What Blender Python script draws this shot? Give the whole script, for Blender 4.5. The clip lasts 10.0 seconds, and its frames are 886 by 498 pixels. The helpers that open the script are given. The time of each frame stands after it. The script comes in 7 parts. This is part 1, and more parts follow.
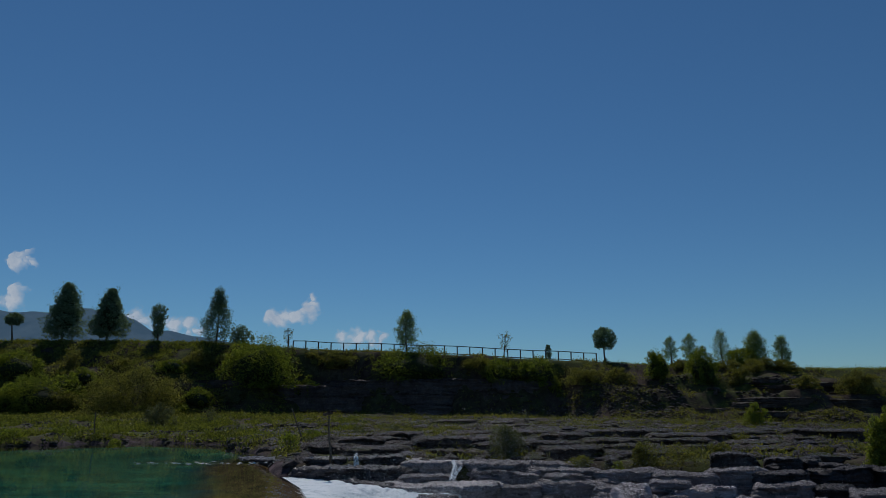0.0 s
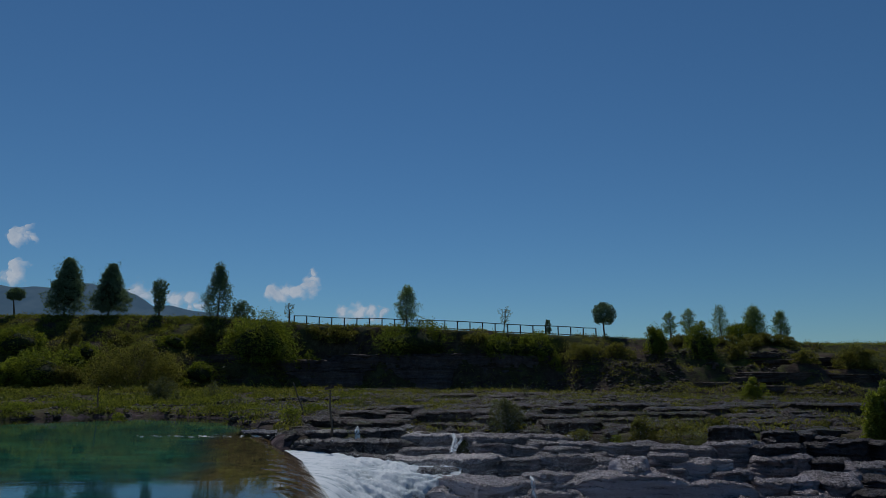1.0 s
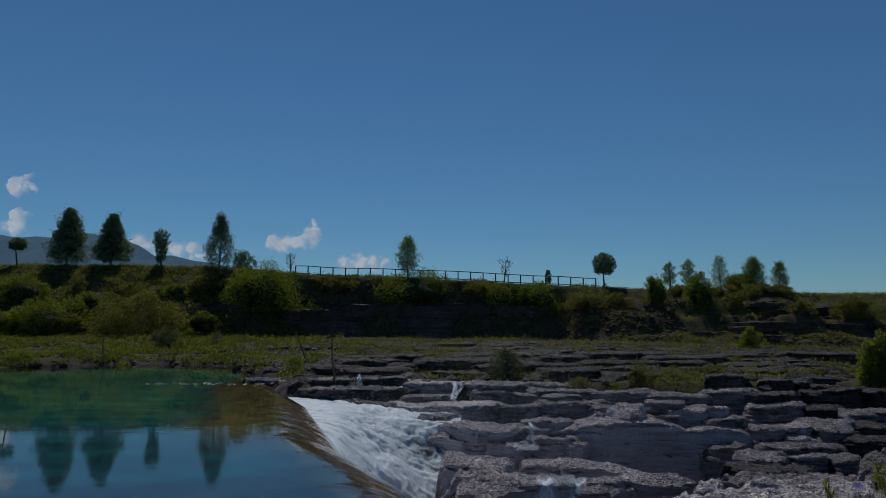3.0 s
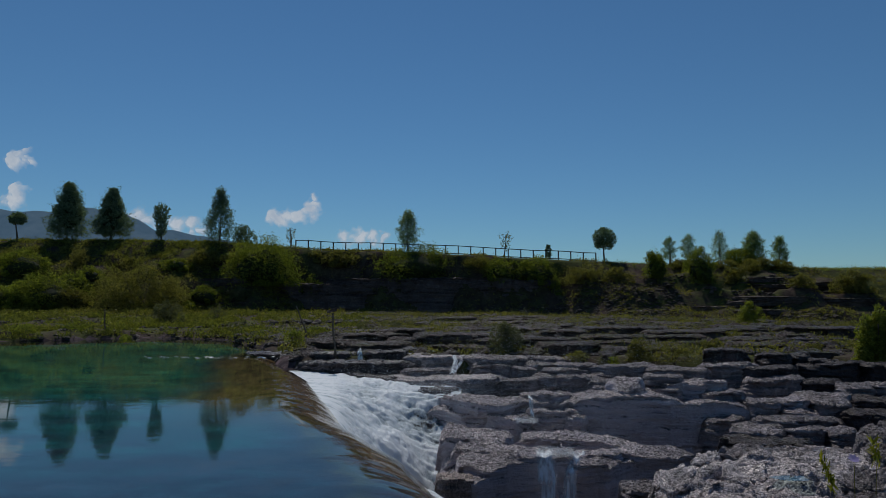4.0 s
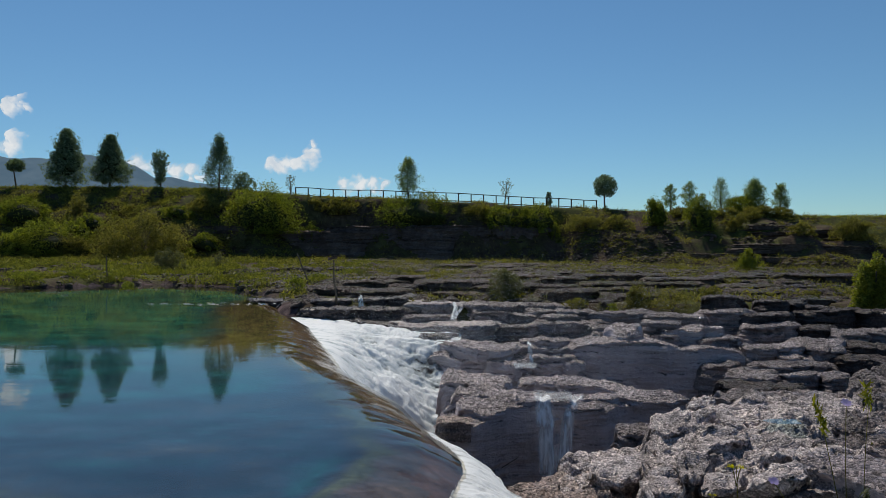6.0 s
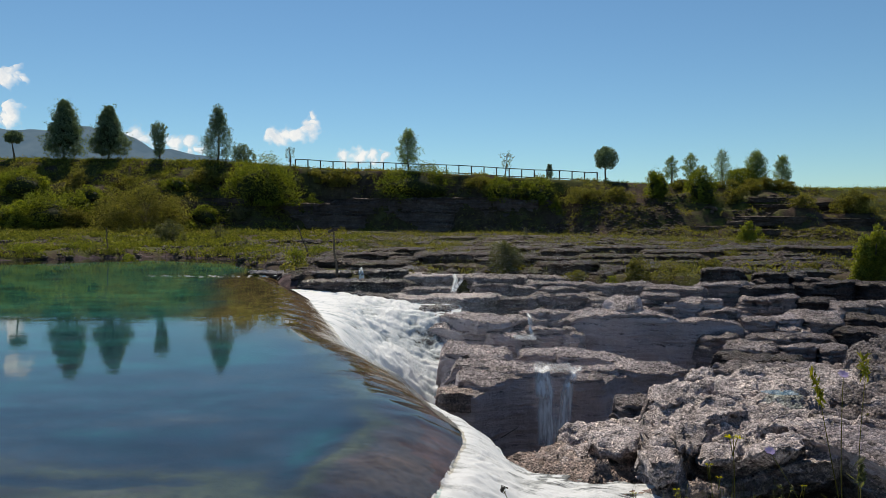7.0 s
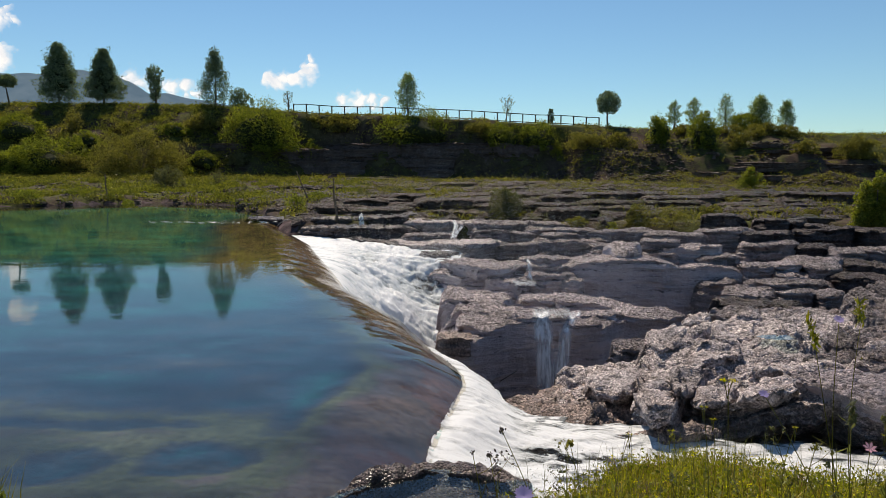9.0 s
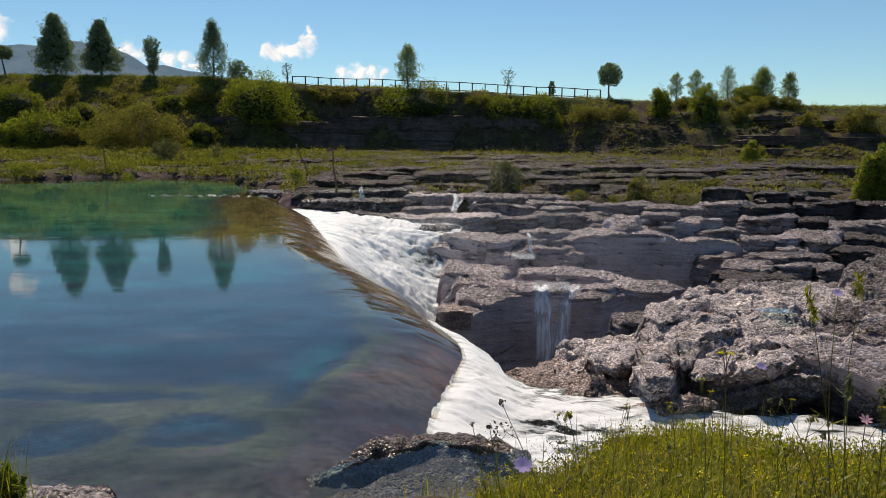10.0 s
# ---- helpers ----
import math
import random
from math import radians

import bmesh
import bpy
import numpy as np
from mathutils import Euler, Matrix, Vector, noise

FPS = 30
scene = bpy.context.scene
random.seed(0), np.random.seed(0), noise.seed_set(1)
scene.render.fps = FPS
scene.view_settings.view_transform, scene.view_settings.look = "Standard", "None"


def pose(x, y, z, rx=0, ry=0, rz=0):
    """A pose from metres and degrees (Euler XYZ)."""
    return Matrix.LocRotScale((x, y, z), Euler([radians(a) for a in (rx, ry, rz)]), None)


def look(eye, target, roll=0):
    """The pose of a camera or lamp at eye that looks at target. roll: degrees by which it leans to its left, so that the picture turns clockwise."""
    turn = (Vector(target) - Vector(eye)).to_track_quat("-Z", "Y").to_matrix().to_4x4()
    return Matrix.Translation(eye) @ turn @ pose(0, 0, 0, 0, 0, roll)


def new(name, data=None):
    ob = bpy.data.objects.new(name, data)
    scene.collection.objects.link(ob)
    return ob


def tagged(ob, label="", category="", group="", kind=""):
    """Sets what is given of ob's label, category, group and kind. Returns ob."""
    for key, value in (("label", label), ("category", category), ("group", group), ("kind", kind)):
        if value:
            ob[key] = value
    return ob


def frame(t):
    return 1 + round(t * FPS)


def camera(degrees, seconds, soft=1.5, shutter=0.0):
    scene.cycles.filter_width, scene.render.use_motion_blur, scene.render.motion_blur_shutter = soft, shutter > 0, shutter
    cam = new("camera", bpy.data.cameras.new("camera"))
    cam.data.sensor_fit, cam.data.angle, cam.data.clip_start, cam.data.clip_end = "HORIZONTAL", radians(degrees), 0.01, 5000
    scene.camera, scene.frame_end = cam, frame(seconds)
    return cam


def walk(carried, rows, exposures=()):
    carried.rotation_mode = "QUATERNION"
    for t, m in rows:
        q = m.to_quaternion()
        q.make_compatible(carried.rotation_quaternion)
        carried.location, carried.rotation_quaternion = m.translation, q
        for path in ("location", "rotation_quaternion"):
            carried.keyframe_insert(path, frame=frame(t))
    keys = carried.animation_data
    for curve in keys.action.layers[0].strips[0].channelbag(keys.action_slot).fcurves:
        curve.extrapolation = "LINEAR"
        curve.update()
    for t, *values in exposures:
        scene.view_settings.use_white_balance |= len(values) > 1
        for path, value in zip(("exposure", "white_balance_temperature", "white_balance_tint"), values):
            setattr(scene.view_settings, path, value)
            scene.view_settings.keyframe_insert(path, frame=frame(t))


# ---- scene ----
cam = camera(64.7, 10.0, soft=0.72)
EYE = 2.3
# seconds, pitch, roll, yaw of a camera that only turns where it stands
PATH = [
    (0.0, 12.52, 0.11, -0.09),
    (0.5, 11.51, 0.06, -0.07),
    (1.0, 10.50, 0.08, -0.07),
    (1.5, 9.47, 0.05, -0.05),
    (2.0, 8.46, 0.07, -0.04),
    (2.5, 7.46, 0.05, -0.03),
    (4.0, 4.35, -0.00, -0.00),
    (4.5, 3.31, -0.02, 0.00),
    (5.0, 2.24, -0.04, 0.01),
    (5.5, 1.16, -0.02, 0.01),
    (7.0, -2.22, -0.04, 0.04),
    (7.5, -3.34, -0.05, 0.02),
    (8.0, -4.44, -0.04, 0.04),
    (8.5, -5.53, -0.04, 0.05),
    (9.0, -6.63, -0.06, 0.05),
    (9.5, -7.72, -0.05, 0.06),
    (10.0, -8.80, -0.06, 0.06),
]
EXPOSURES = [(0.0, -1.24, 5950, 10), (1.0, -1.28, 5950, 10), (2.5, -1.35, 5950, 10), (4.0, -1.06, 6200, 10), (4.5, -0.93, 6250, 10), (5.5, -0.55, 6600, 10), (7.0, -0.11, 7400, 11), (8.0, 0.0, 7550, 13), (10.0, 0.06, 7700, 15)]
walk(cam, [(t, pose(0, 0, EYE, 90 + pitch, roll, yaw)) for t, pitch, roll, yaw in PATH], EXPOSURES)

# ---- sky and sun ----
SUN_EL, SUN_AZ = 54.0, -12.0
world = bpy.data.worlds.new("sky")
scene.world = world
world.use_nodes = True
sky = world.node_tree.nodes.new("ShaderNodeTexSky")
sky.sky_type, sky.sun_disc = "NISHITA", False
sky.sun_elevation, sky.sun_rotation = radians(SUN_EL), radians(SUN_AZ)
sky.altitude, sky.air_density, sky.dust_density, sky.ozone_density = 50, 1.0, 0.0, 6.0
deep_blue = world.node_tree.nodes.new("ShaderNodeMix")
deep_blue.data_type, deep_blue.blend_type = "RGBA", "MULTIPLY"
deep_blue.inputs[0].default_value, deep_blue.inputs[7].default_value = 1.0, (0.69, 0.93, 0.99, 1)
world.node_tree.links.new(sky.outputs[0], deep_blue.inputs[6])
world.node_tree.links.new(deep_blue.outputs[2], world.node_tree.nodes["Background"].inputs[0])
world.node_tree.nodes["Background"].inputs[1].default_value = 0.106
sun_way = Vector((math.sin(radians(SUN_AZ)) * math.cos(radians(SUN_EL)), math.cos(radians(SUN_AZ)) * math.cos(radians(SUN_EL)), math.sin(radians(SUN_EL))))
sun = new("sun", bpy.data.lights.new("sun", "SUN"))
sun.data.energy, sun.data.angle, sun.data.color = 5.0, radians(0.5), (1.0, 0.95, 0.87)
sun.matrix_world = look(sun_way * 200, (0, 0, 0))


# ---- materials ----
def node(tree, kind, **values):
    n = tree.nodes.new("ShaderNode" + kind)
    for key, value in values.items():
        n.inputs[key.replace("_", " ")].default_value = value
    return n


def blank(name):
    m = bpy.data.materials.new(name)
    m.use_nodes = True
    m.node_tree.nodes.clear()
    out = m.node_tree.nodes.new("ShaderNodeOutputMaterial")
    return m, m.node_tree, out


def ramp(tree, fac, stops):
    n = tree.nodes.new("ShaderNodeValToRGB")
    while len(n.color_ramp.elements) < len(stops):
        n.color_ramp.elements.new(0.5)
    for e, (at, colour) in zip(n.color_ramp.elements, stops):
        e.position, e.color = at, (*colour, 1)
    tree.links.new(fac, n.inputs[0])
    return n.outputs[0]


def mixed(tree, fac, a, b, mode="MIX"):
    n = tree.nodes.new("ShaderNodeMix")
    n.data_type, n.blend_type = "RGBA", mode
    for value, socket in ((fac, n.inputs[0]), (a, n.inputs[6]), (b, n.inputs[7])):
        if isinstance(value, (int, float)):
            socket.default_value = value
        elif isinstance(value, tuple):
            socket.default_value = (*value, 1)
        else:
            tree.links.new(value, socket)
    return n.outputs[2]


def maths(tree, op, a, b=0.0, c=0.0):
    n = tree.nodes.new("ShaderNodeMath")
    n.operation = op
    for value, socket in zip((a, b, c), n.inputs):
        if isinstance(value, (int, float)):
            socket.default_value = value
        else:
            tree.links.new(value, socket)
    return n.outputs[0]


def noisy(tree, where, scale, detail=6.0, rough=0.6, stretch=None):
    if stretch:
        m = tree.nodes.new("ShaderNodeMapping")
        m.inputs["Scale"].default_value = stretch
        tree.links.new(where, m.inputs[0])
        where = m.outputs[0]
    n = node(tree, "TexNoise", Scale=scale, Detail=detail, Roughness=rough)
    tree.links.new(where, n.inputs["Vector"])
    return n.outputs["Fac"]


def cells(tree, where, scale):
    n = node(tree, "TexVoronoi", Scale=scale)
    tree.links.new(where, n.inputs["Vector"])
    return n


def bumped(tree, height, strength, distance):
    n = node(tree, "Bump", Strength=strength, Distance=distance)
    tree.links.new(height, n.inputs["Height"])
    return n.outputs[0]


def surface(tree, out, colour, rough, normal=None, spec=0.3):
    p = tree.nodes.new("ShaderNodeBsdfPrincipled")
    p.inputs["Specular IOR Level"].default_value = spec
    for value, socket in ((colour, p.inputs["Base Color"]), (rough, p.inputs["Roughness"]), (normal, p.inputs["Normal"])):
        if value is None:
            continue
        if isinstance(value, (int, float)):
            socket.default_value = value
        elif isinstance(value, tuple):
            socket.default_value = (*value, 1)
        else:
            tree.links.new(value, socket)
    tree.links.new(p.outputs[0], out.inputs[0])
    return p


def place_of(tree):
    return tree.nodes.new("ShaderNodeNewGeometry")


def rock_material(name, dark, mid, light, pebble=26.0, wet=0.0, bump=1.0, moss=0.0, spec=0.5, face_lift=0.0, face=0.25):
    """Pebbly conglomerate: coarse stones and dark painted hollows on what faces the sky, smoother bedding on the faces.
    """
    m, tree, out = blank(name)
    geo = place_of(tree)
    at = geo.outputs["Position"]
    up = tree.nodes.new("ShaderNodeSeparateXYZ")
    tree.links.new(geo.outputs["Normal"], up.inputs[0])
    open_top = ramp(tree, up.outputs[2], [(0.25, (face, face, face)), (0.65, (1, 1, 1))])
    broad = noisy(tree, at, 0.55, 8, 0.65)
    layers = noisy(tree, at, 1.6, 6, 0.65, (0.5, 0.5, 5.0))
    fine = noisy(tree, at, 18, 7, 0.75)
    peb = cells(tree, at, pebble)
    big = cells(tree, at, pebble * 0.36)
    f = maths(tree, "MULTIPLY_ADD", broad, 0.45, maths(tree, "MULTIPLY", layers, 0.35))
    f = maths(tree, "MULTIPLY_ADD", fine, 0.2, f)
    colour = ramp(tree, f, [(0.34, dark), (0.5, mid), (0.66, light)])
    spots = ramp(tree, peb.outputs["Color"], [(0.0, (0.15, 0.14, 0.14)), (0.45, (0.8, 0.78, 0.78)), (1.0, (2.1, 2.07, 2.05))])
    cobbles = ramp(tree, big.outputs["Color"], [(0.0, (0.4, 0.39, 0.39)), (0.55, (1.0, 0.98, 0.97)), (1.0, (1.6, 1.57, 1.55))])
    # dark blotches painted as shaded hollows; the bump has none under them
    pit_shade = ramp(tree, noisy(tree, at, 5.5, 8, 0.8), [(0.4, (0.15, 0.135, 0.135)), (0.5, (1.05, 1.05, 1.05))])
    colour = mixed(tree, maths(tree, "MULTIPLY", open_top, 0.75), colour, pit_shade, "MULTIPLY")
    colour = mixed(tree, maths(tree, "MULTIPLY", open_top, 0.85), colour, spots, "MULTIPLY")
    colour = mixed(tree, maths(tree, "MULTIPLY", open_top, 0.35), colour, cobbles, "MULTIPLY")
    # steep faces are coloured paler in place of spray haze and bounced light
    if face_lift:
        lime = ramp(tree, f, [(0.36, tuple(1.05 * c for c in mid)), (0.5, tuple(1.8 * c for c in mid)), (0.64, tuple(1.15 * c for c in light))])
        colour = mixed(tree, maths(tree, "MULTIPLY", maths(tree, "SUBTRACT", 1.0, open_top), face_lift), colour, lime)
    if moss:
        patch = maths(tree, "MULTIPLY", ramp(tree, noisy(tree, at, 0.9, 8, 0.7), [(0.48, (0, 0, 0)), (0.62, (1, 1, 1))]), ramp(tree, up.outputs[2], [(0.45, (0, 0, 0)), (0.8, (1, 1, 1))]))
        green = ramp(tree, noisy(tree, at, 9, 6, 0.7), [(0.35, (0.035, 0.04, 0.012)), (0.65, (0.12, 0.12, 0.035))])
        colour = mixed(tree, maths(tree, "MULTIPLY", patch, moss), colour, green)
    h = maths(tree, "MULTIPLY_ADD", peb.outputs["Distance"], -0.65, maths(tree, "MULTIPLY", fine, 1.0))
    h = maths(tree, "MULTIPLY_ADD", big.outputs["Distance"], -0.6, h)
    h = maths(tree, "MULTIPLY", h, open_top)
    h = maths(tree, "MULTIPLY_ADD", layers, 1.0, h)
    gloss = ramp(tree, noisy(tree, at, 3.5, 6, 0.7), [(0.38, (0.3, 0.3, 0.3)), (0.62, (0.75, 0.75, 0.75))])
    surface(tree, out, colour, maths(tree, "MULTIPLY", gloss, 1.0 - 0.4 * wet), bumped(tree, h, bump, 1.8 / pebble), spec + 0.15 * wet)
    return m


def leaf_material(name, dark, light, glow=0.45):
    m, tree, out = blank(name)
    geo = place_of(tree)
    each = geo.outputs["Random Per Island"]
    patch = noisy(tree, geo.outputs["Position"], 0.8, 4, 0.6)
    f = maths(tree, "MULTIPLY_ADD", each, 0.6, maths(tree, "MULTIPLY", patch, 0.4))
    colour = ramp(tree, f, [(0.2, dark), (0.8, light)])
    d = tree.nodes.new("ShaderNodeBsdfDiffuse")
    t = tree.nodes.new("ShaderNodeBsdfTranslucent")
    g = node(tree, "BsdfGlossy", Roughness=0.45)
    tree.links.new(colour, d.inputs[0])
    tree.links.new(mixed(tree, 1.0, colour, (1.12, 1.18, 0.5), "MULTIPLY"), t.inputs[0])
    a = node(tree, "MixShader", Fac=glow)
    b = node(tree, "MixShader", Fac=0.015)
    tree.links.new(d.outputs[0], a.inputs[1])
    tree.links.new(t.outputs[0], a.inputs[2])
    tree.links.new(a.outputs[0], b.inputs[1])
    tree.links.new(g.outputs[0], b.inputs[2])
    tree.links.new(b.outputs[0], out.inputs[0])
    return m


def plain_material(name, dark, light, scale=6.0, rough=0.8, bump=0.3, metal=0.0):
    m, tree, out = blank(name)
    at = place_of(tree).outputs["Position"]
    f = maths(tree, "MULTIPLY_ADD", noisy(tree, at, scale, 6, 0.65), 0.6, maths(tree, "MULTIPLY", noisy(tree, at, scale * 7, 4, 0.6), 0.4))
    p = surface(tree, out, ramp(tree, f, [(0.35, dark), (0.65, light)]), rough, bumped(tree, f, bump, 0.02))
    p.inputs["Metallic"].default_value = metal
    return m


def foam_material(name, shade, tone, streak, along=(1, 1, 1), attribute=True, glow=0.45, white=0.85, rough=0.3, frayed=True):
    """Broken white water; the froth attribute tells how dense the foam is, and thin foam lets the rock show."""
    m, tree, out = blank(name)
    at = place_of(tree).outputs["Position"]
    coarse = noisy(tree, at, streak, 8, 0.7, along)
    f = maths(tree, "MULTIPLY_ADD", coarse, 0.45, maths(tree, "MULTIPLY", noisy(tree, at, streak * 5, 7, 0.75, along), 0.33))
    f = maths(tree, "MULTIPLY_ADD", noisy(tree, at, streak * 22, 4, 0.7, along), 0.22, f)
    dense = f
    if attribute:
        froth = tree.nodes.new("ShaderNodeAttribute")
        froth.attribute_name = "froth"
        dense = maths(tree, "MULTIPLY_ADD", maths(tree, "SUBTRACT", froth.outputs["Fac"], 1.0), 0.3, f)
    colour = ramp(tree, dense, [(0.24, (0.1, 0.125, 0.135)), (0.33, shade), (0.41, tone), (0.5, (white * 0.94, white * 0.98, white))])
    solid = surface(tree, out, colour, 0.6, bumped(tree, f, rough, 0.08), 0.2)
    through_it = tree.nodes.new("ShaderNodeBsdfTranslucent")
    tree.links.new(colour, through_it.inputs[0])
    both = node(tree, "MixShader", Fac=glow)
    tree.links.new(solid.outputs[0], both.inputs[1])
    tree.links.new(through_it.outputs[0], both.inputs[2])
    last = both.outputs[0]
    if frayed and attribute:
        torn = tree.nodes.new("ShaderNodeMixShader")
        tree.links.new(ramp(tree, dense, [(0.2, (0, 0, 0)), (0.3, (1, 1, 1))]), torn.inputs[0])
        tree.links.new(tree.nodes.new("ShaderNodeBsdfTransparent").outputs[0], torn.inputs[1])
        tree.links.new(last, torn.inputs[2])
        last = torn.outputs[0]
    tree.links.new(last, out.inputs[0])
    return m


def water_material(name, tint, ripple, rough=0.01, run=(1.0, 2.2, 1.0)):
    m, tree, out = blank(name)
    at = place_of(tree).outputs["Position"]
    h = maths(tree, "MULTIPLY_ADD", noisy(tree, at, 1.2, 4, 0.55, run), 1.0, maths(tree, "MULTIPLY", noisy(tree, at, 7, 3, 0.5, run), 0.14))
    normal = bumped(tree, h, ripple, 0.1)
    fresnel = node(tree, "Fresnel", IOR=1.4)
    clear = tree.nodes.new("ShaderNodeBsdfTransparent")
    clear.inputs[0].default_value = (*tint, 1)
    gloss = node(tree, "BsdfGlossy", Roughness=rough)
    tree.links.new(normal, fresnel.inputs["Normal"])
    tree.links.new(normal, gloss.inputs["Normal"])
    mix = tree.nodes.new("ShaderNodeMixShader")
    tree.links.new(fresnel.outputs[0], mix.inputs[0])
    tree.links.new(clear.outputs[0], mix.inputs[1])
    tree.links.new(gloss.outputs[0], mix.inputs[2])
    tree.links.new(mix.outputs[0], out.inputs[0])
    return m


def ground_material():
    m, tree, out = blank("ground")
    geo = place_of(tree)
    at = geo.outputs["Position"]
    xyz, up = tree.nodes.new("ShaderNodeSeparateXYZ"), tree.nodes.new("ShaderNodeSeparateXYZ")
    tree.links.new(at, xyz.inputs[0])
    tree.links.new(geo.outputs["Normal"], up.inputs[0])
    broad, mid, fine = noisy(tree, at, 0.12, 6, 0.6), noisy(tree, at, 0.9, 8, 0.7), noisy(tree, at, 8, 6, 0.7)
    f = maths(tree, "MULTIPLY_ADD", mid, 0.55, maths(tree, "MULTIPLY", fine, 0.45))
    earth = ramp(tree, f, [(0.36, (0.018, 0.013, 0.01)), (0.5, (0.066, 0.046, 0.036)), (0.66, (0.135, 0.104, 0.082))])
    grass = ramp(tree, f, [(0.34, (0.015, 0.018, 0.005)), (0.52, (0.055, 0.062, 0.015)), (0.68, (0.14, 0.14, 0.04))])
    cover = ramp(tree, maths(tree, "MULTIPLY_ADD", broad, 0.6, maths(tree, "MULTIPLY", mid, 0.4)), [(0.45, (0, 0, 0)), (0.55, (1, 1, 1))])
    flat = ramp(tree, up.outputs[2], [(0.3, (0, 0, 0)), (0.6, (1, 1, 1))])
    land = mixed(tree, maths(tree, "MULTIPLY", cover, flat), earth, grass)
    colour = land
    surface(tree, out, colour, 0.95, bumped(tree, f, 0.8, 0.15), 0.1)
    return m


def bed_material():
    """Silt and algae on the bed of the pool; the water's deepening tint is painted in."""
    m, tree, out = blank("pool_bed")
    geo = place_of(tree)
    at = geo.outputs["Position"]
    tint_depth = tree.nodes.new("ShaderNodeAttribute")
    tint_depth.attribute_name = "tint_depth"
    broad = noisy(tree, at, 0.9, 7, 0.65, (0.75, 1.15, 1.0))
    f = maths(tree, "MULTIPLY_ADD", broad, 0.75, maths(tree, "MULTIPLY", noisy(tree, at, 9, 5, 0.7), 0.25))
    level = maths(tree, "MULTIPLY_ADD", maths(tree, "SUBTRACT", f, 0.5), -2.1, tint_depth.outputs["Fac"])
    # the dark blue to teal stops stand in for light lost in deep water
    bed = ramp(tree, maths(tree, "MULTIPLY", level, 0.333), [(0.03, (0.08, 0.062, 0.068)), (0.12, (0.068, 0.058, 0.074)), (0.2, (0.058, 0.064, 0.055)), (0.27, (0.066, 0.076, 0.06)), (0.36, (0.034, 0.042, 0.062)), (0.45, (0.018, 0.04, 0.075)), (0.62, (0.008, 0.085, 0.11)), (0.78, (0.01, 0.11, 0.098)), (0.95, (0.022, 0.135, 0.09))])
    blotch = ramp(tree, noisy(tree, at, 1.7, 8, 0.72, (1.0, 1.3, 1.0)), [(0.4, (0.35, 0.3, 0.27)), (0.52, (1.0, 0.97, 0.94)), (0.68, (1.45, 1.42, 1.38))])
    bed = mixed(tree, ramp(tree, tint_depth.outputs["Fac"], [(0.15, (0.75, 0.75, 0.75)), (0.6, (0.5, 0.5, 0.5))]), bed, mixed(tree, 1.0, bed, blotch, "MULTIPLY"))
    drift = ramp(tree, noisy(tree, at, 0.55, 7, 0.62, (0.8, 1.7, 1.0)), [(0.38, (0.55, 0.5, 0.62)), (0.5, (1.0, 1.0, 1.0)), (0.63, (1.65, 1.5, 1.45))])
    bed = mixed(tree, 0.85, bed, drift, "MULTIPLY")
    algae = tree.nodes.new("ShaderNodeAttribute")
    algae.attribute_name = "algae"
    weed = ramp(tree, noisy(tree, at, 3.0, 8, 0.7, (1.0, 0.5, 1.0)), [(0.35, (0.045, 0.03, 0.012)), (0.5, (0.13, 0.085, 0.028)), (0.66, (0.22, 0.15, 0.05))])
    bed = mixed(tree, algae.outputs["Fac"], bed, weed)
    speck = ramp(tree, noisy(tree, at, 16, 6, 0.75), [(0.38, (0.5, 0.48, 0.46)), (0.5, (1, 1, 1)), (0.64, (1.4, 1.38, 1.35))])
    bed = mixed(tree, 0.7, bed, speck, "MULTIPLY")
    surface(tree, out, bed, 0.95, bumped(tree, f, 0.6, 0.1), 0.1)
    return m


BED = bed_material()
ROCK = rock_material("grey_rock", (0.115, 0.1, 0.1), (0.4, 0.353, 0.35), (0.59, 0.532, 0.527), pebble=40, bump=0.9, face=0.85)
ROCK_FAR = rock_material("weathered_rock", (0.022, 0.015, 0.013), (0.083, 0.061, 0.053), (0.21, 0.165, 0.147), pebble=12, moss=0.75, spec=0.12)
ROCK_PALE = rock_material("pale_rock", (0.13, 0.11, 0.116), (0.335, 0.29, 0.304), (0.62, 0.55, 0.572), pebble=20, face_lift=0.95, bump=1.2)
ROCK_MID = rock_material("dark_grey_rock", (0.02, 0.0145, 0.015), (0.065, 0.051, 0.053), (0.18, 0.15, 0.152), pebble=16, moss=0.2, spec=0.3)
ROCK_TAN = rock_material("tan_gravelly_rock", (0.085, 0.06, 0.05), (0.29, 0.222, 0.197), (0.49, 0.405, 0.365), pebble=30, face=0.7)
ROCK_DIM = rock_material("dim_grey_rock", (0.058, 0.048, 0.05), (0.21, 0.179, 0.187), (0.5, 0.44, 0.448), pebble=20, face_lift=0.4, bump=1.25)
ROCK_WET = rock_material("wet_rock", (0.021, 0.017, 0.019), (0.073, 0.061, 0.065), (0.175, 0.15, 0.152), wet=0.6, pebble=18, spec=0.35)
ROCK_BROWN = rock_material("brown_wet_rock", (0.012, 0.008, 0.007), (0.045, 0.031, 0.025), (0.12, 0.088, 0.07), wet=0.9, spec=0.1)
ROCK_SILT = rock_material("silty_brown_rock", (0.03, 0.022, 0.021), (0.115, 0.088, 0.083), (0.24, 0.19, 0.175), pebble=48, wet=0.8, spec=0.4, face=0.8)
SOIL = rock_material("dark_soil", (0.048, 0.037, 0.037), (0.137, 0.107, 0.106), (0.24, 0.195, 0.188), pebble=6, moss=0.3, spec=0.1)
GROUND = ground_material()
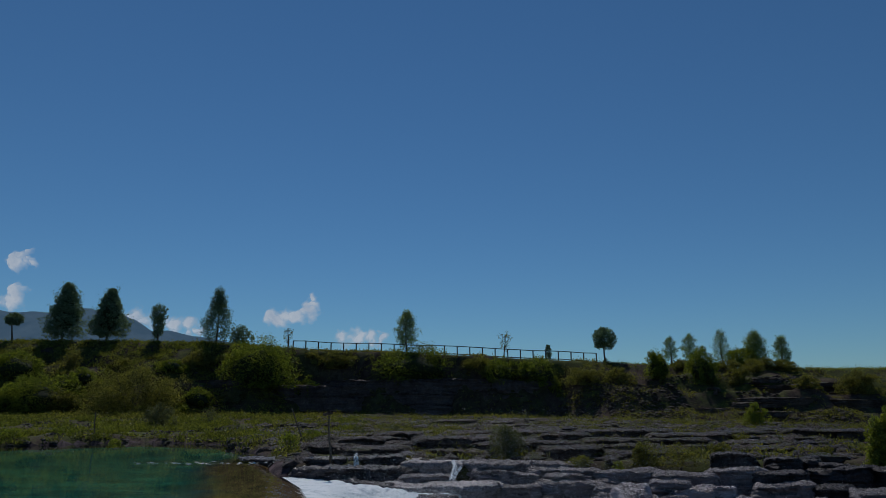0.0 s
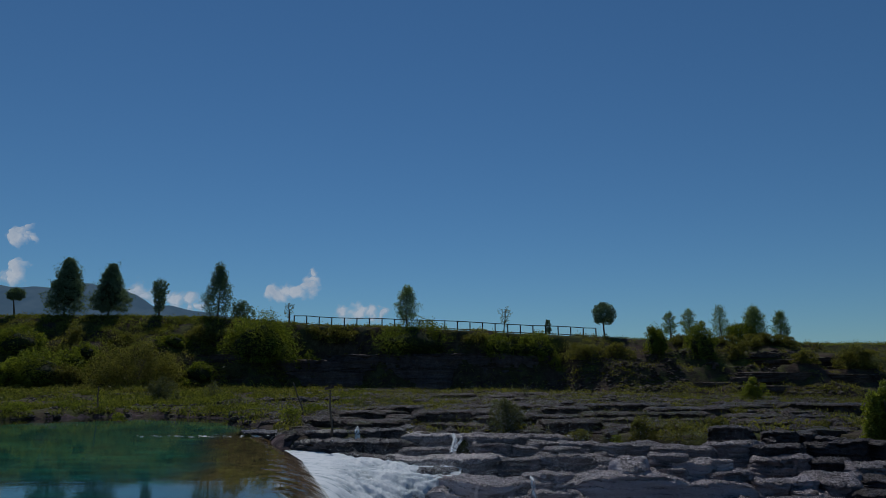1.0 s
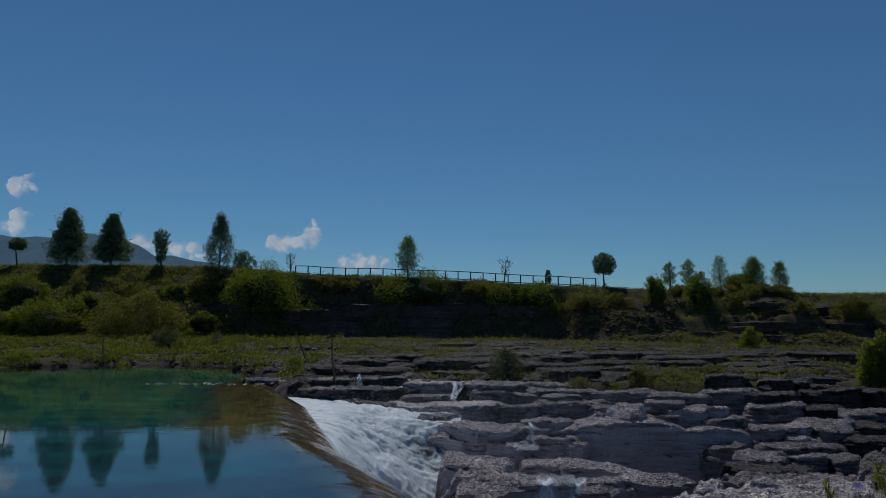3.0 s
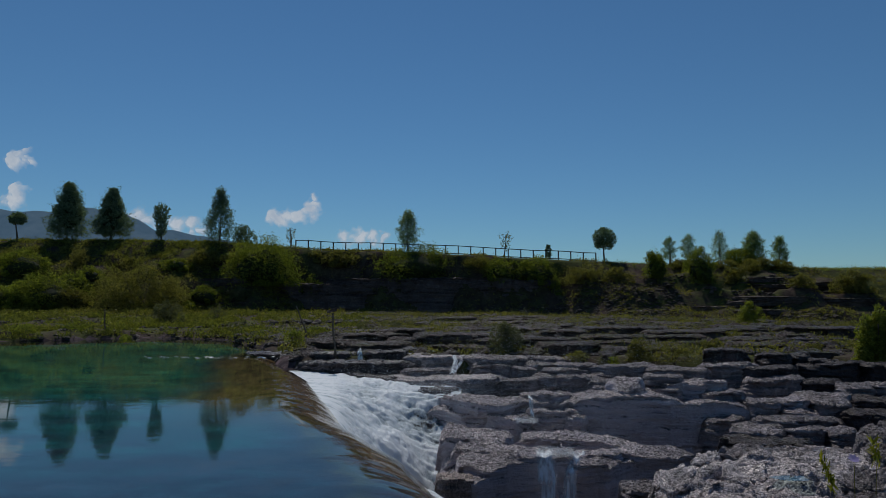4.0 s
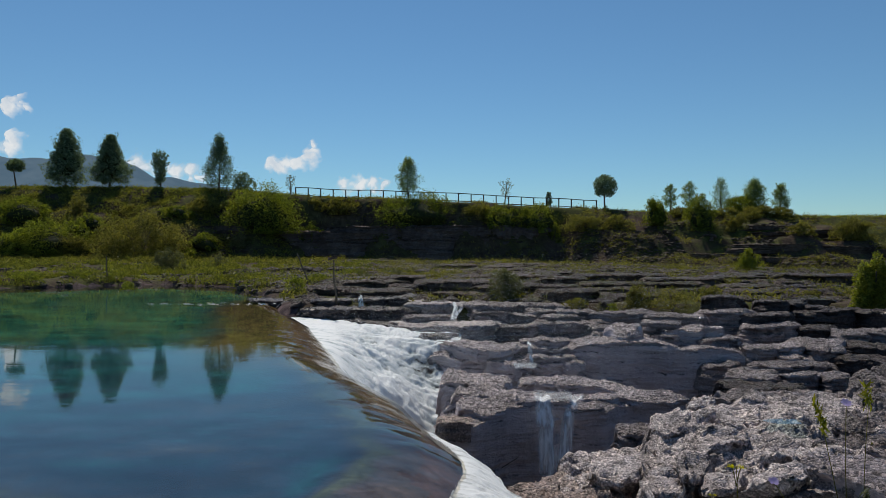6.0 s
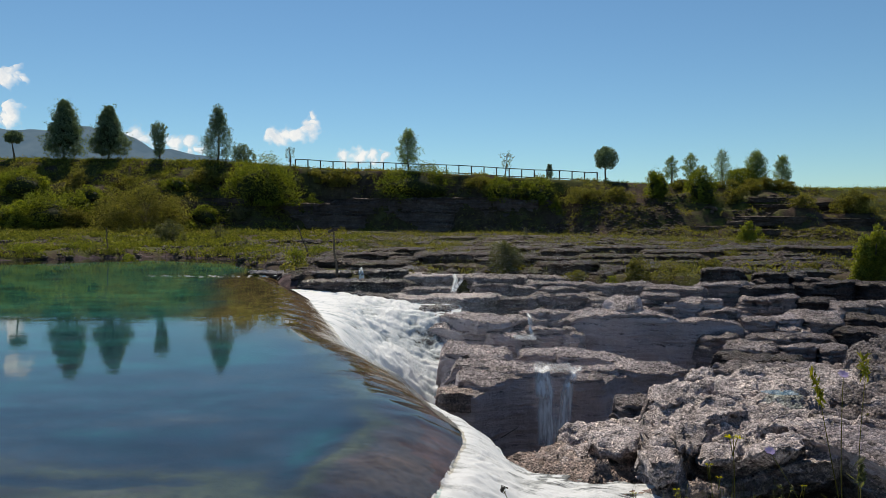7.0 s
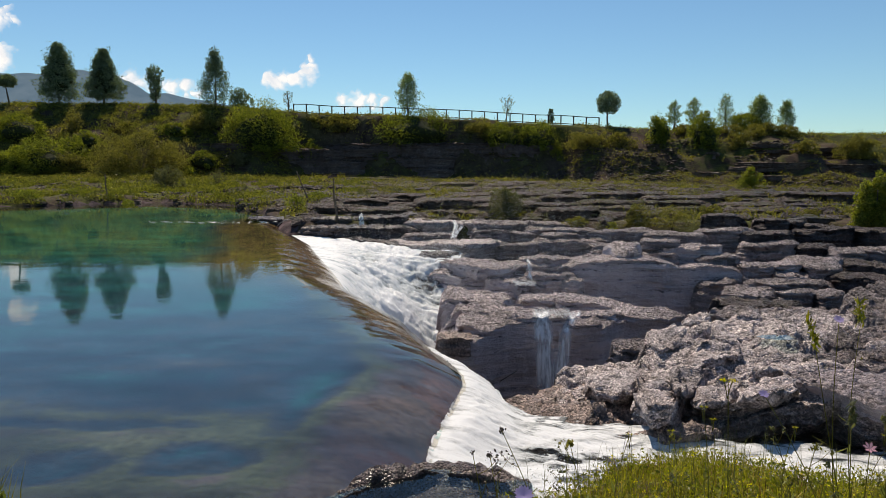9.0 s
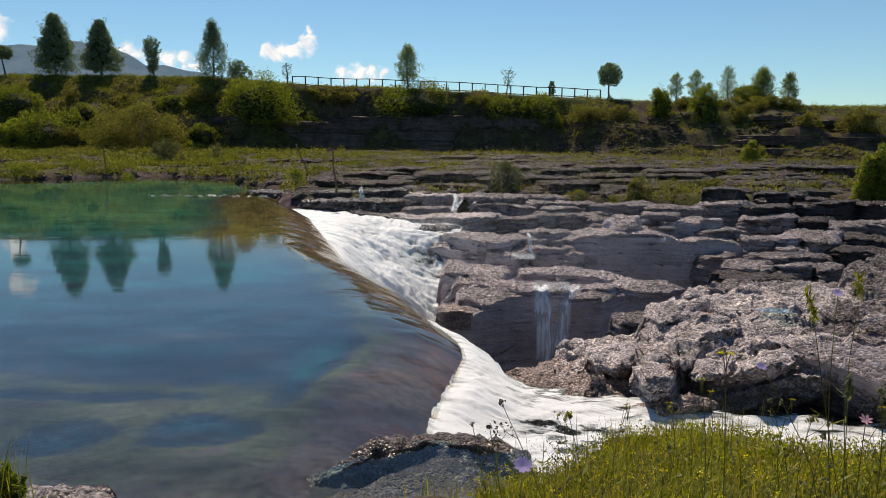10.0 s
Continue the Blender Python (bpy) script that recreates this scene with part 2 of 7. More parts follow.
WATER = water_material("river_water", (0.74, 0.9, 0.88), 0.016)
WATER_LIP = water_material("weir_water", (0.86, 0.82, 0.74), 0.13, 0.04, (0.7, 2.8, 1.0))
FOAM = foam_material("white_foam", (0.34, 0.4, 0.43), (0.62, 0.69, 0.72), 1.5, (2.2, 2.2, 0.35), True, 0.22, 0.92, 0.06)
FOAM_NEAR = foam_material("near_foam", (0.36, 0.39, 0.4), (0.64, 0.67, 0.68), 4.5, (0.8, 1.7, 1.0), True, 0.25, 0.88, 0.16)
VEIL = foam_material("thin_falling_water", (0.6, 0.65, 0.68), (0.8, 0.84, 0.87), 2.5, (3, 3, 0.3), False, 0.5, 0.95)
DROPS = foam_material("white_drops", (0.6, 0.62, 0.64), (0.75, 0.78, 0.79), 3.0, (1, 1, 1), False, 0.5, 0.88)
veil_tree = VEIL.node_tree
veil_mix = veil_tree.nodes.new("ShaderNodeMixShader")
rim = veil_tree.nodes.new("ShaderNodeAttribute")
rim.attribute_name = "rim"
veil_tree.links.new(maths(veil_tree, "MULTIPLY", rim.outputs["Fac"], ramp(veil_tree, noisy(veil_tree, place_of(veil_tree).outputs["Position"], 5.0, 5, 0.6, (2.2, 2.2, 0.22)), [(0.36, (0.06, 0.06, 0.06)), (0.6, (0.9, 0.9, 0.9))])), veil_mix.inputs[0])
veil_tree.links.new(veil_tree.nodes.new("ShaderNodeBsdfTransparent").outputs[0], veil_mix.inputs[1])
veil_tree.links.new(next(n for n in veil_tree.nodes if n.type == "BSDF_PRINCIPLED").outputs[0], veil_mix.inputs[2])
veil_tree.links.new(veil_mix.outputs[0], next(n for n in veil_tree.nodes if n.type == "OUTPUT_MATERIAL").inputs[0])
BARK = plain_material("bark", (0.05, 0.04, 0.03), (0.16, 0.13, 0.10), 9)
WOOD = plain_material("dark_wood", (0.012, 0.011, 0.01), (0.035, 0.03, 0.027), 5, 0.95)
LEAF_TREE = leaf_material("tree_leaves", (0.055, 0.082, 0.05), (0.26, 0.34, 0.23), 0.34)
LEAF_BIRCH = leaf_material("birch_leaves", (0.09, 0.125, 0.06), (0.3, 0.37, 0.17), 0.5)
LEAF_BUSH = leaf_material("bush_leaves", (0.035, 0.05, 0.009), (0.3, 0.33, 0.05), 0.52)
LEAF_OLIVE = leaf_material("olive_leaves", (0.062, 0.06, 0.018), (0.28, 0.255, 0.075), 0.52)
LEAF_BRIGHT = leaf_material("bright_leaves", (0.1, 0.12, 0.018), (0.32, 0.33, 0.06), 0.55)
LEAF_GREY = leaf_material("grey_leaves", (0.07, 0.075, 0.04), (0.2, 0.2, 0.12), 0.4)
GRASS = leaf_material("grass_blades", (0.09, 0.1, 0.01), (0.42, 0.38, 0.05), 0.5)
DRY = leaf_material("dry_blades", (0.12, 0.075, 0.025), (0.4, 0.28, 0.09), 0.45)
LEAF_SHORE = leaf_material("shore_leaves", (0.054, 0.062, 0.013), (0.264, 0.264, 0.054), 0.45)
LEAF_HERB = leaf_material("herb_leaves", (0.08, 0.10, 0.01), (0.3, 0.3, 0.03), 0.5)
YELLOW = leaf_material("yellow_petals", (0.6, 0.5, 0.01), (0.8, 0.72, 0.03), 0.4)
VIOLET = leaf_material("violet_petals", (0.25, 0.2, 0.5), (0.5, 0.42, 0.75), 0.4)
PINK = leaf_material("pink_petals", (0.6, 0.25, 0.4), (0.8, 0.5, 0.6), 0.4)


# near-black colour for lumps added inside crowns as shade; they also block sunlight
CROWN_SHADE = plain_material("crown_shade", (0.008, 0.012, 0.004), (0.04, 0.05, 0.014), 3.0, 0.95, 1.0)


# ---- building helpers ----
def hashed(i, j, k, seed):
    n = (i * 374761393 + j * 668265263 + k * 1274126177 + seed * 974634721) & 0xFFFFFFFF
    n = ((n ^ (n >> 13)) * 1274126177) & 0xFFFFFFFF
    n = ((n ^ (n >> 16)) * 668265263) & 0xFFFFFFFF
    return ((n ^ (n >> 15)) & 0xFFFFFF) / float(0xFFFFFF)


def value3(x, y, z, seed=0):
    x, y, z = np.broadcast_arrays(np.asarray(x, float), np.asarray(y, float), np.asarray(z, float))
    i, j, k = (np.floor(a).astype(np.int64) for a in (x, y, z))
    u, v, w = x - i, y - j, z - k
    u, v, w = (a * a * (3 - 2 * a) for a in (u, v, w))
    total = 0
    for a in (0, 1):
        for b in (0, 1):
            for c in (0, 1):
                total = total + hashed(i + a, j + b, k + c, seed) * (u if a else 1 - u) * (v if b else 1 - v) * (w if c else 1 - w)
    return total * 2 - 1


def fbm(x, y, z=0.0, seed=0, octaves=4, gain=0.5):
    total, size = 0, 1.0
    x, y, z = np.asarray(x, float), np.asarray(y, float), np.asarray(z, float)
    for o in range(octaves):
        total = total + size * value3(x * 2 ** o, y * 2 ** o, z * 2 ** o, seed + 17 * o)
        size *= gain
    return total


def smooth(a, b, t):
    t = np.clip((np.asarray(t, float) - a) / (b - a), 0, 1)
    return t * t * (3 - 2 * t)


def mesh_object(name, verts, faces, material, parent=None, label="", soft=True):
    me = bpy.data.meshes.new(name)
    me.from_pydata(np.asarray(verts, float).reshape(-1, 3).tolist(), [], faces.tolist() if isinstance(faces, np.ndarray) else faces)
    me.materials.append(material)
    if soft:
        me.shade_smooth()
    ob = new(name, me)
    if parent:
        ob.parent = parent
    if label:
        tagged(ob, label)
    return ob


def grid_faces(rows, cols, close=False):
    i, j = np.meshgrid(np.arange(rows - 1), np.arange(cols if close else cols - 1), indexing="ij")
    k = (j + 1) % cols
    return np.stack([i * cols + j, i * cols + k, (i + 1) * cols + k, (i + 1) * cols + j], -1).reshape(-1, 4)


def empty(name, at=(0, 0, 0), label="", category="", group="", kind=""):
    ob = new(name)
    ob.empty_display_size = 0.2
    ob.location = at
    return tagged(ob, label, category, group, kind)


def tube(points, radii, sides=6):
    """Verts and faces of a bent, tapered round bar."""
    pts = np.asarray(points, float)
    way = np.gradient(pts, axis=0)
    way /= np.linalg.norm(way, axis=1)[:, None] + 1e-9
    side = np.cross(way, [0.3, 0.95, 0.1])
    side /= np.linalg.norm(side, axis=1)[:, None] + 1e-9
    other = np.cross(way, side)
    a = np.linspace(0, 2 * np.pi, sides, endpoint=False)
    ring = side[:, None] * np.cos(a)[None, :, None] + other[:, None] * np.sin(a)[None, :, None]
    verts = (pts[:, None] + ring * np.asarray(radii, float)[:, None, None]).reshape(-1, 3)
    faces = grid_faces(len(pts), sides, True).tolist()
    faces += [list(range(sides))[::-1], list(range(len(verts) - sides, len(verts)))]
    return verts, faces


def joined(pieces):
    verts, faces, n = [], [], 0
    for v, f in pieces:
        verts.append(np.asarray(v).reshape(-1, 3))
        faces += [[i + n for i in face] for face in f]
        n += len(verts[-1])
    return np.concatenate(verts), faces


def leaves(centres, size, rng, long=1.6, droop=0.0):
    """Loose leaves, one small bent blade at each centre."""
    n = len(centres)
    a = rng.normal(size=(n, 3))
    a[:, 2] -= droop
    a /= np.linalg.norm(a, axis=1)[:, None]
    b = np.cross(a, rng.normal(size=(n, 3)))
    b /= np.linalg.norm(b, axis=1)[:, None]
    s = size * rng.uniform(0.6, 1.3, (n, 1))
    c = np.asarray(centres)
    verts = np.stack([c - a * s * long / 2, c + b * s / 2, c + a * s * long / 2, c - b * s / 2], 1).reshape(-1, 3)
    faces = np.arange(4 * n).reshape(n, 4)
    return verts, faces


# ---- the lie of the land ----
def along(x, pairs):
    xs, ys = zip(*pairs)
    return np.interp(x, xs, ys)


CREST_Z = [(-400, 10.3), (-55.6, 10.0), (-29.4, 9.77), (-19.0, 8.92), (1.1, 8.22), (15.3, 7.51), (25.2, 7.02), (36.5, 6.38), (60, 6.38), (400, 6.2)]
CREST_Y = [(-400, 88), (-54, 87.4), (-29, 87.4), (-20, 87), (1, 87), (20, 87), (40, 86), (70, 88), (400, 95)]
FOOT_Y = [(-400, 66), (-54, 71), (-30, 73), (-22, 79), (-15, 83), (0, 84), (9, 83), (15, 79), (22, 75), (35, 72), (70, 68), (400, 66)]
FOOT_Z = [(-400, 1.4), (-38, 1.3), (-5, 1.1), (13, 0.8), (37, 0.2), (60, 0.2), (400, 0.5)]
SHORE = [(-400, 40), (-26, 41.5), (-19, 46.5), (-13, 43), (-8, 33.5), (-6.9, 30), (-5.5, 27), (-4.9, 25)]
WEIR = [(-0.15, 5.6), (-0.12, 6.4), (-0.07, 6.75), (0.07, 7.4), (0.16, 7.86), (0.26, 8.45), (0.25, 8.90), (0.09, 9.49), (-0.12, 9.96), (-0.56, 11.28), (-0.89, 12.45), (-2.3, 15.6), (-3.5, 20), (-4.75, 24.5), (-6.8, 29.6)]


BANK = [(-60, 6), (-6, 4.6), (-2.6, 3.9), (-1.9, 4.0), (-1.3, 3.7), (-0.3, 3.7), (0.3, 4.0), (0.83, 4.8), (1.06, 5.0), (1.26, 5.25), (1.72, 5.32), (2.1, 4.92), (2.66, 4.85), (3.28, 5.05), (6, 6.4), (12, 9.5), (30, 16), (400, 30)]


def weir_x(y):
    xs, ys = zip(*WEIR)
    return np.interp(y, ys, xs)


def shoal_at(x, y):
    """Where wet rock just breaks the surface between the near bank and the weir."""
    return smooth(-1.8, -1.0, x) * smooth(1.6, 1.1, x) * smooth(0, 1, (5.55 + 0.5 * smooth(-0.1, 0.3, x) - (y - 0.75 * np.minimum(x, 0) + 0.4 * np.maximum(x, 0))) / (0.4 + 0.45 * smooth(-0.1, 0.3, x)))


def shoal_height(x, y):
    ridge = smooth(0.2, 0.0, np.abs(y - (5.4 + 0.73 * x + 0.05 * np.sin(x * 9)))) * smooth(0.15, -0.1, x)
    return -0.14 - 0.2 * smooth(0, 0.8, x) + 0.04 * ridge + 0.05 * fbm(x * 3, y * 5, seed=33, octaves=5, gain=0.65)


def land(x, y):
    """Height of the ground at a place."""
    x, y = np.asarray(x, float), np.asarray(y, float)
    cz, cy = along(x, CREST_Z), along(x, CREST_Y) + 0.5 * fbm(x * 0.12, 3.0, seed=5, octaves=3)
    fy, fz = along(x, FOOT_Y) + 1.5 * fbm(x * 0.15, 7.0, seed=6, octaves=3), along(x, FOOT_Z)
    rough = fbm(x * 0.35, y * 0.35, seed=1, octaves=5, gain=0.55)
    # shelf between the gorge and the foot of the bank
    t = np.clip((y - 27) / (fy - 27), 0, 1)
    shelf = 0.05 + (fz - 0.05) * t + 0.16 * rough * smooth(26, 40, y)
    rise = np.clip((y - fy) / (cy - fy), 0, 1)
    bank = rise + 0.07 * np.sin(rise * 19 + 2 * fbm(x * 0.1, 1, seed=9)) * rise * (1 - rise) * 4 * smooth(18, 26, x)
    z = shelf + (cz - fz) * np.clip(bank, 0, 1) + 0.45 * rough * np.clip(rise * (1 - rise) * 4, 0, 1)
    # plain behind the crest
    z = np.where(y > cy, cz + 0.05 * rough + np.clip(y - cy, 0, 60) * 0.006, z)
    # gorge
    inside = smooth(28.8, 27.2, y) * smooth(weir_x(y) - 0.6, weir_x(y) + 0.5, x)
    z = z * (1 - inside) + inside * (-1.2 - 1.3 * smooth(26, 23.5, y) + 0.1 * rough)
    pit = smooth(23.4, 21.6, y + 0.12 * np.clip(x, 0, 20)) * smooth(8.8, 9.8, y - 0.4 * np.clip(x - 1, 0, 9)) * smooth(weir_x(y) + 0.2, weir_x(y) + 1.2, x)
    z = z * (1 - pit) - 7.8 * pit
    # pool and its bed
    shore = along(x, SHORE)
    wet = np.where(x < -4.9, smooth(shore + 1.5, shore - 2.5, y), 1.0) * smooth(weir_x(y) + 0.5, weir_x(y) - 0.2, x) * smooth(30.5, 29.0, y + 1e3 * (x < -6.8) * -1)
    deep = 0.4 + 3.6 * smooth(0, 7, shore - y) * smooth(3.2, 5.6, y)
    z = z * (1 - wet) - deep * wet
    # near bank, and the channel that runs along it
    edge = along(x, BANK) + 0.1 * fbm(x * 2, 2, seed=40)
    chan = smooth(weir_x(y), weir_x(y) + 0.4, x) * smooth(9.0, 8.2, y - 0.4 * np.clip(x - 1, 0, 9))
    z = np.where(chan > 0, z * (1 - chan) + chan * (-0.95 - 0.03 * x), z)
    shoal = shoal_at(x, y)
    z = z * (1 - shoal) + shoal * shoal_height(x, y)
    near = smooth(edge + 0.35, edge - 0.5, y)
    z = z * (1 - near) + near * (0.72 + 0.06 * fbm(x * 0.8, y * 0.8, seed=41) - 0.6 * smooth(edge - 2.7, edge, y) * smooth(-0.3, 0.9, x) - 0.22 * smooth(edge - 2.2, edge, y) * smooth(0.9, -0.3, x) - 0.25 * smooth(-0.6, -2.0, x))
    return z


def spaced(stops):
    return np.concatenate([np.arange(a, b, step) for a, b, step in stops])


gx = spaced([(-3600, -600, 250), (-600, -130, 40), (-130, -60, 2), (-60, -9, 0.7), (-9, -4, 0.22), (-4, 2, 0.07), (2, 9, 0.2), (9, 60, 0.7), (60, 130, 2), (130, 600, 40), (600, 3601, 250)])
gy = spaced([(-300, -40, 40), (-40, 2, 2.5), (2, 9, 0.08), (9, 16, 0.2), (16, 31, 0.35), (31, 100, 0.55), (100, 160, 4), (160, 600, 40), (600, 4001, 250)])
mx, my = np.meshgrid(gx, gy)
ground = mesh_object("ground", np.stack([mx, my, land(mx, my)], -1).reshape(-1, 3), grid_faces(len(gy), len(gx)), GROUND)
centre = ground.data.polygons
spot = np.empty(len(centre) * 3)
centre.foreach_get("center", spot)
spot = spot.reshape(-1, 3)
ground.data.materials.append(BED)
ground.data.materials.append(ROCK_WET)
left_of = spot[:, 0] < weir_x(np.minimum(spot[:, 1], 29.6)) + 0.3
ground.data.materials.append(ROCK_SILT)
slot = np.where((spot[:, 2] < 0.02) & (spot[:, 1] > 2.5) & (spot[:, 1] < 52), np.where(left_of, 1, np.where(spot[:, 1] < 27.5, 2, 0)), 0)
slot = np.where((spot[:, 0] > -1.5) & (spot[:, 0] < 1.5) & (spot[:, 1] > 3.75) & (spot[:, 1] < 6.4) & (spot[:, 2] > -0.9) & (spot[:, 2] < 0.12), 3, slot)
centre.foreach_set("material_index", slot.astype(np.int32))
tagged(ground, "stony ground with patchy grass and scrub", "ground", kind="structure")

# ---- water ----
wy = spaced([(3.0, 12, 0.12), (12, 31, 0.25), (31, 52, 1.0)])
wu = np.concatenate([np.linspace(0, 3, 40) ** 1.0, np.geomspace(3.1, 140, 40)])
py, pu = np.meshgrid(wy, wu, indexing="ij")
px_ = weir_x(np.minimum(py, 29.6)) + 0.1 - pu
px_ = np.where(py > 29.6, np.minimum(px_, -6.6), px_)
over = np.clip(1.5 - pu, 0, 1.5)
pz = -0.2 * over ** 2 + 0.012 * fbm(px_ * 3, py * 9, seed=50) * smooth(0, 0.8, over)
river = mesh_object("river", np.stack([px_, py, pz], -1), grid_faces(*py.shape)[:, ::-1], WATER)
river.data.materials.append(WATER_LIP)
river.data.polygons.foreach_set("material_index", np.repeat(((pu[:-1, :-1] + 0.35 * fbm(py[:-1, :-1] * 2.5, 1.0, seed=51)) < 1.1 - 0.7 * smooth(11, 7.5, py[:-1, :-1])).ravel(), 1).astype(np.int32))
river.visible_shadow = False
tagged(river, "calm clear turquoise river water held by a weir", "water", kind="structure")
RIDGE = [(-1.3, 4.3), (-0.95, 4.75), (-0.62, 5.06), (-0.12, 5.38), (0.2, 5.33), (0.55, 5.14), (0.75, 5.0)]
sx, sy = np.meshgrid(np.linspace(-1.25, 0.68, 60), np.linspace(3.6, 5.5, 60))
sz = -0.1 + 0.05 * smooth(-0.9, -1.25, sx) + 0.004 * fbm(sx * 5, sy * 5, seed=53)
shallows = mesh_object("shallow_water", np.stack([sx, sy, sz], -1), grid_faces(60, 60)[((sy < along(sx, RIDGE) + 0.02) & (sx > -0.93))[:-1, :-1].ravel()], WATER)
shallows.visible_shadow = False
tagged(shallows, "thin sheet of water over brown rock", "water", kind="structure")
pit_pool = mesh_object("pit_water", [(-8, 8, -7.3), (22, 8, -7.3), (22, 24, -7.3), (-8, 24, -7.3)], [[0, 1, 2, 3]], WATER)
pit_pool.visible_shadow = False
tagged(pit_pool, "dark water at the bottom of the gorge", "water", kind="structure")


def cascade():
    y = np.linspace(14.5, 29.2, 260)
    u = np.linspace(0, 1, 150)
    yy, uu = np.meshgrid(y, u, indexing="ij")
    right = along(yy, [(14.5, -0.7), (17, 0.1), (19.5, 0.5), (21, 0.5), (23, 0.6), (26.5, 0.6), (29.2, -1.4)])
    low = along(yy, [(14.5, -5.2), (18, -4.6), (19.5, -3.3), (20.6, -2.3), (21.4, -1.75), (22.4, -1.25), (23.0, -0.85), (25.5, -0.7), (29.2, -0.5)])
    left = weir_x(yy) - 0.02
    x = left + (right - left) * uu
    z = -0.40 + (low + 0.40) * (0.35 * uu + 0.65 * smooth(0.05, 0.85, uu))
    away = smooth(0.05, 0.4, uu)
    lump = fbm(x * 0.8, yy * 0.8, z * 0.6, seed=60, octaves=3, gain=0.5)
    boil = 1 - np.abs(fbm(x * 2.3, yy * 2.3, z * 1.6, seed=64, octaves=4, gain=0.55))
    strand = fbm(uu * 3 + 0.3 * yy, yy * 7, seed=63, octaves=4, gain=0.65)
    # two falls: the upper one thins out over a rock step before the lower one swells
    swell = smooth(1.5, 0.0, np.abs(yy - 19.6)) * smooth(0.25, 0.6, uu)
    bare = smooth(1.3, 0.3, np.abs(yy - 22.0)) * smooth(0.5, 0.85, uu)
    z = z + (0.12 * lump + 0.085 * boil + 0.02 * fbm(x * 4, yy * 4, z * 2, seed=70, octaves=4, gain=0.65)) * away * smooth(28.5, 25.5, yy) + 0.3 * swell - 0.1 * bare + 0.05 * strand * smooth(0, 0.3, uu)
    x = x + 0.05 * fbm(x * 2.5, yy * 2.5, z * 2.5, seed=65, octaves=3) * away
    yy = yy + 0.06 * fbm(x * 2.5, yy * 2.5, z * 2.5, seed=61, octaves=3) * away
    froth = 1.02 + 0.45 * (boil - 0.7) + 0.4 * lump * away + 0.42 * strand * (1 - 0.4 * away) + 0.2 * swell - 0.75 * bare * smooth(-0.4, 0.4, strand) - 0.45 * smooth(0.86, 1.0, uu) * smooth(23.5, 25, yy) - 0.5 * smooth(28.0, 29.2, yy)
    ob = mesh_object("waterfall", np.stack([x, yy, z], -1), grid_faces(*yy.shape), FOAM)
    ob.data.attributes.new("froth", "FLOAT", "POINT").data.foreach_set("value", froth.ravel())
    # flying drops and flecks round the falling water
    rng = np.random.default_rng(66)
    i, j = rng.integers(0, yy.shape[0], 60000), (rng.uniform(0.1, 1, 60000) ** 0.8 * (yy.shape[1] - 1)).astype(int)
    kept = (froth[i, j] > 0.8) & (yy[i, j] < 24.5)
    fly = np.stack([x[i, j], yy[i, j], z[i, j]], 1)[kept] + np.abs(rng.normal(size=(kept.sum(), 3))) * [0.07, -0.04, 0.09] * (1 + 2.2 * (rng.uniform(size=(kept.sum(), 1)) > 0.75))
    v, f = leaves(fly, 0.015, rng, 1.5)
    tagged(mesh_object("spray", v, f, DROPS, soft=False), "white drops flying from the waterfall", "spray", kind="stuff")
    return tagged(ob, "white foaming waterfall tumbling down rock steps", "waterfall", kind="structure")


cascade()


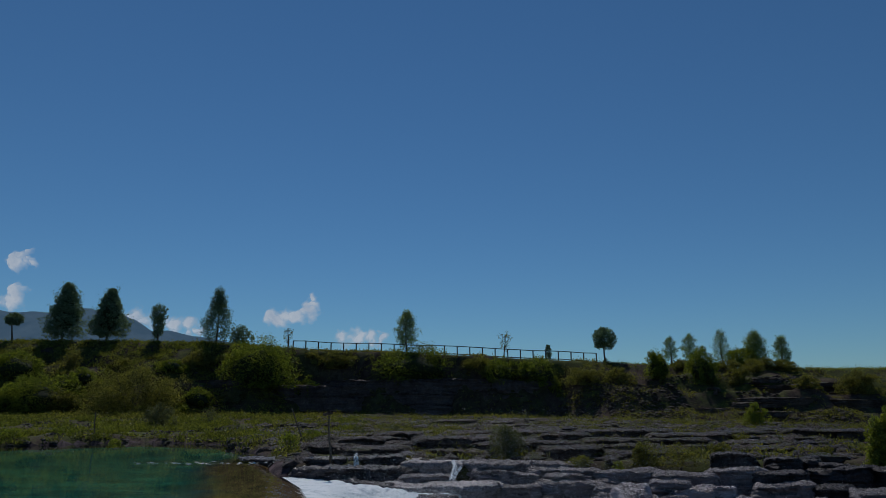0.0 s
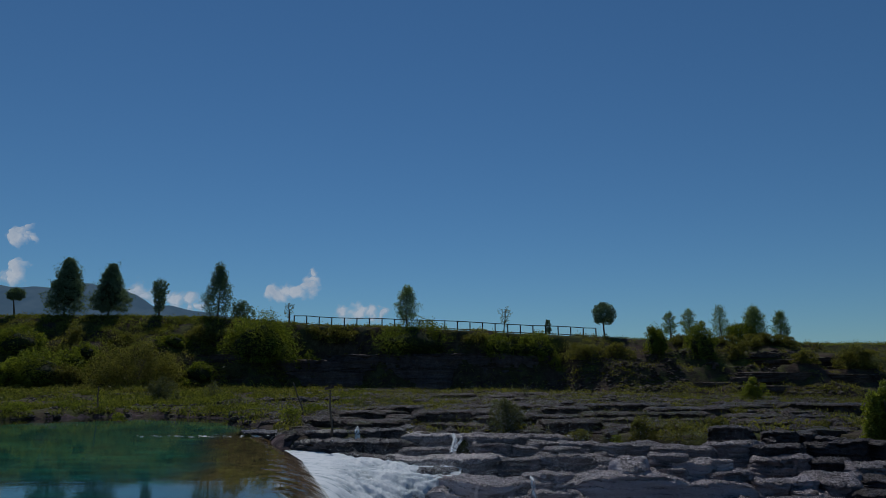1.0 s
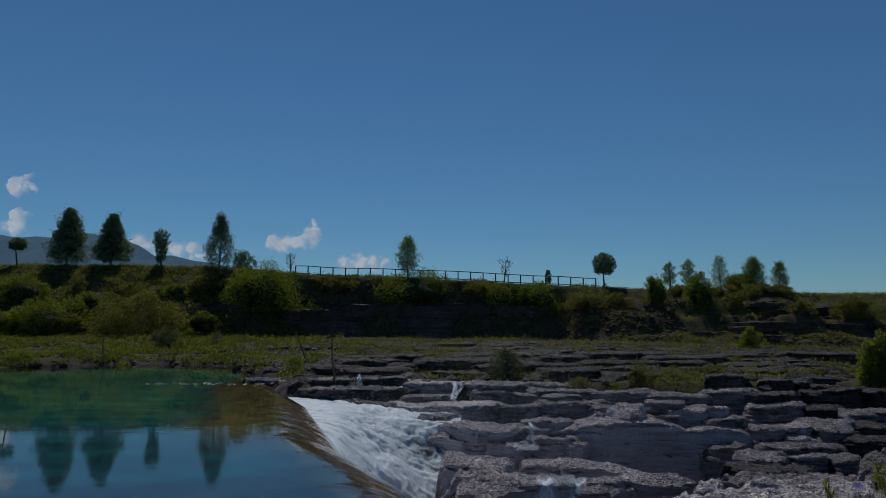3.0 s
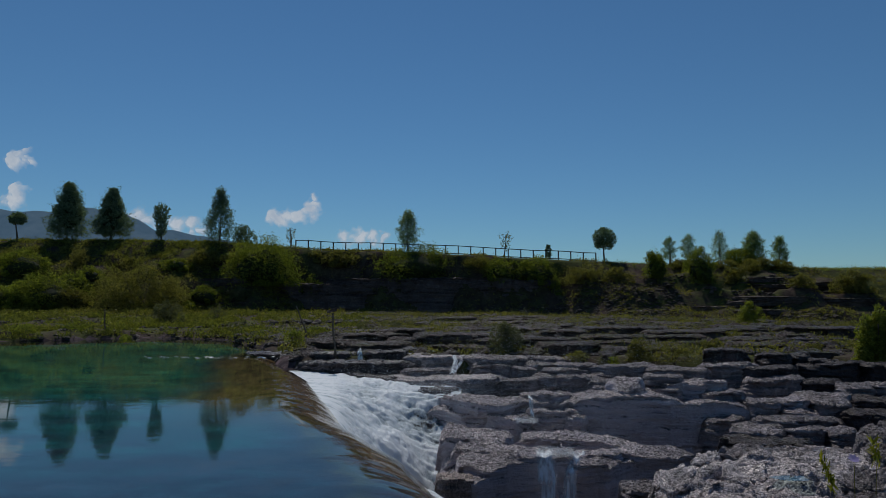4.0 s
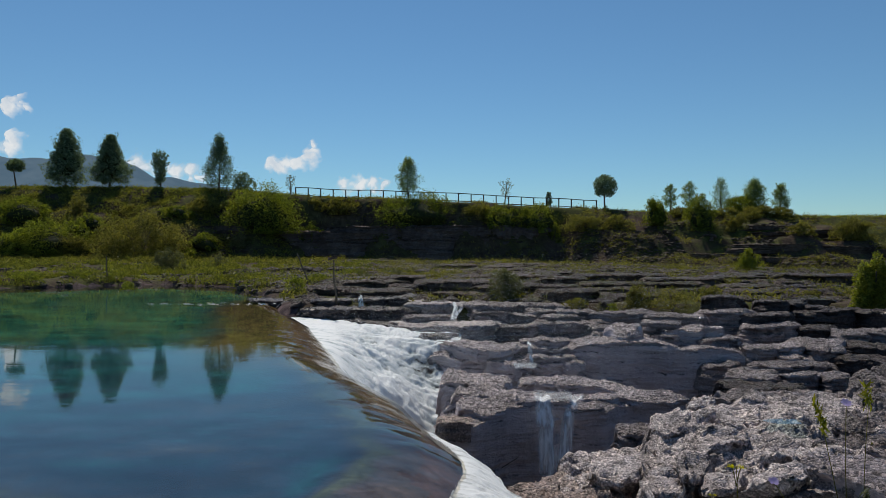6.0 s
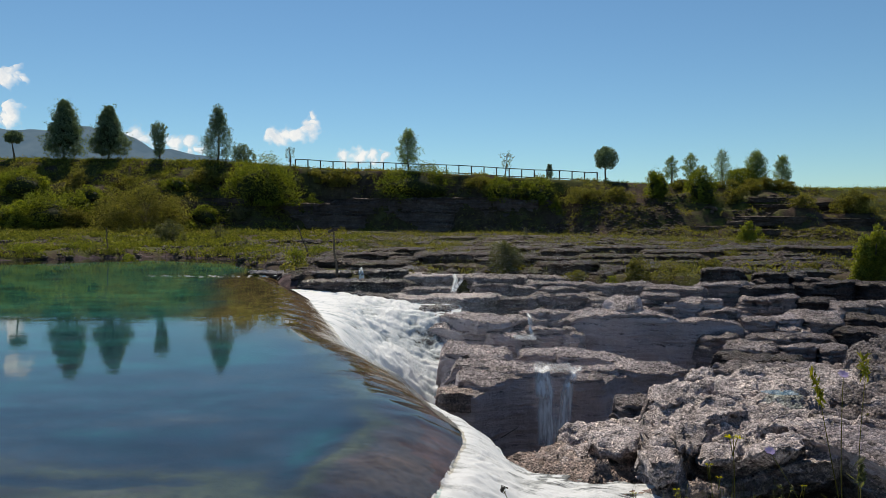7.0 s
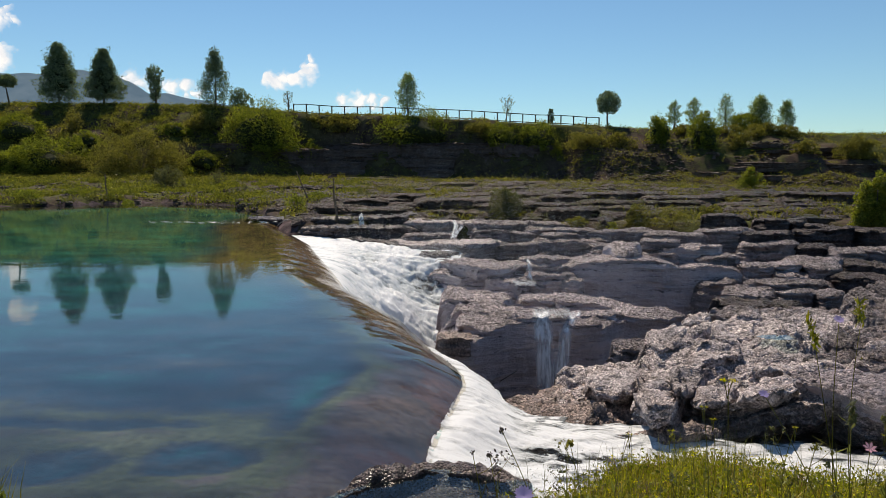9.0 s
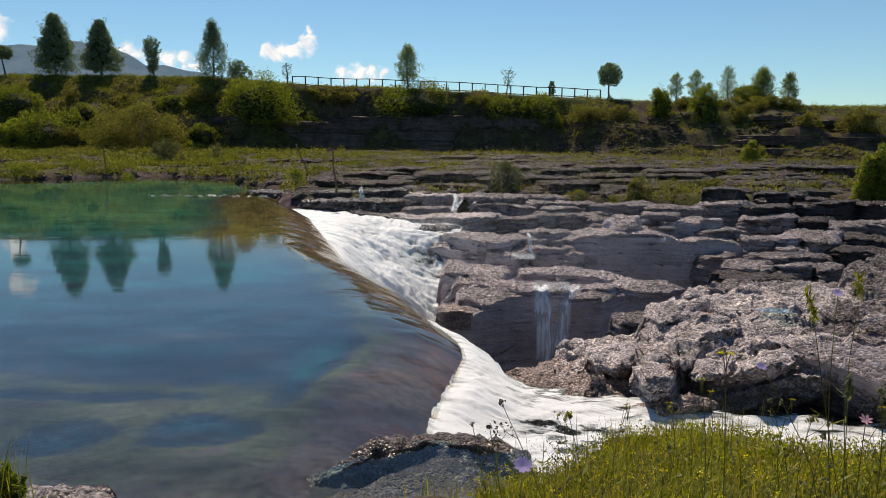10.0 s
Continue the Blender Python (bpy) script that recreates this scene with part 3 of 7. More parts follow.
def pool_bed():
    """Bed of the pool: a worn rock sill at the weir, shallows by the bank, holes, and deep water beyond."""
    y = spaced([(3.0, 10, 0.08), (10, 31, 0.25), (31, 52, 1.0)])
    u = np.concatenate([[-0.16, -0.13, -0.1], np.linspace(-0.09, 7, 110), np.geomspace(7.3, 140, 30)])
    drop = np.concatenate([[6.0, 2.0, 0.5], np.zeros(140)])
    yy, uu = np.meshgrid(y, u, indexing="ij")
    x = weir_x(np.minimum(yy, 29.6)) - uu
    top = -0.2 * np.clip(1.4 - uu, 0, 1.5) ** 2
    flaw = fbm(x * 0.5, yy * 0.7, seed=21, octaves=3)
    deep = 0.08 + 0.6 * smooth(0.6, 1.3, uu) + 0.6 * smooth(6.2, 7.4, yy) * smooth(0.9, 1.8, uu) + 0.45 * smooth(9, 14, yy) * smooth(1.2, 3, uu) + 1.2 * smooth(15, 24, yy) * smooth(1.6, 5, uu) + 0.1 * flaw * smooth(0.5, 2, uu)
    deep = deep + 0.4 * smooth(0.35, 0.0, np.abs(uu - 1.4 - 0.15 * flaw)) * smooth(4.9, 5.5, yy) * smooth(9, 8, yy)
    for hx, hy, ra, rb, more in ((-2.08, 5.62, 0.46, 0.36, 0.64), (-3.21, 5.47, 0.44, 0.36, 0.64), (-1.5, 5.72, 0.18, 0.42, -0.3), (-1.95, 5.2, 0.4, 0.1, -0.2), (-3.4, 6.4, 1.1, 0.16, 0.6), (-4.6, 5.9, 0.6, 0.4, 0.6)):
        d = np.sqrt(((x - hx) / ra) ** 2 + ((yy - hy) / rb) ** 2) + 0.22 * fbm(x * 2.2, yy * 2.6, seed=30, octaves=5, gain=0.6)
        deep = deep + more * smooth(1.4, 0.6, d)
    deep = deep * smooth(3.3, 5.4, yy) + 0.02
    # the bed is raised, as water looks shallower; its depth is put into the colour
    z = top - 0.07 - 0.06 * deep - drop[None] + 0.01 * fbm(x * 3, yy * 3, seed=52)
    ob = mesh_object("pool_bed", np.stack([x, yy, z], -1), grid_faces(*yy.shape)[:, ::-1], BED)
    ob.data.attributes.new("tint_depth", "FLOAT", "POINT").data.foreach_set("value", deep.ravel())
    algae = smooth(9.5, 12.5, yy) * (smooth(1.5, 0.3, uu - 0.2 * flaw) + smooth(13, 19, yy) * smooth(4.2, 2.2, uu - 0.4 * flaw)).clip(0, 1)
    ob.data.attributes.new("algae", "FLOAT", "POINT").data.foreach_set("value", algae.ravel())
    return tagged(ob, "brown and olive rock bed of the pool with a worn weir sill", "river bed", kind="structure")


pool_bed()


def near_rapids():
    y = np.linspace(5.0, 11.5, 260)
    u = np.concatenate([np.linspace(0, 0.35, 60), np.linspace(0.36, 1, 130)])
    yy, uu = np.meshgrid(y, u, indexing="ij")
    right = along(yy, [(5.0, 7), (7.0, 7), (7.9, 2.2), (8.6, 1.0), (9.6, 0.75), (10.5, 0.5), (11.5, 0.1)])
    sill = weir_x(yy) - 0.02
    left = sill - 0.012 * np.clip(fbm(yy * 11, 2.0, seed=68, octaves=5, gain=0.75) + 0.25, 0, 1)
    x = left + (right - left) * uu
    far = np.maximum(x - sill, 0)
    lip = np.where(x < sill, 0.412 - 0.2 * np.clip(1.38 + x - sill, 0, 1.5) ** 2, 0.0)
    z = -0.40 + lip - 0.3 * smooth(0, 0.9, far) - 0.55 * smooth(8.4, 11.5, yy) * smooth(0, 1, far) - 5.0 * smooth(0.72, 1.05, uu) * smooth(8.2, 8.9, yy) - 5.0 * smooth(10.4, 12.0, yy) - 0.02 * far
    z = z + (0.05 * fbm(x * 1.3, yy * 1.8, seed=62, octaves=2) + 0.022 * (1 - np.abs(fbm(x * 3.5, yy * 6.5, seed=67, octaves=5, gain=0.65)))) * smooth(0, 0.3, far)
    run = fbm(x * 0.9, yy * 2.6 + 0.5 * x, seed=64, octaves=4, gain=0.6)
    froth = 0.9 - 0.1 * smooth(1.6, 3.2, x) * smooth(-0.3, 0.5, run) - 0.3 * smooth(0.5, 1.0, far) * smooth(0.0, 0.7, run) - 0.25 * smooth(0.25, 0.0, far) + 0.4 * np.minimum(0, fbm(x * 1.1 + 0.4 * yy, yy * 7 - 2.0 * x, seed=69, octaves=4, gain=0.6) + 0.05) * smooth(0.2, 1.0, far)
    lace = fbm(x * 2.2, yy * 4.6 + 0.8 * x, seed=78, octaves=5, gain=0.7)
    fan = fbm(yy * 13 + 1.5 * x, far * 0.9, seed=79, octaves=4, gain=0.65)
    froth = froth + 0.16 - 0.75 * smooth(0.2, 1.4, x) * (1 - 0.6 * smooth(1.8, 2.6, x)) * smooth(-0.1, 0.45, lace) + 0.3 * fan * smooth(0.9, 0.1, far) - 0.7 * smooth(0.78, 0.98, uu + 0.2 * lace) * smooth(6.6, 7.4, yy) - 0.5 * smooth(5.6, 5.2, yy + 0.25 * lace)
    ob = mesh_object("rapids", np.stack([x, yy, z], -1), grid_faces(*yy.shape), FOAM_NEAR)
    ob.data.attributes.new("froth", "FLOAT", "POINT").data.foreach_set("value", froth.ravel())
    return tagged(ob, "white rushing water below the weir", "rapids", kind="structure")


near_rapids()


# ---- rock ----
def spread_along(points, u):
    """Places along a line of a few corner points, u from 0 to 1."""
    p = np.array(points, float)
    return np.stack([np.interp(u, np.linspace(0, 1, len(p)), p[:, k]) for k in range(3)], 1)


def bed(front, back, high, seed, step=0.08, wild=1.0, under=0.1, relief=0.3, lift=0.0, spill=0.16):
    """Verts and faces of one rock bed between its front edge and its back edge, with a broken face under the front."""
    f0, f1 = np.array(front[0], float), np.array(front[-1], float)
    span = np.linalg.norm(f1 - f0)
    nu = max(16, int(span / step))
    u = np.linspace(0, 1, nu)
    u = 0.6 * u + 0.4 * (0.5 - 0.5 * np.cos(u * np.pi))
    fore, rear = spread_along(front, u), spread_along(back, u)
    # the ends run on a little and draw back under the neighbours
    more = np.clip(2 * np.abs(u - 0.5) - 0.6, 0, 1)[:, None] * np.sign(u - 0.5)[:, None] * 2.5 * spill
    fore, rear = fore + more * (f1 - f0) * [1, 1, 0], rear + more * (f1 - f0) * [1, 1, 0]
    curl = smooth(0.5 + 0.15 * value3(seed, 1.0, 1.0, 3), 1.0, 2 * np.abs(u - 0.5))[:, None] ** 1.4
    fore = fore + (rear - fore) * 0.8 * curl * min(1, spill * 6) - [0, 0, 0.12 * min(1, high)] * curl
    gap = fore - rear
    gap[:, 2] = 0
    depth = float(np.linalg.norm(gap, axis=1).mean())
    out = gap / (np.linalg.norm(gap, axis=1)[:, None] + 1e-6)
    nt, nf = max(8, int(depth / step)), max(8, int(high / (step * 0.6)))
    v, w = np.linspace(1, 0, nt) ** 1.25, np.linspace(0.01, 1, nf)
    away = np.r_[v, np.zeros(nf), [1]]
    down = np.r_[np.zeros(nt), w * high, [high]]
    face = np.r_[np.zeros(nt), np.ones(nf), [0]][None]
    near = np.r_[(1 - v), np.ones(nf), [0]][None]
    p = fore[:, None] + (rear - fore)[:, None] * away[None, :, None]
    xx, yy, zz = p[..., 0].copy(), p[..., 1].copy(), p[..., 2] - down[None]
    s = u * span
    # the front runs in and out, and breaks off square at the joints
    size = min(depth, 1.6) * wild
    joint = np.floor(s * 0.8 + 0.5 * value3(s * 0.7, 2.0, 1.0, seed + 40))
    run = size * (0.12 * fbm(s * 0.8 + seed, 1.0, seed=seed, octaves=3) + 0.07 * fbm(s * 3.1, 4.0, seed=seed + 1, octaves=4, gain=0.6) + 0.08 * value3(joint, 3.0, 1.0, seed + 41))
    put = run[:, None] * near
    # layers of uneven reach with sharp hollows between
    thick = 0.13 + 0.05 * min(high, 2)
    warp = zz + 0.05 * fbm(xx * 0.8, yy * 0.8, seed=seed + 2, octaves=3)
    layer = np.floor(warp / thick)
    part_way = warp / thick - layer
    reach = value3(layer * 3.7, xx * 0.35 + layer * 1.3, 2.0, seed + 3) + 0.7 * value3(layer * 5.1, np.floor(xx * 1.4), 6.0, seed + 4)
    hollow = np.clip(1 - np.minimum(part_way, 1 - part_way) * 6, 0, 1)
    thin = warp / 0.065 + 0.4 * value3(xx * 0.9, yy * 0.5, 3.0, seed + 13)
    brow = value3(np.floor(thin) * 2.3, xx * 0.7, 1.0, seed + 14)
    crack = np.clip(1 - np.abs(value3(xx * 1.3 + 0.5 * value3(xx, yy, 1.0, seed), yy * 0.45, 3.0, seed + 11)) * 13, 0, 1)
    put = put - face * smooth(0, 0.07, down)[None] * (wild * (0.09 * reach + 0.07 * hollow + 0.04 * brow + 0.1 * crack) * min(1.1, 0.5 + high) + under * down[None])
    xx, yy = xx + out[:, :1] * put, yy + out[:, 1:2] * put
    # the top: thin plates that step down to a worn edge, pits and cracks
    from_edge = away[None] * depth
    worn = np.clip(1 - from_edge / 0.16, 0, 1) ** 2 * 0.07
    n1 = 0.2 + 0.22 * value3(xx * 0.9, 1.0, 2.0, seed + 20) + 0.1 * value3(xx * 3.7, 1.0, 2.0, seed + 21)
    n2 = 0.7 + 0.5 * value3(xx * 0.6, 3.0, 2.0, seed + 22) + 0.15 * value3(xx * 3.1, 1.0, 2.0, seed + 23)
    steps = 0.05 * smooth(0.05, -0.02, from_edge - n1) + 0.06 * smooth(0.06, -0.03, from_edge - n2)
    plate = fbm(xx * 0.55, yy * 1.7, seed=seed + 5, octaves=4, gain=0.6) * 2.6
    plate = (np.floor(plate) + smooth(0.75, 1.0, plate - np.floor(plate))) / 2.6
    flake = fbm(xx * 1.2, yy * 3.6, seed=seed + 17, octaves=4, gain=0.6) * 4
    flake = (np.floor(flake) + smooth(0.7, 1.0, flake - np.floor(flake))) / 4
    cleft = np.clip(1 - np.abs(fbm(xx * 0.8 + 0.3 * yy, yy * 1.9, seed=seed + 25, octaves=3, gain=0.5)) * 9, 0, 1) * smooth(-0.1, 0.25, value3(xx * 0.7, yy * 0.7, 2.0, seed + 26))
    crest = -0.3 * cleft * max(0, relief - 0.4) + lift * np.sin(np.clip(away, 0, 1) * np.pi)[None]
    zz = zz + (1 - face) * ((0.16 * plate + 0.1 * flake - 0.12 * crack) * relief - (steps + worn) * min(1, high * 1.5) * min(1, wild) + crest)
    zz = zz - face * 0.07 * min(1, high * 1.5) * min(1, wild)
    # ends broken off
    end = np.maximum(0.02, 1 - np.abs(2 * u - 1) ** 16) ** 0.3
    mid = (fore + rear) / 2
    low = p[..., 2].min(axis=1) - high
    xx = mid[:, :1] + (xx - mid[:, :1]) * (0.2 + 0.8 * end[:, None])
    yy = mid[:, 1:2] + (yy - mid[:, 1:2]) * (0.2 + 0.8 * end[:, None])
    zz = low[:, None] + (zz - low[:, None]) * (0.1 + 0.9 * end[:, None])
    ragged = value3(layer * 4.1, 2.0 * np.sign(u - 0.5)[:, None], 5.0, seed + 15) + 0.5 * value3(np.floor(thin) * 1.7, np.sign(u - 0.5)[:, None], 8.0, seed + 16)
    xx = xx + (2 * u[:, None] - 1) ** 5 * ragged * min(0.35, 0.12 * span) * min(1, wild)
    a = 0.036 * (0.4 + 0.6 * wild) * (1.0 + 0.6 * relief)
    xx = xx + a * fbm(xx * 1.8, yy * 1.8, zz * 5, seed=seed + 8, octaves=5, gain=0.7)
    yy = yy + a * fbm(xx * 2.2, yy * 2.2, zz * 6, seed=seed + 9, octaves=5, gain=0.75) * (0.4 + 0.8 * face)
    zz = zz + a * 0.8 * fbm(xx * 2.8, yy * 2.8, zz * 2.6, seed=seed + 7, octaves=6, gain=0.78)
    zz = zz + 0.014 * fbm(xx * 11, yy * 11, zz * 11, seed=seed + 27, octaves=2, gain=0.7) * (1 - 0.6 * face)
    yy = yy + 0.07 * max(0, relief - 0.4) * fbm(xx * 3.3, yy * 3.3, zz * 8, seed=seed + 29, octaves=4, gain=0.65) * face
    yy = yy + 0.016 * fbm(xx * 9, yy * 9, zz * 14, seed=seed + 28, octaves=2, gain=0.7)
    return np.stack([xx, yy, zz], -1), grid_faces(nu, len(away), True)


def bedded(front, back, high, seed, material, step=0.05, wild=1.0, under=0.1, thick=0.42, relief=0.3, lift=0.0, spill=0.16, label="", group="ledges of the gorge"):
    """A rock ledge: beds one upon another, each with its own reach."""
    rng = np.random.default_rng(seed)
    f, b = np.array(front, float), np.array(back, float)
    at = f.mean(0) - [0, 0, high]
    top = empty("rock_ledge", at, label or "layered grey rock ledge with a rough worn top", "rock ledge", group)
    count = int(np.clip(round(high / thick), 1, 5))
    cuts = np.cumsum(rng.uniform(0.6, 1.4, count))
    cuts = np.r_[0, cuts / cuts[-1]] * high
    way = b - f
    way[:, 2] = 0
    deep = np.linalg.norm(way, axis=1).mean()
    way = way / (np.linalg.norm(way, axis=1)[:, None] + 1e-6)
    for k in range(count):
        reach = (0.1 * rng.normal() * wild if k else 0.0) + under * cuts[k]
        drop = np.array([0, 0, cuts[k]])
        fk = f + way * reach - drop
        bk = (b if k == 0 else f + way * (reach + min(deep, 1.2))) - drop
        v, faces = bed(fk, bk, cuts[k + 1] - cuts[k] + 0.05, seed + 31 * k, step, wild * max(0.5, 1 - 0.14 * k), under if count == 1 else max(0.05, 0.35 * under), relief if k == 0 else 0.2, lift if k == 0 else 0.0, spill)
        mesh_object("rock_layer", v - at, faces, material, top)
    return top


def ledge(x0, x1, y, depth, z, high, seed, material=None, step=0.08, fall=0.0, wild=1.0, under=0.12, label="", thick=0.42, relief=0.2):
    """A straight ledge facing the river."""
    k = 1 + 0.6 * depth / y
    return bedded([(x0, y, z), (x1, y, z)], [(x0 * k, y + depth, z + fall * depth), (x1 * k, y + depth, z + fall * depth)], high, seed, material or ROCK, step, wild, under, thick, relief, 0.0, 0.2, label)


ledge(-3.72, -1.43, 29.94, 2.0, 0.37, 1.22, 135, ROCK_WET, 0.1, fall=-0.02)
ledge(-8.54, -5.90, 30.66, 1.3, 0.09, 0.85, 142, ROCK_WET, 0.1, fall=-0.02)
ledge(-6.37, -4.26, 29.21, 0.9, 0.15, 0.82, 149, ROCK_WET, 0.1, fall=-0.02)
ledge(-6.31, -3.47, 32.70, 3.0, 0.54, 0.56, 156, ROCK_FAR, 0.1, fall=-0.02)
ledge(-4.02, -1.62, 30.26, 2.3, 0.55, 0.54, 163, ROCK_FAR, 0.1, fall=-0.02)
ledge(-2.43, -0.48, 33.00, 1.8, 0.48, 0.57, 170, ROCK_FAR, 0.1, fall=-0.02)
ledge(-0.70, 1.35, 31.09, 2.1, 0.45, 0.55, 177, ROCK_FAR, 0.1, fall=-0.02)
ledge(-6.10, -3.55, 38.15, 1.2, 0.52, 0.61, 184, ROCK_FAR, 0.22, fall=-0.02)
ledge(-3.53, -1.81, 37.52, 2.3, 0.66, 0.60, 191, ROCK_FAR, 0.22, fall=-0.02)
ledge(-1.98, 0.99, 32.98, 2.1, 0.65, 0.56, 198, ROCK_FAR, 0.1, fall=-0.02)
ledge(1.53, 4.10, 30.52, 2.0, 0.72, 0.94, 212, ROCK_FAR, 0.1, fall=-0.02)
ledge(3.25, 5.86, 30.87, 2.2, 0.75, 0.95, 219, ROCK_FAR, 0.1, fall=-0.02)
ledge(4.17, 6.15, 28.96, 2.1, 0.61, 0.84, 226, ROCK_FAR, 0.1, fall=-0.02)
ledge(6.25, 9.39, 32.07, 2.2, 0.54, 0.89, 233, ROCK_FAR, 0.1, fall=-0.02)
ledge(6.83, 9.68, 33.60, 1.9, 0.72, 0.57, 240, ROCK_FAR, 0.1, fall=-0.02)
ledge(9.26, 12.65, 34.56, 1.2, 0.68, 0.58, 247, ROCK_FAR, 0.1, fall=-0.02)
ledge(20.92, 28.53, 76.13, 3, 1.54, 0.90, 485, ROCK_FAR, 0.2)
ledge(26.61, 34.27, 76.78, 3, 1.9, 1.03, 492, ROCK_FAR, 0.2)
ledge(31.47, 42.49, 74.44, 3, 1.56, 1.01, 499, ROCK_FAR, 0.2)
ledge(32.76, 41.77, 75.86, 3, 2.98, 1.01, 506, ROCK_FAR, 0.2)
ledge(39.44, 49.19, 75.97, 3, 2.75, 1.14, 513, ROCK_FAR, 0.2)
ledge(36.19, 42.63, 80.43, 3, 4.41, 0.93, 520, ROCK_FAR, 0.2)
ledge(41.19, 50.73, 80.75, 3, 4.68, 0.94, 527, ROCK_FAR, 0.2)
ledge(42.70, 51.37, 79.69, 3, 3.64, 0.80, 534, ROCK_FAR, 0.2)
ledge(35.51, 40.48, 81.65, 3, 5.21, 0.81, 541, ROCK_FAR, 0.2)
ledge(40.65, 47.88, 72.13, 3, 0.78, 1.10, 548, ROCK_FAR, 0.2)
ledge(-13.07, -0.32, 83.81, 3, 5.16, 3.99, 555, SOIL, 0.22, under=-0.05, thick=1.5, wild=1.7, relief=0.8)
ledge(-3.10, 9.01, 84.55, 3, 5.32, 4.16, 562, SOIL, 0.22, under=-0.05, thick=1.5, wild=1.7, relief=0.8)
ledge(4.75, 15.53, 84.50, 3, 5.05, 4.29, 569, SOIL, 0.22, under=-0.05, thick=1.5, wild=1.7, relief=0.8)
ledge(-30.03, -22.65, 81.08, 3, 5.13, 3.17, 576, ROCK_FAR, 0.22, under=0.05)
ledge(-25.47, -10.66, 82.91, 3, 4.54, 2.90, 583, SOIL, 0.22, under=0.05, thick=1.5, wild=1.7, relief=0.8)
ledge(11.13, 14.70, 37.25, 2.3, 0.8, 0.54, 590, ROCK_FAR, 0.22, fall=-0.02)
ledge(15.75, 19.52, 41.35, 2.2, 0.76, 0.56, 597, ROCK_FAR, 0.22, fall=-0.02)
ledge(17.82, 21.39, 42.40, 2.7, 0.87, 0.57, 604, ROCK_FAR, 0.22, fall=-0.02)
ledge(19.56, 21.44, 40.90, 1.9, 0.89, 0.56, 611, ROCK_FAR, 0.22, fall=-0.02)
ledge(20.65, 22.93, 40.84, 2.2, 0.86, 0.56, 618, ROCK_FAR, 0.22, fall=-0.02)
ledge(21.70, 24.37, 39.82, 3.1, 0.88, 0.55, 625, ROCK_FAR, 0.22, fall=-0.02)
ledge(0.32, 3.07, 32.35, 2.0, 0.85, 0.51, 632, ROCK_FAR, 0.1, fall=-0.02)
ledge(3.71, 6.74, 42.45, 2.1, 0.78, 0.57, 639, ROCK_FAR, 0.22, fall=-0.02)
ledge(5.55, 7.35, 38.19, 2.4, 0.79, 0.54, 646, ROCK_FAR, 0.22, fall=-0.02)
ledge(5.89, 7.59, 37.18, 2.6, 0.83, 0.54, 653, ROCK_FAR, 0.22, fall=-0.02)
ledge(8.35, 11.49, 43.39, 2.6, 0.77, 0.58, 660, ROCK_FAR, 0.22, fall=-0.02)
ledge(10.21, 13.32, 41.88, 3.2, 0.85, 0.57, 667, ROCK_FAR, 0.22, fall=-0.02)
ledge(-4.85, -3.08, 33.59, 1.9, 0.8, 0.52, 702, ROCK_FAR, 0.1, fall=-0.02)
ledge(-4.33, -2.44, 41.43, 1.9, 0.69, 0.57, 709, ROCK_FAR, 0.22, fall=-0.02)
ledge(-2.93, -1.20, 38.97, 2.6, 0.83, 0.55, 716, ROCK_FAR, 0.22, fall=-0.02)
ledge(-1.10, 1.69, 31.76, 3.1, 0.89, 0.50, 723, ROCK_FAR, 0.1, fall=-0.02)
ledge(-2.75, -1.95, 3.45, 0.55, 0.25, 0.6, 901, ROCK, 0.03, wild=0.8, relief=0.7, fall=-0.06, label="pale pitted rock at the water's edge")
ledge(-1.45, -0.85, 3.4, 0.42, 0.18, 0.6, 908, ROCK, 0.03, wild=0.8, relief=0.7, fall=-0.06, label="pale pitted rock at the water's edge")
# the gorge, from its head down to the slab beside the rapids
bedded([(-5.63, 28.6, 0.28), (-3.44, 28.4, 0.32)], [(-5.8, 30.0, 0.21), (-3.54, 29.8, 0.25)], 1.40, 1200, ROCK_WET)
bedded([(-5.18, 26.9, 0.07), (-1.29, 26.6, 0.08)], [(-5.35, 28.4, -0.01), (-1.33, 28.1, 0.0)], 1.70, 1213, ROCK_WET, thick=0.5)
bedded([(-3.21, 28.4, 0.29), (-1.55, 28.2, 0.4)], [(-3.3, 29.7, 0.22), (-1.59, 29.5, 0.34)], 0.70, 1226, ROCK_WET)
bedded([(-1.62, 27.9, 0.22), (0.63, 27.7, 0.25)], [(-1.67, 29.4, 0.14), (0.65, 29.2, 0.17)], 0.60, 1239, ROCK)
bedded([(0.94, 27.6, 0.19), (4.79, 27.2, 0.18)], [(0.97, 29.0, 0.12), (4.94, 28.6, 0.11)], 0.60, 1252, ROCK_DIM)
bedded([(1.02, 30, 0.3), (2.91, 29.8, 0.36)], [(1.05, 31.4, 0.23), (2.99, 31.2, 0.29)], 0.60, 1265, ROCK_DIM)
bedded([(1.33, 26.5, -0.0), (2.64, 26.3, 0.02)], [(1.37, 27.7, -0.06), (2.71, 27.5, -0.04)], 0.70, 1278, ROCK_DIM)
bedded([(2.45, 26.1, -0.05), (3.47, 25.8, -0.11)], [(2.51, 27.1, -0.1), (3.55, 26.8, -0.16)], 0.70, 1291, ROCK_DIM)
bedded([(-1.44, 26.1, -0.14), (0.38, 25.9, -0.1)], [(-1.47, 27.0, -0.19), (0.39, 26.8, -0.15)], 0.50, 1304, ROCK_DIM)
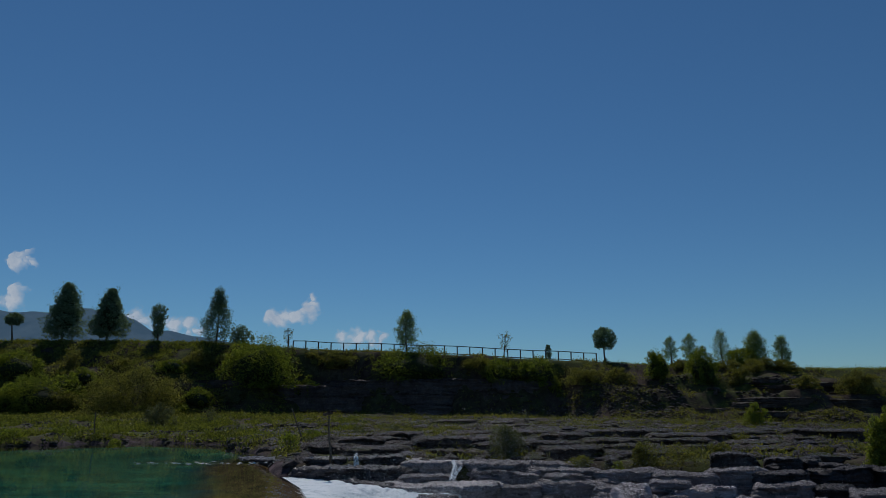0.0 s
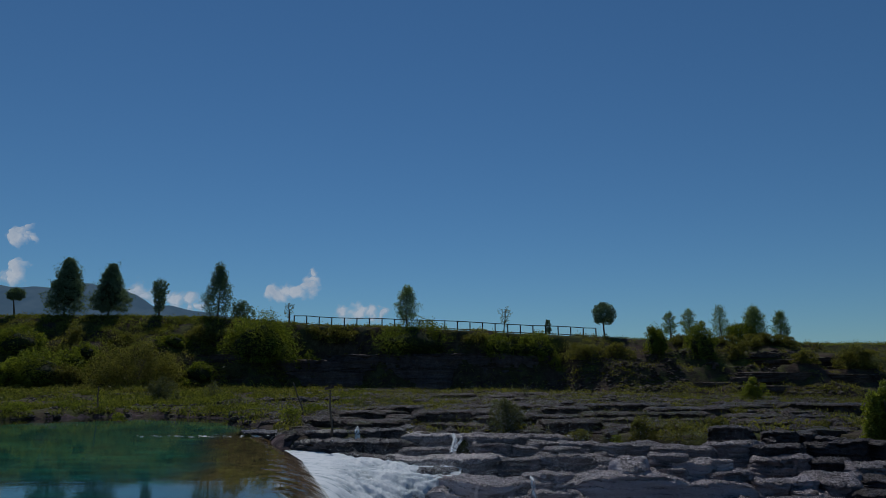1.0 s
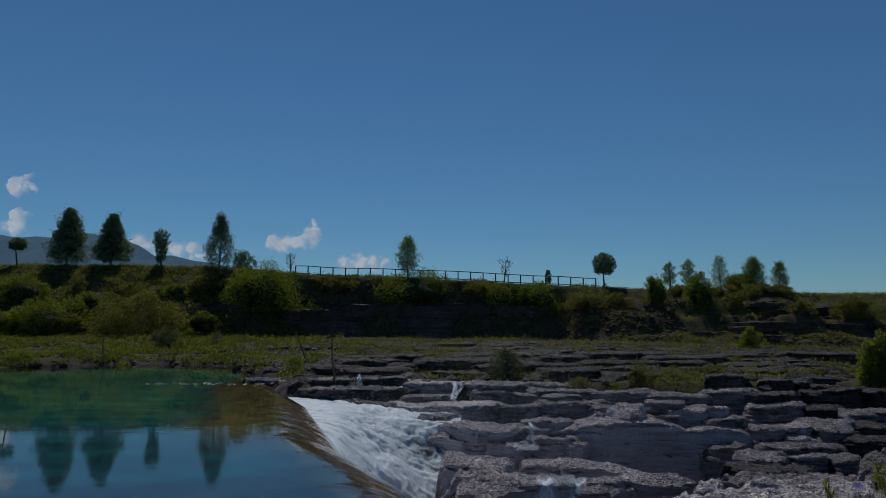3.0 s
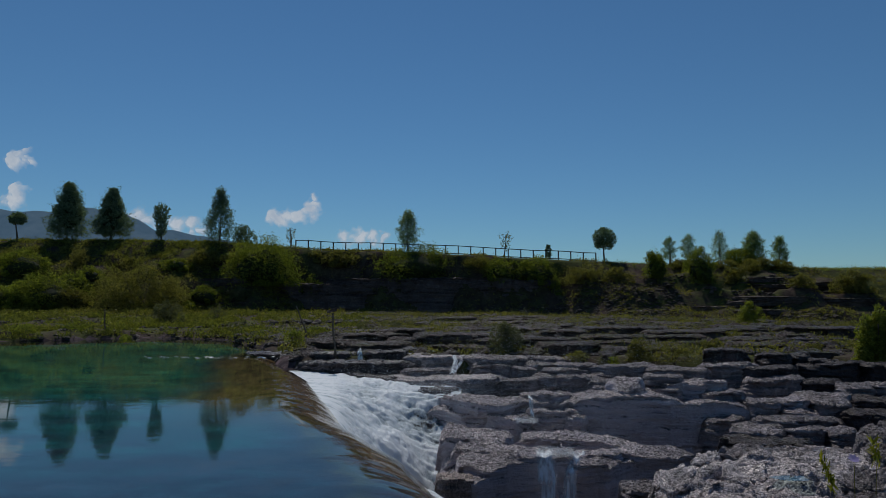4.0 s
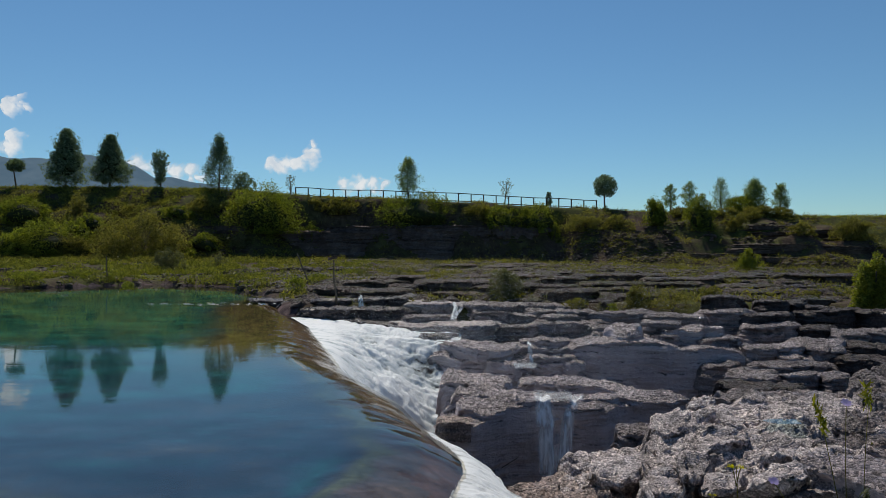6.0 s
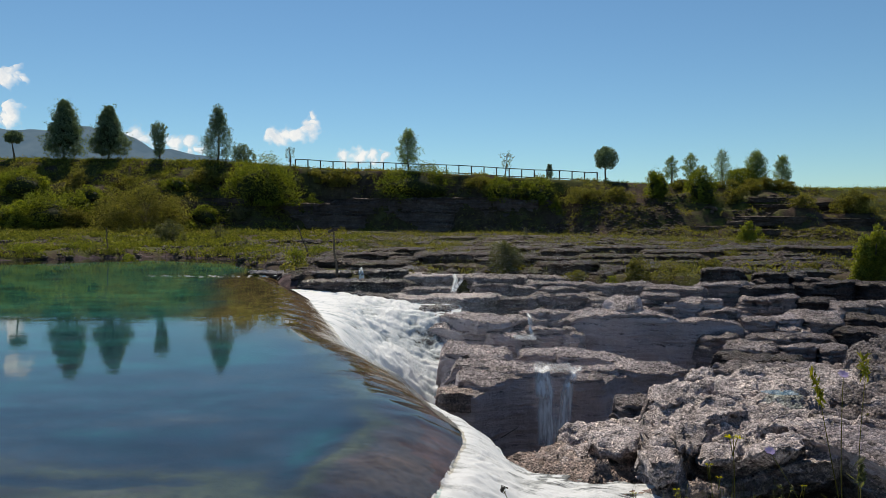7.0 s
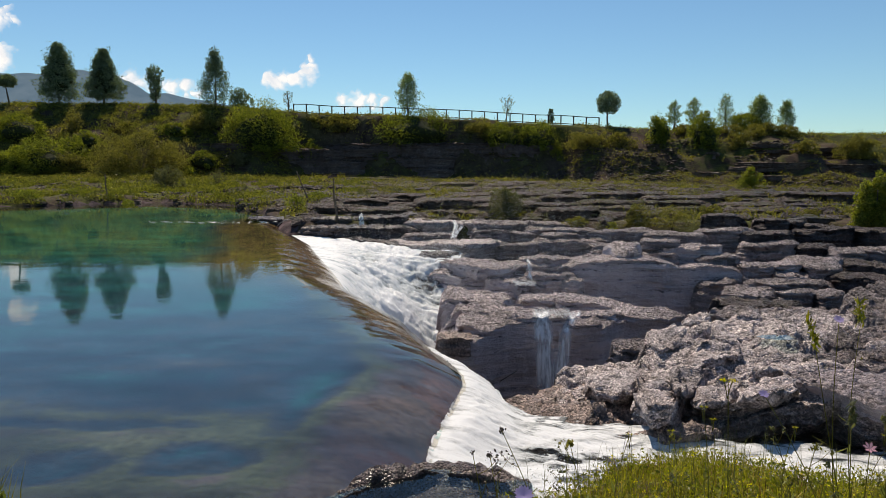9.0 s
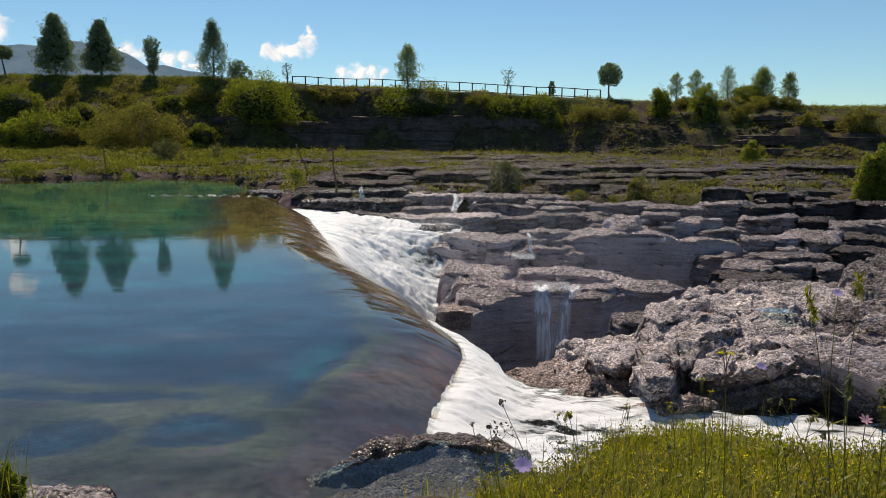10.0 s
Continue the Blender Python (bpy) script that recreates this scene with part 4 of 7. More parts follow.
bedded([(-3.62, 26.0, -0.23), (-1.65, 25.4, -0.38)], [(-3.7, 26.9, -0.28), (-1.69, 26.3, -0.42)], 0.80, 1317, ROCK_WET)
bedded([(-2.05, 25.2, -0.42), (-0.08, 24.9, -0.35), (2.0, 24.6, -0.24)], [(-2.15, 27.2, -0.52), (-0.08, 26.9, -0.45), (2.1, 26.6, -0.34)], 1.20, 1330, ROCK)
bedded([(1.88, 24.6, -0.4), (3.26, 24.5, -0.35)], [(1.94, 25.8, -0.46), (3.36, 25.7, -0.41)], 1.00, 1343, ROCK_DIM)
bedded([(-0.84, 23.6, -0.56), (0.3, 23.2, -0.55)], [(-0.86, 24.6, -0.61), (0.31, 24.2, -0.6)], 1.50, 1356, ROCK_WET)
bedded([(-0.1, 21.4, -0.61), (1.13, 21.0, -0.66), (2.31, 20.8, -0.7)], [(-0.11, 23.7, -0.72), (1.2, 23.3, -0.78), (2.46, 23.1, -0.81)], 1.60, 1369, ROCK_PALE, thick=0.6)
bedded([(1.31, 20.5, -0.87), (2.15, 20.2, -0.96)], [(1.34, 21.4, -0.92), (2.21, 21.1, -1.0)], 0.70, 1382, ROCK_PALE)
bedded([(2.69, 22.6, -0.58), (4.03, 22.5, -0.57)], [(2.78, 23.8, -0.64), (4.16, 23.7, -0.63)], 0.40, 1395, ROCK_PALE)
bedded([(2.71, 21.9, -0.73), (3.93, 21.7, -0.74)], [(2.78, 22.8, -0.78), (4.03, 22.6, -0.79)], 0.40, 1408, ROCK_PALE)
bedded([(2.67, 21.2, -0.86), (3.95, 21.0, -0.88)], [(2.74, 22.1, -0.91), (4.05, 21.9, -0.93)], 1.50, 1421, ROCK_PALE, thick=0.7)
bedded([(3.62, 20.9, -0.99), (4.22, 20.8, -1.04)], [(3.69, 21.6, -1.02), (4.31, 21.5, -1.07)], 1.20, 1434, ROCK_PALE, thick=0.7)
bedded([(3.23, 24.9, -0.25), (6.03, 24.6, -0.26)], [(3.33, 26.2, -0.32), (6.22, 25.9, -0.33)], 1.10, 1447, ROCK_DIM, thick=0.6)
bedded([(3.27, 26.6, 0.08), (5.51, 26.2, 0.0)], [(3.36, 27.8, 0.02), (5.66, 27.4, -0.06)], 0.50, 1460, ROCK_DIM)
bedded([(3.66, 25.7, -0.1), (5.23, 25.6, -0.09)], [(3.74, 26.6, -0.15), (5.34, 26.5, -0.14)], 0.50, 1473, ROCK_DIM)
bedded([(5.1, 24.0, -0.29), (5.95, 23.8, -0.31)], [(5.2, 24.8, -0.33), (6.07, 24.6, -0.35)], 0.50, 1486, ROCK_DIM)
bedded([(5.06, 23.4, -0.42), (5.68, 23.3, -0.43)], [(5.15, 24.1, -0.45), (5.78, 24.0, -0.46)], 0.50, 1499, ROCK_DIM)
bedded([(3.59, 21.9, -0.78), (4.68, 21.6, -0.56), (5.56, 21.6, -0.49), (6.85, 21.8, -0.54), (7.42, 21.6, -0.76), (8.17, 21.5, -0.67), (9.49, 21.3, -0.7)], [(3.83, 24.3, -0.9), (4.99, 24.0, -0.68), (5.93, 24.0, -0.61), (7.3, 24.2, -0.66), (7.91, 24.0, -0.88), (8.72, 23.9, -0.79), (10.13, 23.7, -0.82)], 4.60, 1512, ROCK_PALE, thick=1.8, wild=0.45, under=0.12, spill=0.03)
bedded([(5.36, 22.1, -0.41), (6.36, 22.1, -0.32)], [(5.56, 23.5, -0.48), (6.6, 23.5, -0.39)], 0.60, 1525, ROCK_PALE, wild=0.8, lift=0.3)
bedded([(6.8, 23.4, -0.11), (7.94, 23.2, -0.13)], [(6.97, 24.4, -0.16), (8.15, 24.2, -0.18)], 0.80, 1538, ROCK_DIM)
bedded([(6.86, 22.7, -0.37), (7.61, 22.5, -0.37)], [(7.02, 23.6, -0.41), (7.79, 23.4, -0.41)], 0.90, 1551, ROCK_DIM)
bedded([(7.21, 24.6, 0.04), (9.09, 24.3, 0.01)], [(7.42, 25.8, -0.02), (9.36, 25.5, -0.05)], 0.90, 1564, ROCK_DIM)
bedded([(5.51, 25.2, 0.03), (7.41, 25.0, 0.07)], [(5.69, 26.6, -0.04), (7.66, 26.4, 0.0)], 1.20, 1577, ROCK_DIM)
bedded([(7.21, 23.0, -0.26), (8.59, 22.8, -0.26)], [(7.4, 24.0, -0.31), (8.82, 23.8, -0.31)], 1.00, 1590, ROCK_PALE)
bedded([(8.44, 22.9, -0.23), (9.18, 22.8, -0.2)], [(8.66, 23.9, -0.28), (9.42, 23.8, -0.25)], 1.20, 1603, ROCK_PALE)
bedded([(8.13, 22.0, -0.51), (9.24, 22.0, -0.44)], [(8.42, 23.3, -0.57), (9.57, 23.3, -0.51)], 1.20, 1616, ROCK_DIM, thick=0.6, wild=0.6)
bedded([(7.73, 20.7, -1.09), (8.77, 20.6, -1.03)], [(7.93, 21.6, -1.14), (9.0, 21.5, -1.07)], 3.60, 1629, ROCK_DIM, thick=0.9, wild=0.7, under=0.03)
bedded([(10.39, 27.2, 0.57), (11.58, 27.0, 0.54)], [(10.69, 28.5, 0.5), (11.91, 28.3, 0.48)], 1.00, 1642, ROCK_MID)
bedded([(12.11, 26.8, 0.43), (13.27, 26.6, 0.42)], [(12.44, 28.0, 0.37), (13.63, 27.8, 0.36)], 1.00, 1655, ROCK_MID)
bedded([(9.45, 25.4, 0.11), (11.21, 25.2, 0.19)], [(9.72, 26.6, 0.05), (11.53, 26.4, 0.13)], 1.00, 1668, ROCK_DIM)
bedded([(10.56, 24.8, 0.03), (12.27, 24.6, 0.08)], [(10.84, 25.9, -0.03), (12.6, 25.7, 0.02)], 0.90, 1681, ROCK_MID)
bedded([(10.23, 23.6, -0.25), (12.08, 23.4, -0.17)], [(10.57, 24.9, -0.32), (12.48, 24.7, -0.24)], 1.40, 1694, ROCK_DIM, thick=0.5)
bedded([(9.18, 21.5, -0.64), (10.35, 21.3, -0.65)], [(9.46, 22.6, -0.7), (10.67, 22.4, -0.71)], 1.10, 1707, ROCK_DIM, thick=0.5)
bedded([(10.33, 21.7, -0.67), (11.27, 21.6, -0.63)], [(10.64, 22.8, -0.73), (11.61, 22.7, -0.69)], 0.50, 1720, ROCK_PALE)
bedded([(10.11, 20.9, -0.81), (11.05, 20.6, -0.89)], [(10.37, 21.8, -0.86), (11.34, 21.5, -0.94)], 0.50, 1733, ROCK_PALE)
bedded([(9.15, 20.1, -0.94), (10.96, 19.8, -0.95)], [(9.42, 21.1, -0.99), (11.29, 20.8, -1.0)], 0.50, 1746, ROCK_DIM)
bedded([(8.93, 22.3, -0.45), (9.57, 22.2, -0.46)], [(9.17, 23.3, -0.5), (9.83, 23.2, -0.51)], 1.30, 1759, ROCK_DIM)
bedded([(10.99, 21.4, -0.64), (11.64, 21.1, -0.67), (12.38, 21.0, -0.73)], [(11.51, 23.1, -0.72), (12.2, 22.8, -0.76), (12.98, 22.7, -0.81)], 1.50, 1772, ROCK_DIM, wild=0.9, lift=0.3, thick=0.7)
bedded([(12.67, 22.6, -0.33), (13.71, 22.3, -0.34)], [(13.07, 23.8, -0.39), (14.15, 23.5, -0.4)], 0.90, 1785, ROCK_DIM)
bedded([(13.53, 26.4, 0.2), (14.83, 26.2, 0.17)], [(13.9, 27.6, 0.14), (15.24, 27.4, 0.11)], 0.90, 1798, ROCK_MID)
bedded([(13.21, 26.9, 0.27), (14.06, 26.8, 0.36)], [(13.56, 28.1, 0.21), (14.44, 28.0, 0.3)], 0.90, 1811, ROCK_MID)
bedded([(13.15, 25.3, 0.06), (15.12, 25.2, 0.23)], [(13.59, 26.7, -0.01), (15.62, 26.6, 0.16)], 1.90, 1824, ROCK_MID, thick=0.6)
bedded([(11.8, 23.6, -0.29), (13.17, 23.3, -0.31)], [(12.16, 24.8, -0.35), (13.58, 24.5, -0.37)], 1.20, 1837, ROCK_MID, thick=0.4)
bedded([(13.77, 22.6, -0.29), (14.79, 22.3, -0.29), (16.21, 22.0, -0.33)], [(14.32, 24.1, -0.36), (15.39, 23.8, -0.36), (16.87, 23.5, -0.41)], 1.40, 1850, ROCK_DIM, thick=0.5)
bedded([(12.37, 21.2, -0.53), (13.96, 20.7, -0.68)], [(12.83, 22.5, -0.59), (14.49, 22.0, -0.75)], 1.00, 1863, ROCK_MID)
bedded([(11.66, 20.2, -0.81), (13.12, 19.9, -0.86)], [(12.08, 21.4, -0.87), (13.59, 21.1, -0.92)], 1.20, 1876, ROCK_MID, thick=0.4)
bedded([(14.88, 25.0, 0.17), (17.25, 24.6, 0.08)], [(15.45, 26.6, 0.09), (17.92, 26.2, -0.0)], 1.60, 1889, ROCK_MID, thick=0.5)
bedded([(7.95, 19.0, -1.08), (8.99, 18.7, -1.08)], [(8.25, 20.2, -1.14), (9.34, 19.9, -1.14)], 1.00, 1902, ROCK_DIM, under=0.3, thick=0.5)
bedded([(9.08, 19.3, -1.06), (10.62, 19.0, -1.0)], [(9.48, 20.7, -1.13), (11.09, 20.4, -1.07)], 1.50, 1915, ROCK_DIM, thick=0.7)
bedded([(10.2, 18.6, -1.07), (10.87, 18.5, -1.04)], [(10.53, 19.6, -1.12), (11.22, 19.5, -1.09)], 1.30, 1928, ROCK_DIM)
bedded([(7.33, 17.6, -1.14), (9.0, 17.2, -1.12)], [(7.65, 18.9, -1.2), (9.41, 18.5, -1.19)], 1.60, 1941, ROCK_MID, thick=0.6)
bedded([(-0.14, 16.3, -1.64), (0.77, 16.0, -1.67), (1.66, 16.6, -1.37), (3.05, 16.7, -1.39), (3.92, 16.8, -1.51), (4.64, 17.5, -1.51), (6.26, 17.6, -1.48)], [(-0.15, 18.4, -1.45), (0.87, 18.2, -1.41), (1.79, 18.0, -1.37), (3.26, 17.9, -1.35), (4.14, 17.8, -1.41), (4.86, 18.4, -1.45), (6.46, 18.2, -1.49)], 5.20, 1954, ROCK_PALE, thick=2.2, wild=0.35, under=0.02, spill=0.02, relief=0.2)
bedded([(-0.06, 18.0, -1.03), (0.82, 17.8, -1.08), (1.71, 17.6, -1.16)], [(0.06, 19.8, -1.01), (0.9, 19.5, -1.09), (1.79, 18.8, -1.19)], 2.60, 1967, ROCK_PALE, thick=1.3, wild=0.6, under=0.02, spill=0.06, relief=0.5)
bedded([(0.31, 17.2, -1.18), (1.35, 17.1, -1.23), (2.52, 17.0, -1.28)], [(0.32, 17.9, -1.16), (1.41, 17.8, -1.18), (2.43, 17.8, -1.24)], 1.20, 1980, ROCK_PALE, thick=0.7, wild=0.6, spill=0.08, relief=0.5)
bedded([(0.47, 16.6, -1.37), (1.05, 16.2, -1.51), (1.75, 16.6, -1.3)], [(0.39, 17.1, -1.27), (1.1, 17.1, -1.3), (1.79, 17.0, -1.24)], 0.50, 1993, ROCK_PALE, wild=0.5, spill=0.06, relief=0.4)
bedded([(1.56, 16.6, -1.28), (2.3, 16.6, -1.27), (3.07, 16.6, -1.28)], [(1.73, 17.4, -1.25), (2.41, 17.4, -1.25), (3.1, 17.4, -1.25)], 0.40, 2006, ROCK_PALE, wild=0.5, spill=0.05)
bedded([(-0.11, 16.15, -1.65), (0.77, 15.95, -1.64)], [(-0.11, 16.95, -1.69), (0.79, 16.75, -1.68)], 0.40, 2019, ROCK_TAN, wild=0.5, spill=0.06)
bedded([(3.23, 17.2, -1.34), (4.42, 17.2, -1.31)], [(3.34, 17.8, -1.32), (4.42, 17.8, -1.26)], 0.60, 2032, ROCK_PALE, wild=0.6)
bedded([(3.04, 18.9, -1.24), (3.91, 18.6, -1.26), (4.89, 18.1, -1.35)], [(3.23, 19.6, -1.19), (4.06, 19.3, -1.22), (4.99, 18.6, -1.31)], 2.00, 2045, ROCK_PALE, thick=1.0, wild=0.6, under=0.03)
bedded([(4.45, 17.5, -1.43), (5.22, 17.3, -1.43), (6.15, 17.5, -1.39)], [(4.63, 18.4, -1.36), (5.48, 18.2, -1.35), (6.28, 17.9, -1.38)], 0.50, 2058, ROCK_PALE, wild=0.7, under=0.2, spill=0.08, relief=0.5)
bedded([(2.86, 16.5, -1.41), (3.89, 16.7, -1.44)], [(2.94, 17.0, -1.34), (3.87, 17.0, -1.37)], 0.40, 2071, ROCK_PALE, wild=0.5, spill=0.08)
bedded([(2.14, 19.2, -1.23), (3.14, 18.9, -1.24)], [(2.19, 20.0, -1.27), (3.22, 19.7, -1.28)], 2.00, 2084, ROCK_PALE, thick=0.9)
bedded([(3.53, 13.9, -1.31), (4.25, 13.6, -1.23)], [(3.65, 14.7, -1.35), (4.4, 14.4, -1.27)], 2.20, 2097, ROCK_DIM, thick=0.6, under=0.2)
bedded([(2.7, 7.77, -0.55), (3.4, 7.97, -0.5), (4.21, 8.15, -0.33), (4.63, 7.94, -0.23), (4.96, 7.21, -0.36)], [(3.66, 11.6, -0.51), (4.52, 12.0, -0.37), (5.54, 12.3, -0.33), (6.6, 12.4, -0.31), (7.95, 11.8, -0.31)], 0.80, 2110, ROCK, step=0.035, wild=0.9, under=0.95, thick=0.22, relief=0.9, spill=0.07, label="pitted pale grey rock slab beside the rapids")
bedded([(2.27, 8.4, -0.53), (2.47, 8.0, -0.54), (2.89, 7.95, -0.51)], [(3.26, 11.2, -0.55), (3.77, 11.5, -0.48), (4.25, 11.5, -0.43)], 0.36, 2123, ROCK, step=0.045, wild=1.0, under=0.9, thick=0.28, relief=0.9, spill=0.05, label="pitted pale grey rock slab beside the rapids")
bedded([(1.57, 9.3, -0.87), (2.12, 9.5, -0.77), (2.61, 9.0, -0.61)], [(1.96, 10.9, -0.87), (2.6, 11.3, -0.82), (3.44, 11.3, -0.72)], 0.80, 2136, ROCK, step=0.045, wild=1.0, under=0.7, thick=0.3, relief=0.9, spill=0.05, label="pitted pale grey rock slab beside the rapids")
bedded([(0.72, 8.9, -1.05), (1.25, 8.4, -0.91), (1.89, 8.1, -0.8), (2.31, 7.9, -0.71)], [(0.97, 9.9, -1.08), (1.52, 10.3, -1.03), (2.27, 10.2, -0.91), (2.81, 9.7, -0.75)], 0.80, 2149, ROCK_TAN, step=0.045, wild=0.8, under=0.3, thick=0.3, relief=0.8, spill=0.06, label="pitted pale grey rock slab beside the rapids")
bedded([(4.85, 12.3, -0.36), (5.5, 12.2, -0.36), (6.45, 12.3, -0.31), (7.09, 12.0, -0.27)], [(5.34, 13.2, -0.36), (6.02, 13.4, -0.34), (7.0, 13.6, -0.33), (7.56, 13.0, -0.31)], 0.70, 2162, ROCK_DIM, step=0.045, wild=0.9, under=0.5, thick=0.35, relief=0.6, label="pitted pale grey rock slab beside the rapids")
bedded([(1.6, 7.85, -0.74), (1.95, 7.55, -0.71), (2.4, 7.4, -0.71), (2.7, 7.42, -0.7)], [(1.9, 8.3, -0.66), (2.35, 7.95, -0.62), (2.75, 7.75, -0.6), (3.0, 7.68, -0.58)], 0.3, 2490, ROCK_TAN, step=0.03, wild=1.2, under=0.0, thick=0.2, relief=1.0, spill=0.1, label="wet brown gravelly rock washed by the rapids")
bedded([(4.14, 11.9, -0.4), (4.78, 12.1, -0.39)], [(4.48, 12.6, -0.4), (5.04, 12.8, -0.4)], 0.70, 2175, ROCK, step=0.045, wild=0.9, under=0.3, thick=0.35, relief=0.8, spill=0.06, label="pitted pale grey rock slab beside the rapids")
bedded([(5.37, 10.6, -0.29), (5.81, 10.2, -0.3), (6.54, 9.9, -0.27)], [(5.81, 11.4, -0.31), (6.46, 11.4, -0.29), (7.37, 11.2, -0.27)], 0.50, 2188, ROCK_DIM, step=0.045, wild=0.9, under=1.6, thick=0.2, relief=0.8, spill=0.06, label="pitted pale grey rock slab beside the rapids")
bedded([(5.59, 9.8, -0.3), (5.92, 9.4, -0.3), (6.57, 9.2, -0.36)], [(6.11, 10.6, -0.26), (6.64, 10.6, -0.26), (7.52, 10.6, -0.26)], 0.60, 2201, ROCK_DIM, step=0.045, wild=0.9, under=1.6, thick=0.25, relief=0.8, spill=0.06, label="pitted pale grey rock slab beside the rapids")
bedded([(4.83, 9.0, -0.27), (5.26, 8.8, -0.24), (6.15, 8.6, -0.27)], [(5.35, 9.8, -0.32), (5.83, 9.8, -0.3), (6.97, 9.8, -0.32)], 0.45, 2214, ROCK_DIM, step=0.045, wild=0.9, under=0.9, thick=0.25, relief=0.8, spill=0.06, label="pitted pale grey rock slab beside the rapids")
bedded([(6.76, 11.6, -0.26), (7.07, 11.0, -0.36), (8.03, 10.8, -0.45)], [(7.91, 13.2, 0.03), (8.69, 13.5, 0.05), (9.91, 13.5, 0.05)], 1.30, 2227, ROCK_DIM, step=0.05, wild=1.0, under=0.3, thick=0.5, relief=0.9, spill=0.05, label="pitted pale grey rock slab beside the rapids")
bedded([(4.36, 8.5, -0.39), (4.57, 7.94, -0.28), (4.78, 7.32, -0.28), (5.05, 6.9, -0.32)], [(4.49, 8.81, -0.27), (4.98, 8.71, -0.25), (5.45, 8.41, -0.2), (5.95, 8.21, -0.2)], 0.15, 2440, ROCK_PALE, step=0.03, wild=0.5, under=0.6, thick=0.3, relief=0.25, spill=0.04, label="smooth pale rock plate jutting over the rapids")
bedded([(1.87, 8.7, -0.47), (2.15, 8.51, -0.45), (2.43, 8.51, -0.42)], [(2.08, 9.54, -0.47), (2.42, 9.63, -0.47), (2.75, 9.54, -0.44)], 0.32, 2240, ROCK, step=0.035, wild=0.8, under=1.1, thick=0.35, relief=0.5, spill=0.1, label="broken grey rock block lying on the slab")
bedded([(3.2, 10.29, -0.37), (3.55, 10.29, -0.32)], [(3.32, 10.94, -0.38), (3.81, 10.94, -0.3)], 0.50, 2253, ROCK, step=0.035, wild=0.9, under=0.8, thick=0.3, relief=0.6, label="broken grey rock block lying on the slab")
bedded([(2.76, 8.32, -0.31), (2.95, 8.04, -0.3)], [(3.04, 8.98, -0.31), (3.38, 8.88, -0.31)], 0.40, 2266, ROCK, step=0.035, wild=0.9, under=0.5, thick=0.3, relief=0.6, label="broken grey rock block lying on the slab")
bedded([(3.38, 9.35, -0.34), (4.02, 9.54, -0.29)], [(3.6, 9.82, -0.35), (4.29, 10.0, -0.33)], 0.22, 2279, ROCK, step=0.035, wild=0.9, under=0.9, thick=0.3, relief=0.5, spill=0.1, label="broken grey rock block lying on the slab")
bedded([(2.21, 7.39, -0.3), (2.62, 7.48, -0.28)], [(2.39, 8.23, -0.36), (2.93, 8.42, -0.35)], 0.40, 2292, ROCK, step=0.035, wild=0.9, under=0.4, thick=0.25, relief=0.6, label="broken grey rock block lying on the slab")
bedded([(3.32, 7.67, -0.25), (3.98, 7.85, -0.19)], [(3.58, 8.13, -0.27), (4.26, 8.42, -0.24)], 0.20, 2305, ROCK, step=0.035, wild=0.9, under=0.8, thick=0.3, relief=0.5, spill=0.1, label="broken grey rock block lying on the slab")
bedded([(4.43, 8.7, -0.21), (4.72, 8.55, -0.2)], [(4.58, 9.0, -0.21), (4.99, 9.0, -0.22)], 0.20, 2318, ROCK, step=0.035, wild=0.9, under=1.2, thick=0.3, relief=0.5, spill=0.1, label="broken grey rock block lying on the slab")
bedded([(3.9, 8.55, -0.3), (4.43, 8.6, -0.27)], [(4.06, 8.9, -0.3), (4.62, 9.0, -0.3)], 0.20, 2331, ROCK, step=0.035, wild=0.9, under=1.2, thick=0.3, relief=0.5, spill=0.1, label="broken grey rock block lying on the slab")
bedded([(2.93, 7.9, -0.39), (3.47, 8.0, -0.36)], [(3.21, 8.6, -0.41), (3.76, 8.7, -0.38)], 0.25, 2344, ROCK, step=0.035, wild=0.9, under=1.2, thick=0.3, relief=0.5, spill=0.1, label="broken grey rock block lying on the slab")
bedded([(4.17, 10.7, -0.29), (4.8, 10.6, -0.29)], [(4.41, 11.2, -0.25), (5.05, 11.2, -0.25)], 0.25, 2357, ROCK, step=0.035, wild=0.9, under=1.2, thick=0.3, relief=0.5, spill=0.1, label="broken grey rock block lying on the slab")
bedded([(1.35, 5.35, -0.08), (1.65, 5.3, -0.03), (1.97, 5.3, -0.07)], [(1.49, 5.8, -0.16), (1.84, 5.9, -0.17), (2.15, 5.8, -0.18)], 0.50, 2400, ROCK_BROWN, step=0.03, wild=0.8, thick=0.5, relief=0.7, spill=0.08, label="dark wet rock at the edge of the grass")
bedded([(-1.0, 4.6, -0.11), (-0.62, 4.98, -0.085), (-0.12, 5.3, -0.075), (0.2, 5.25, -0.085), (0.6, 5.0, -0.13)], [(-1.05, 4.74, -0.09), (-0.66, 5.14, -0.055), (-0.12, 5.47, -0.05), (0.24, 5.42, -0.07), (0.68, 5.2, -0.14)], 0.16, 2420, ROCK_SILT, step=0.018, wild=0.2, under=-0.7, thick=0.4, relief=0.35, spill=0.03, label="low pebbly rock ridge breaking the surface of the pool")

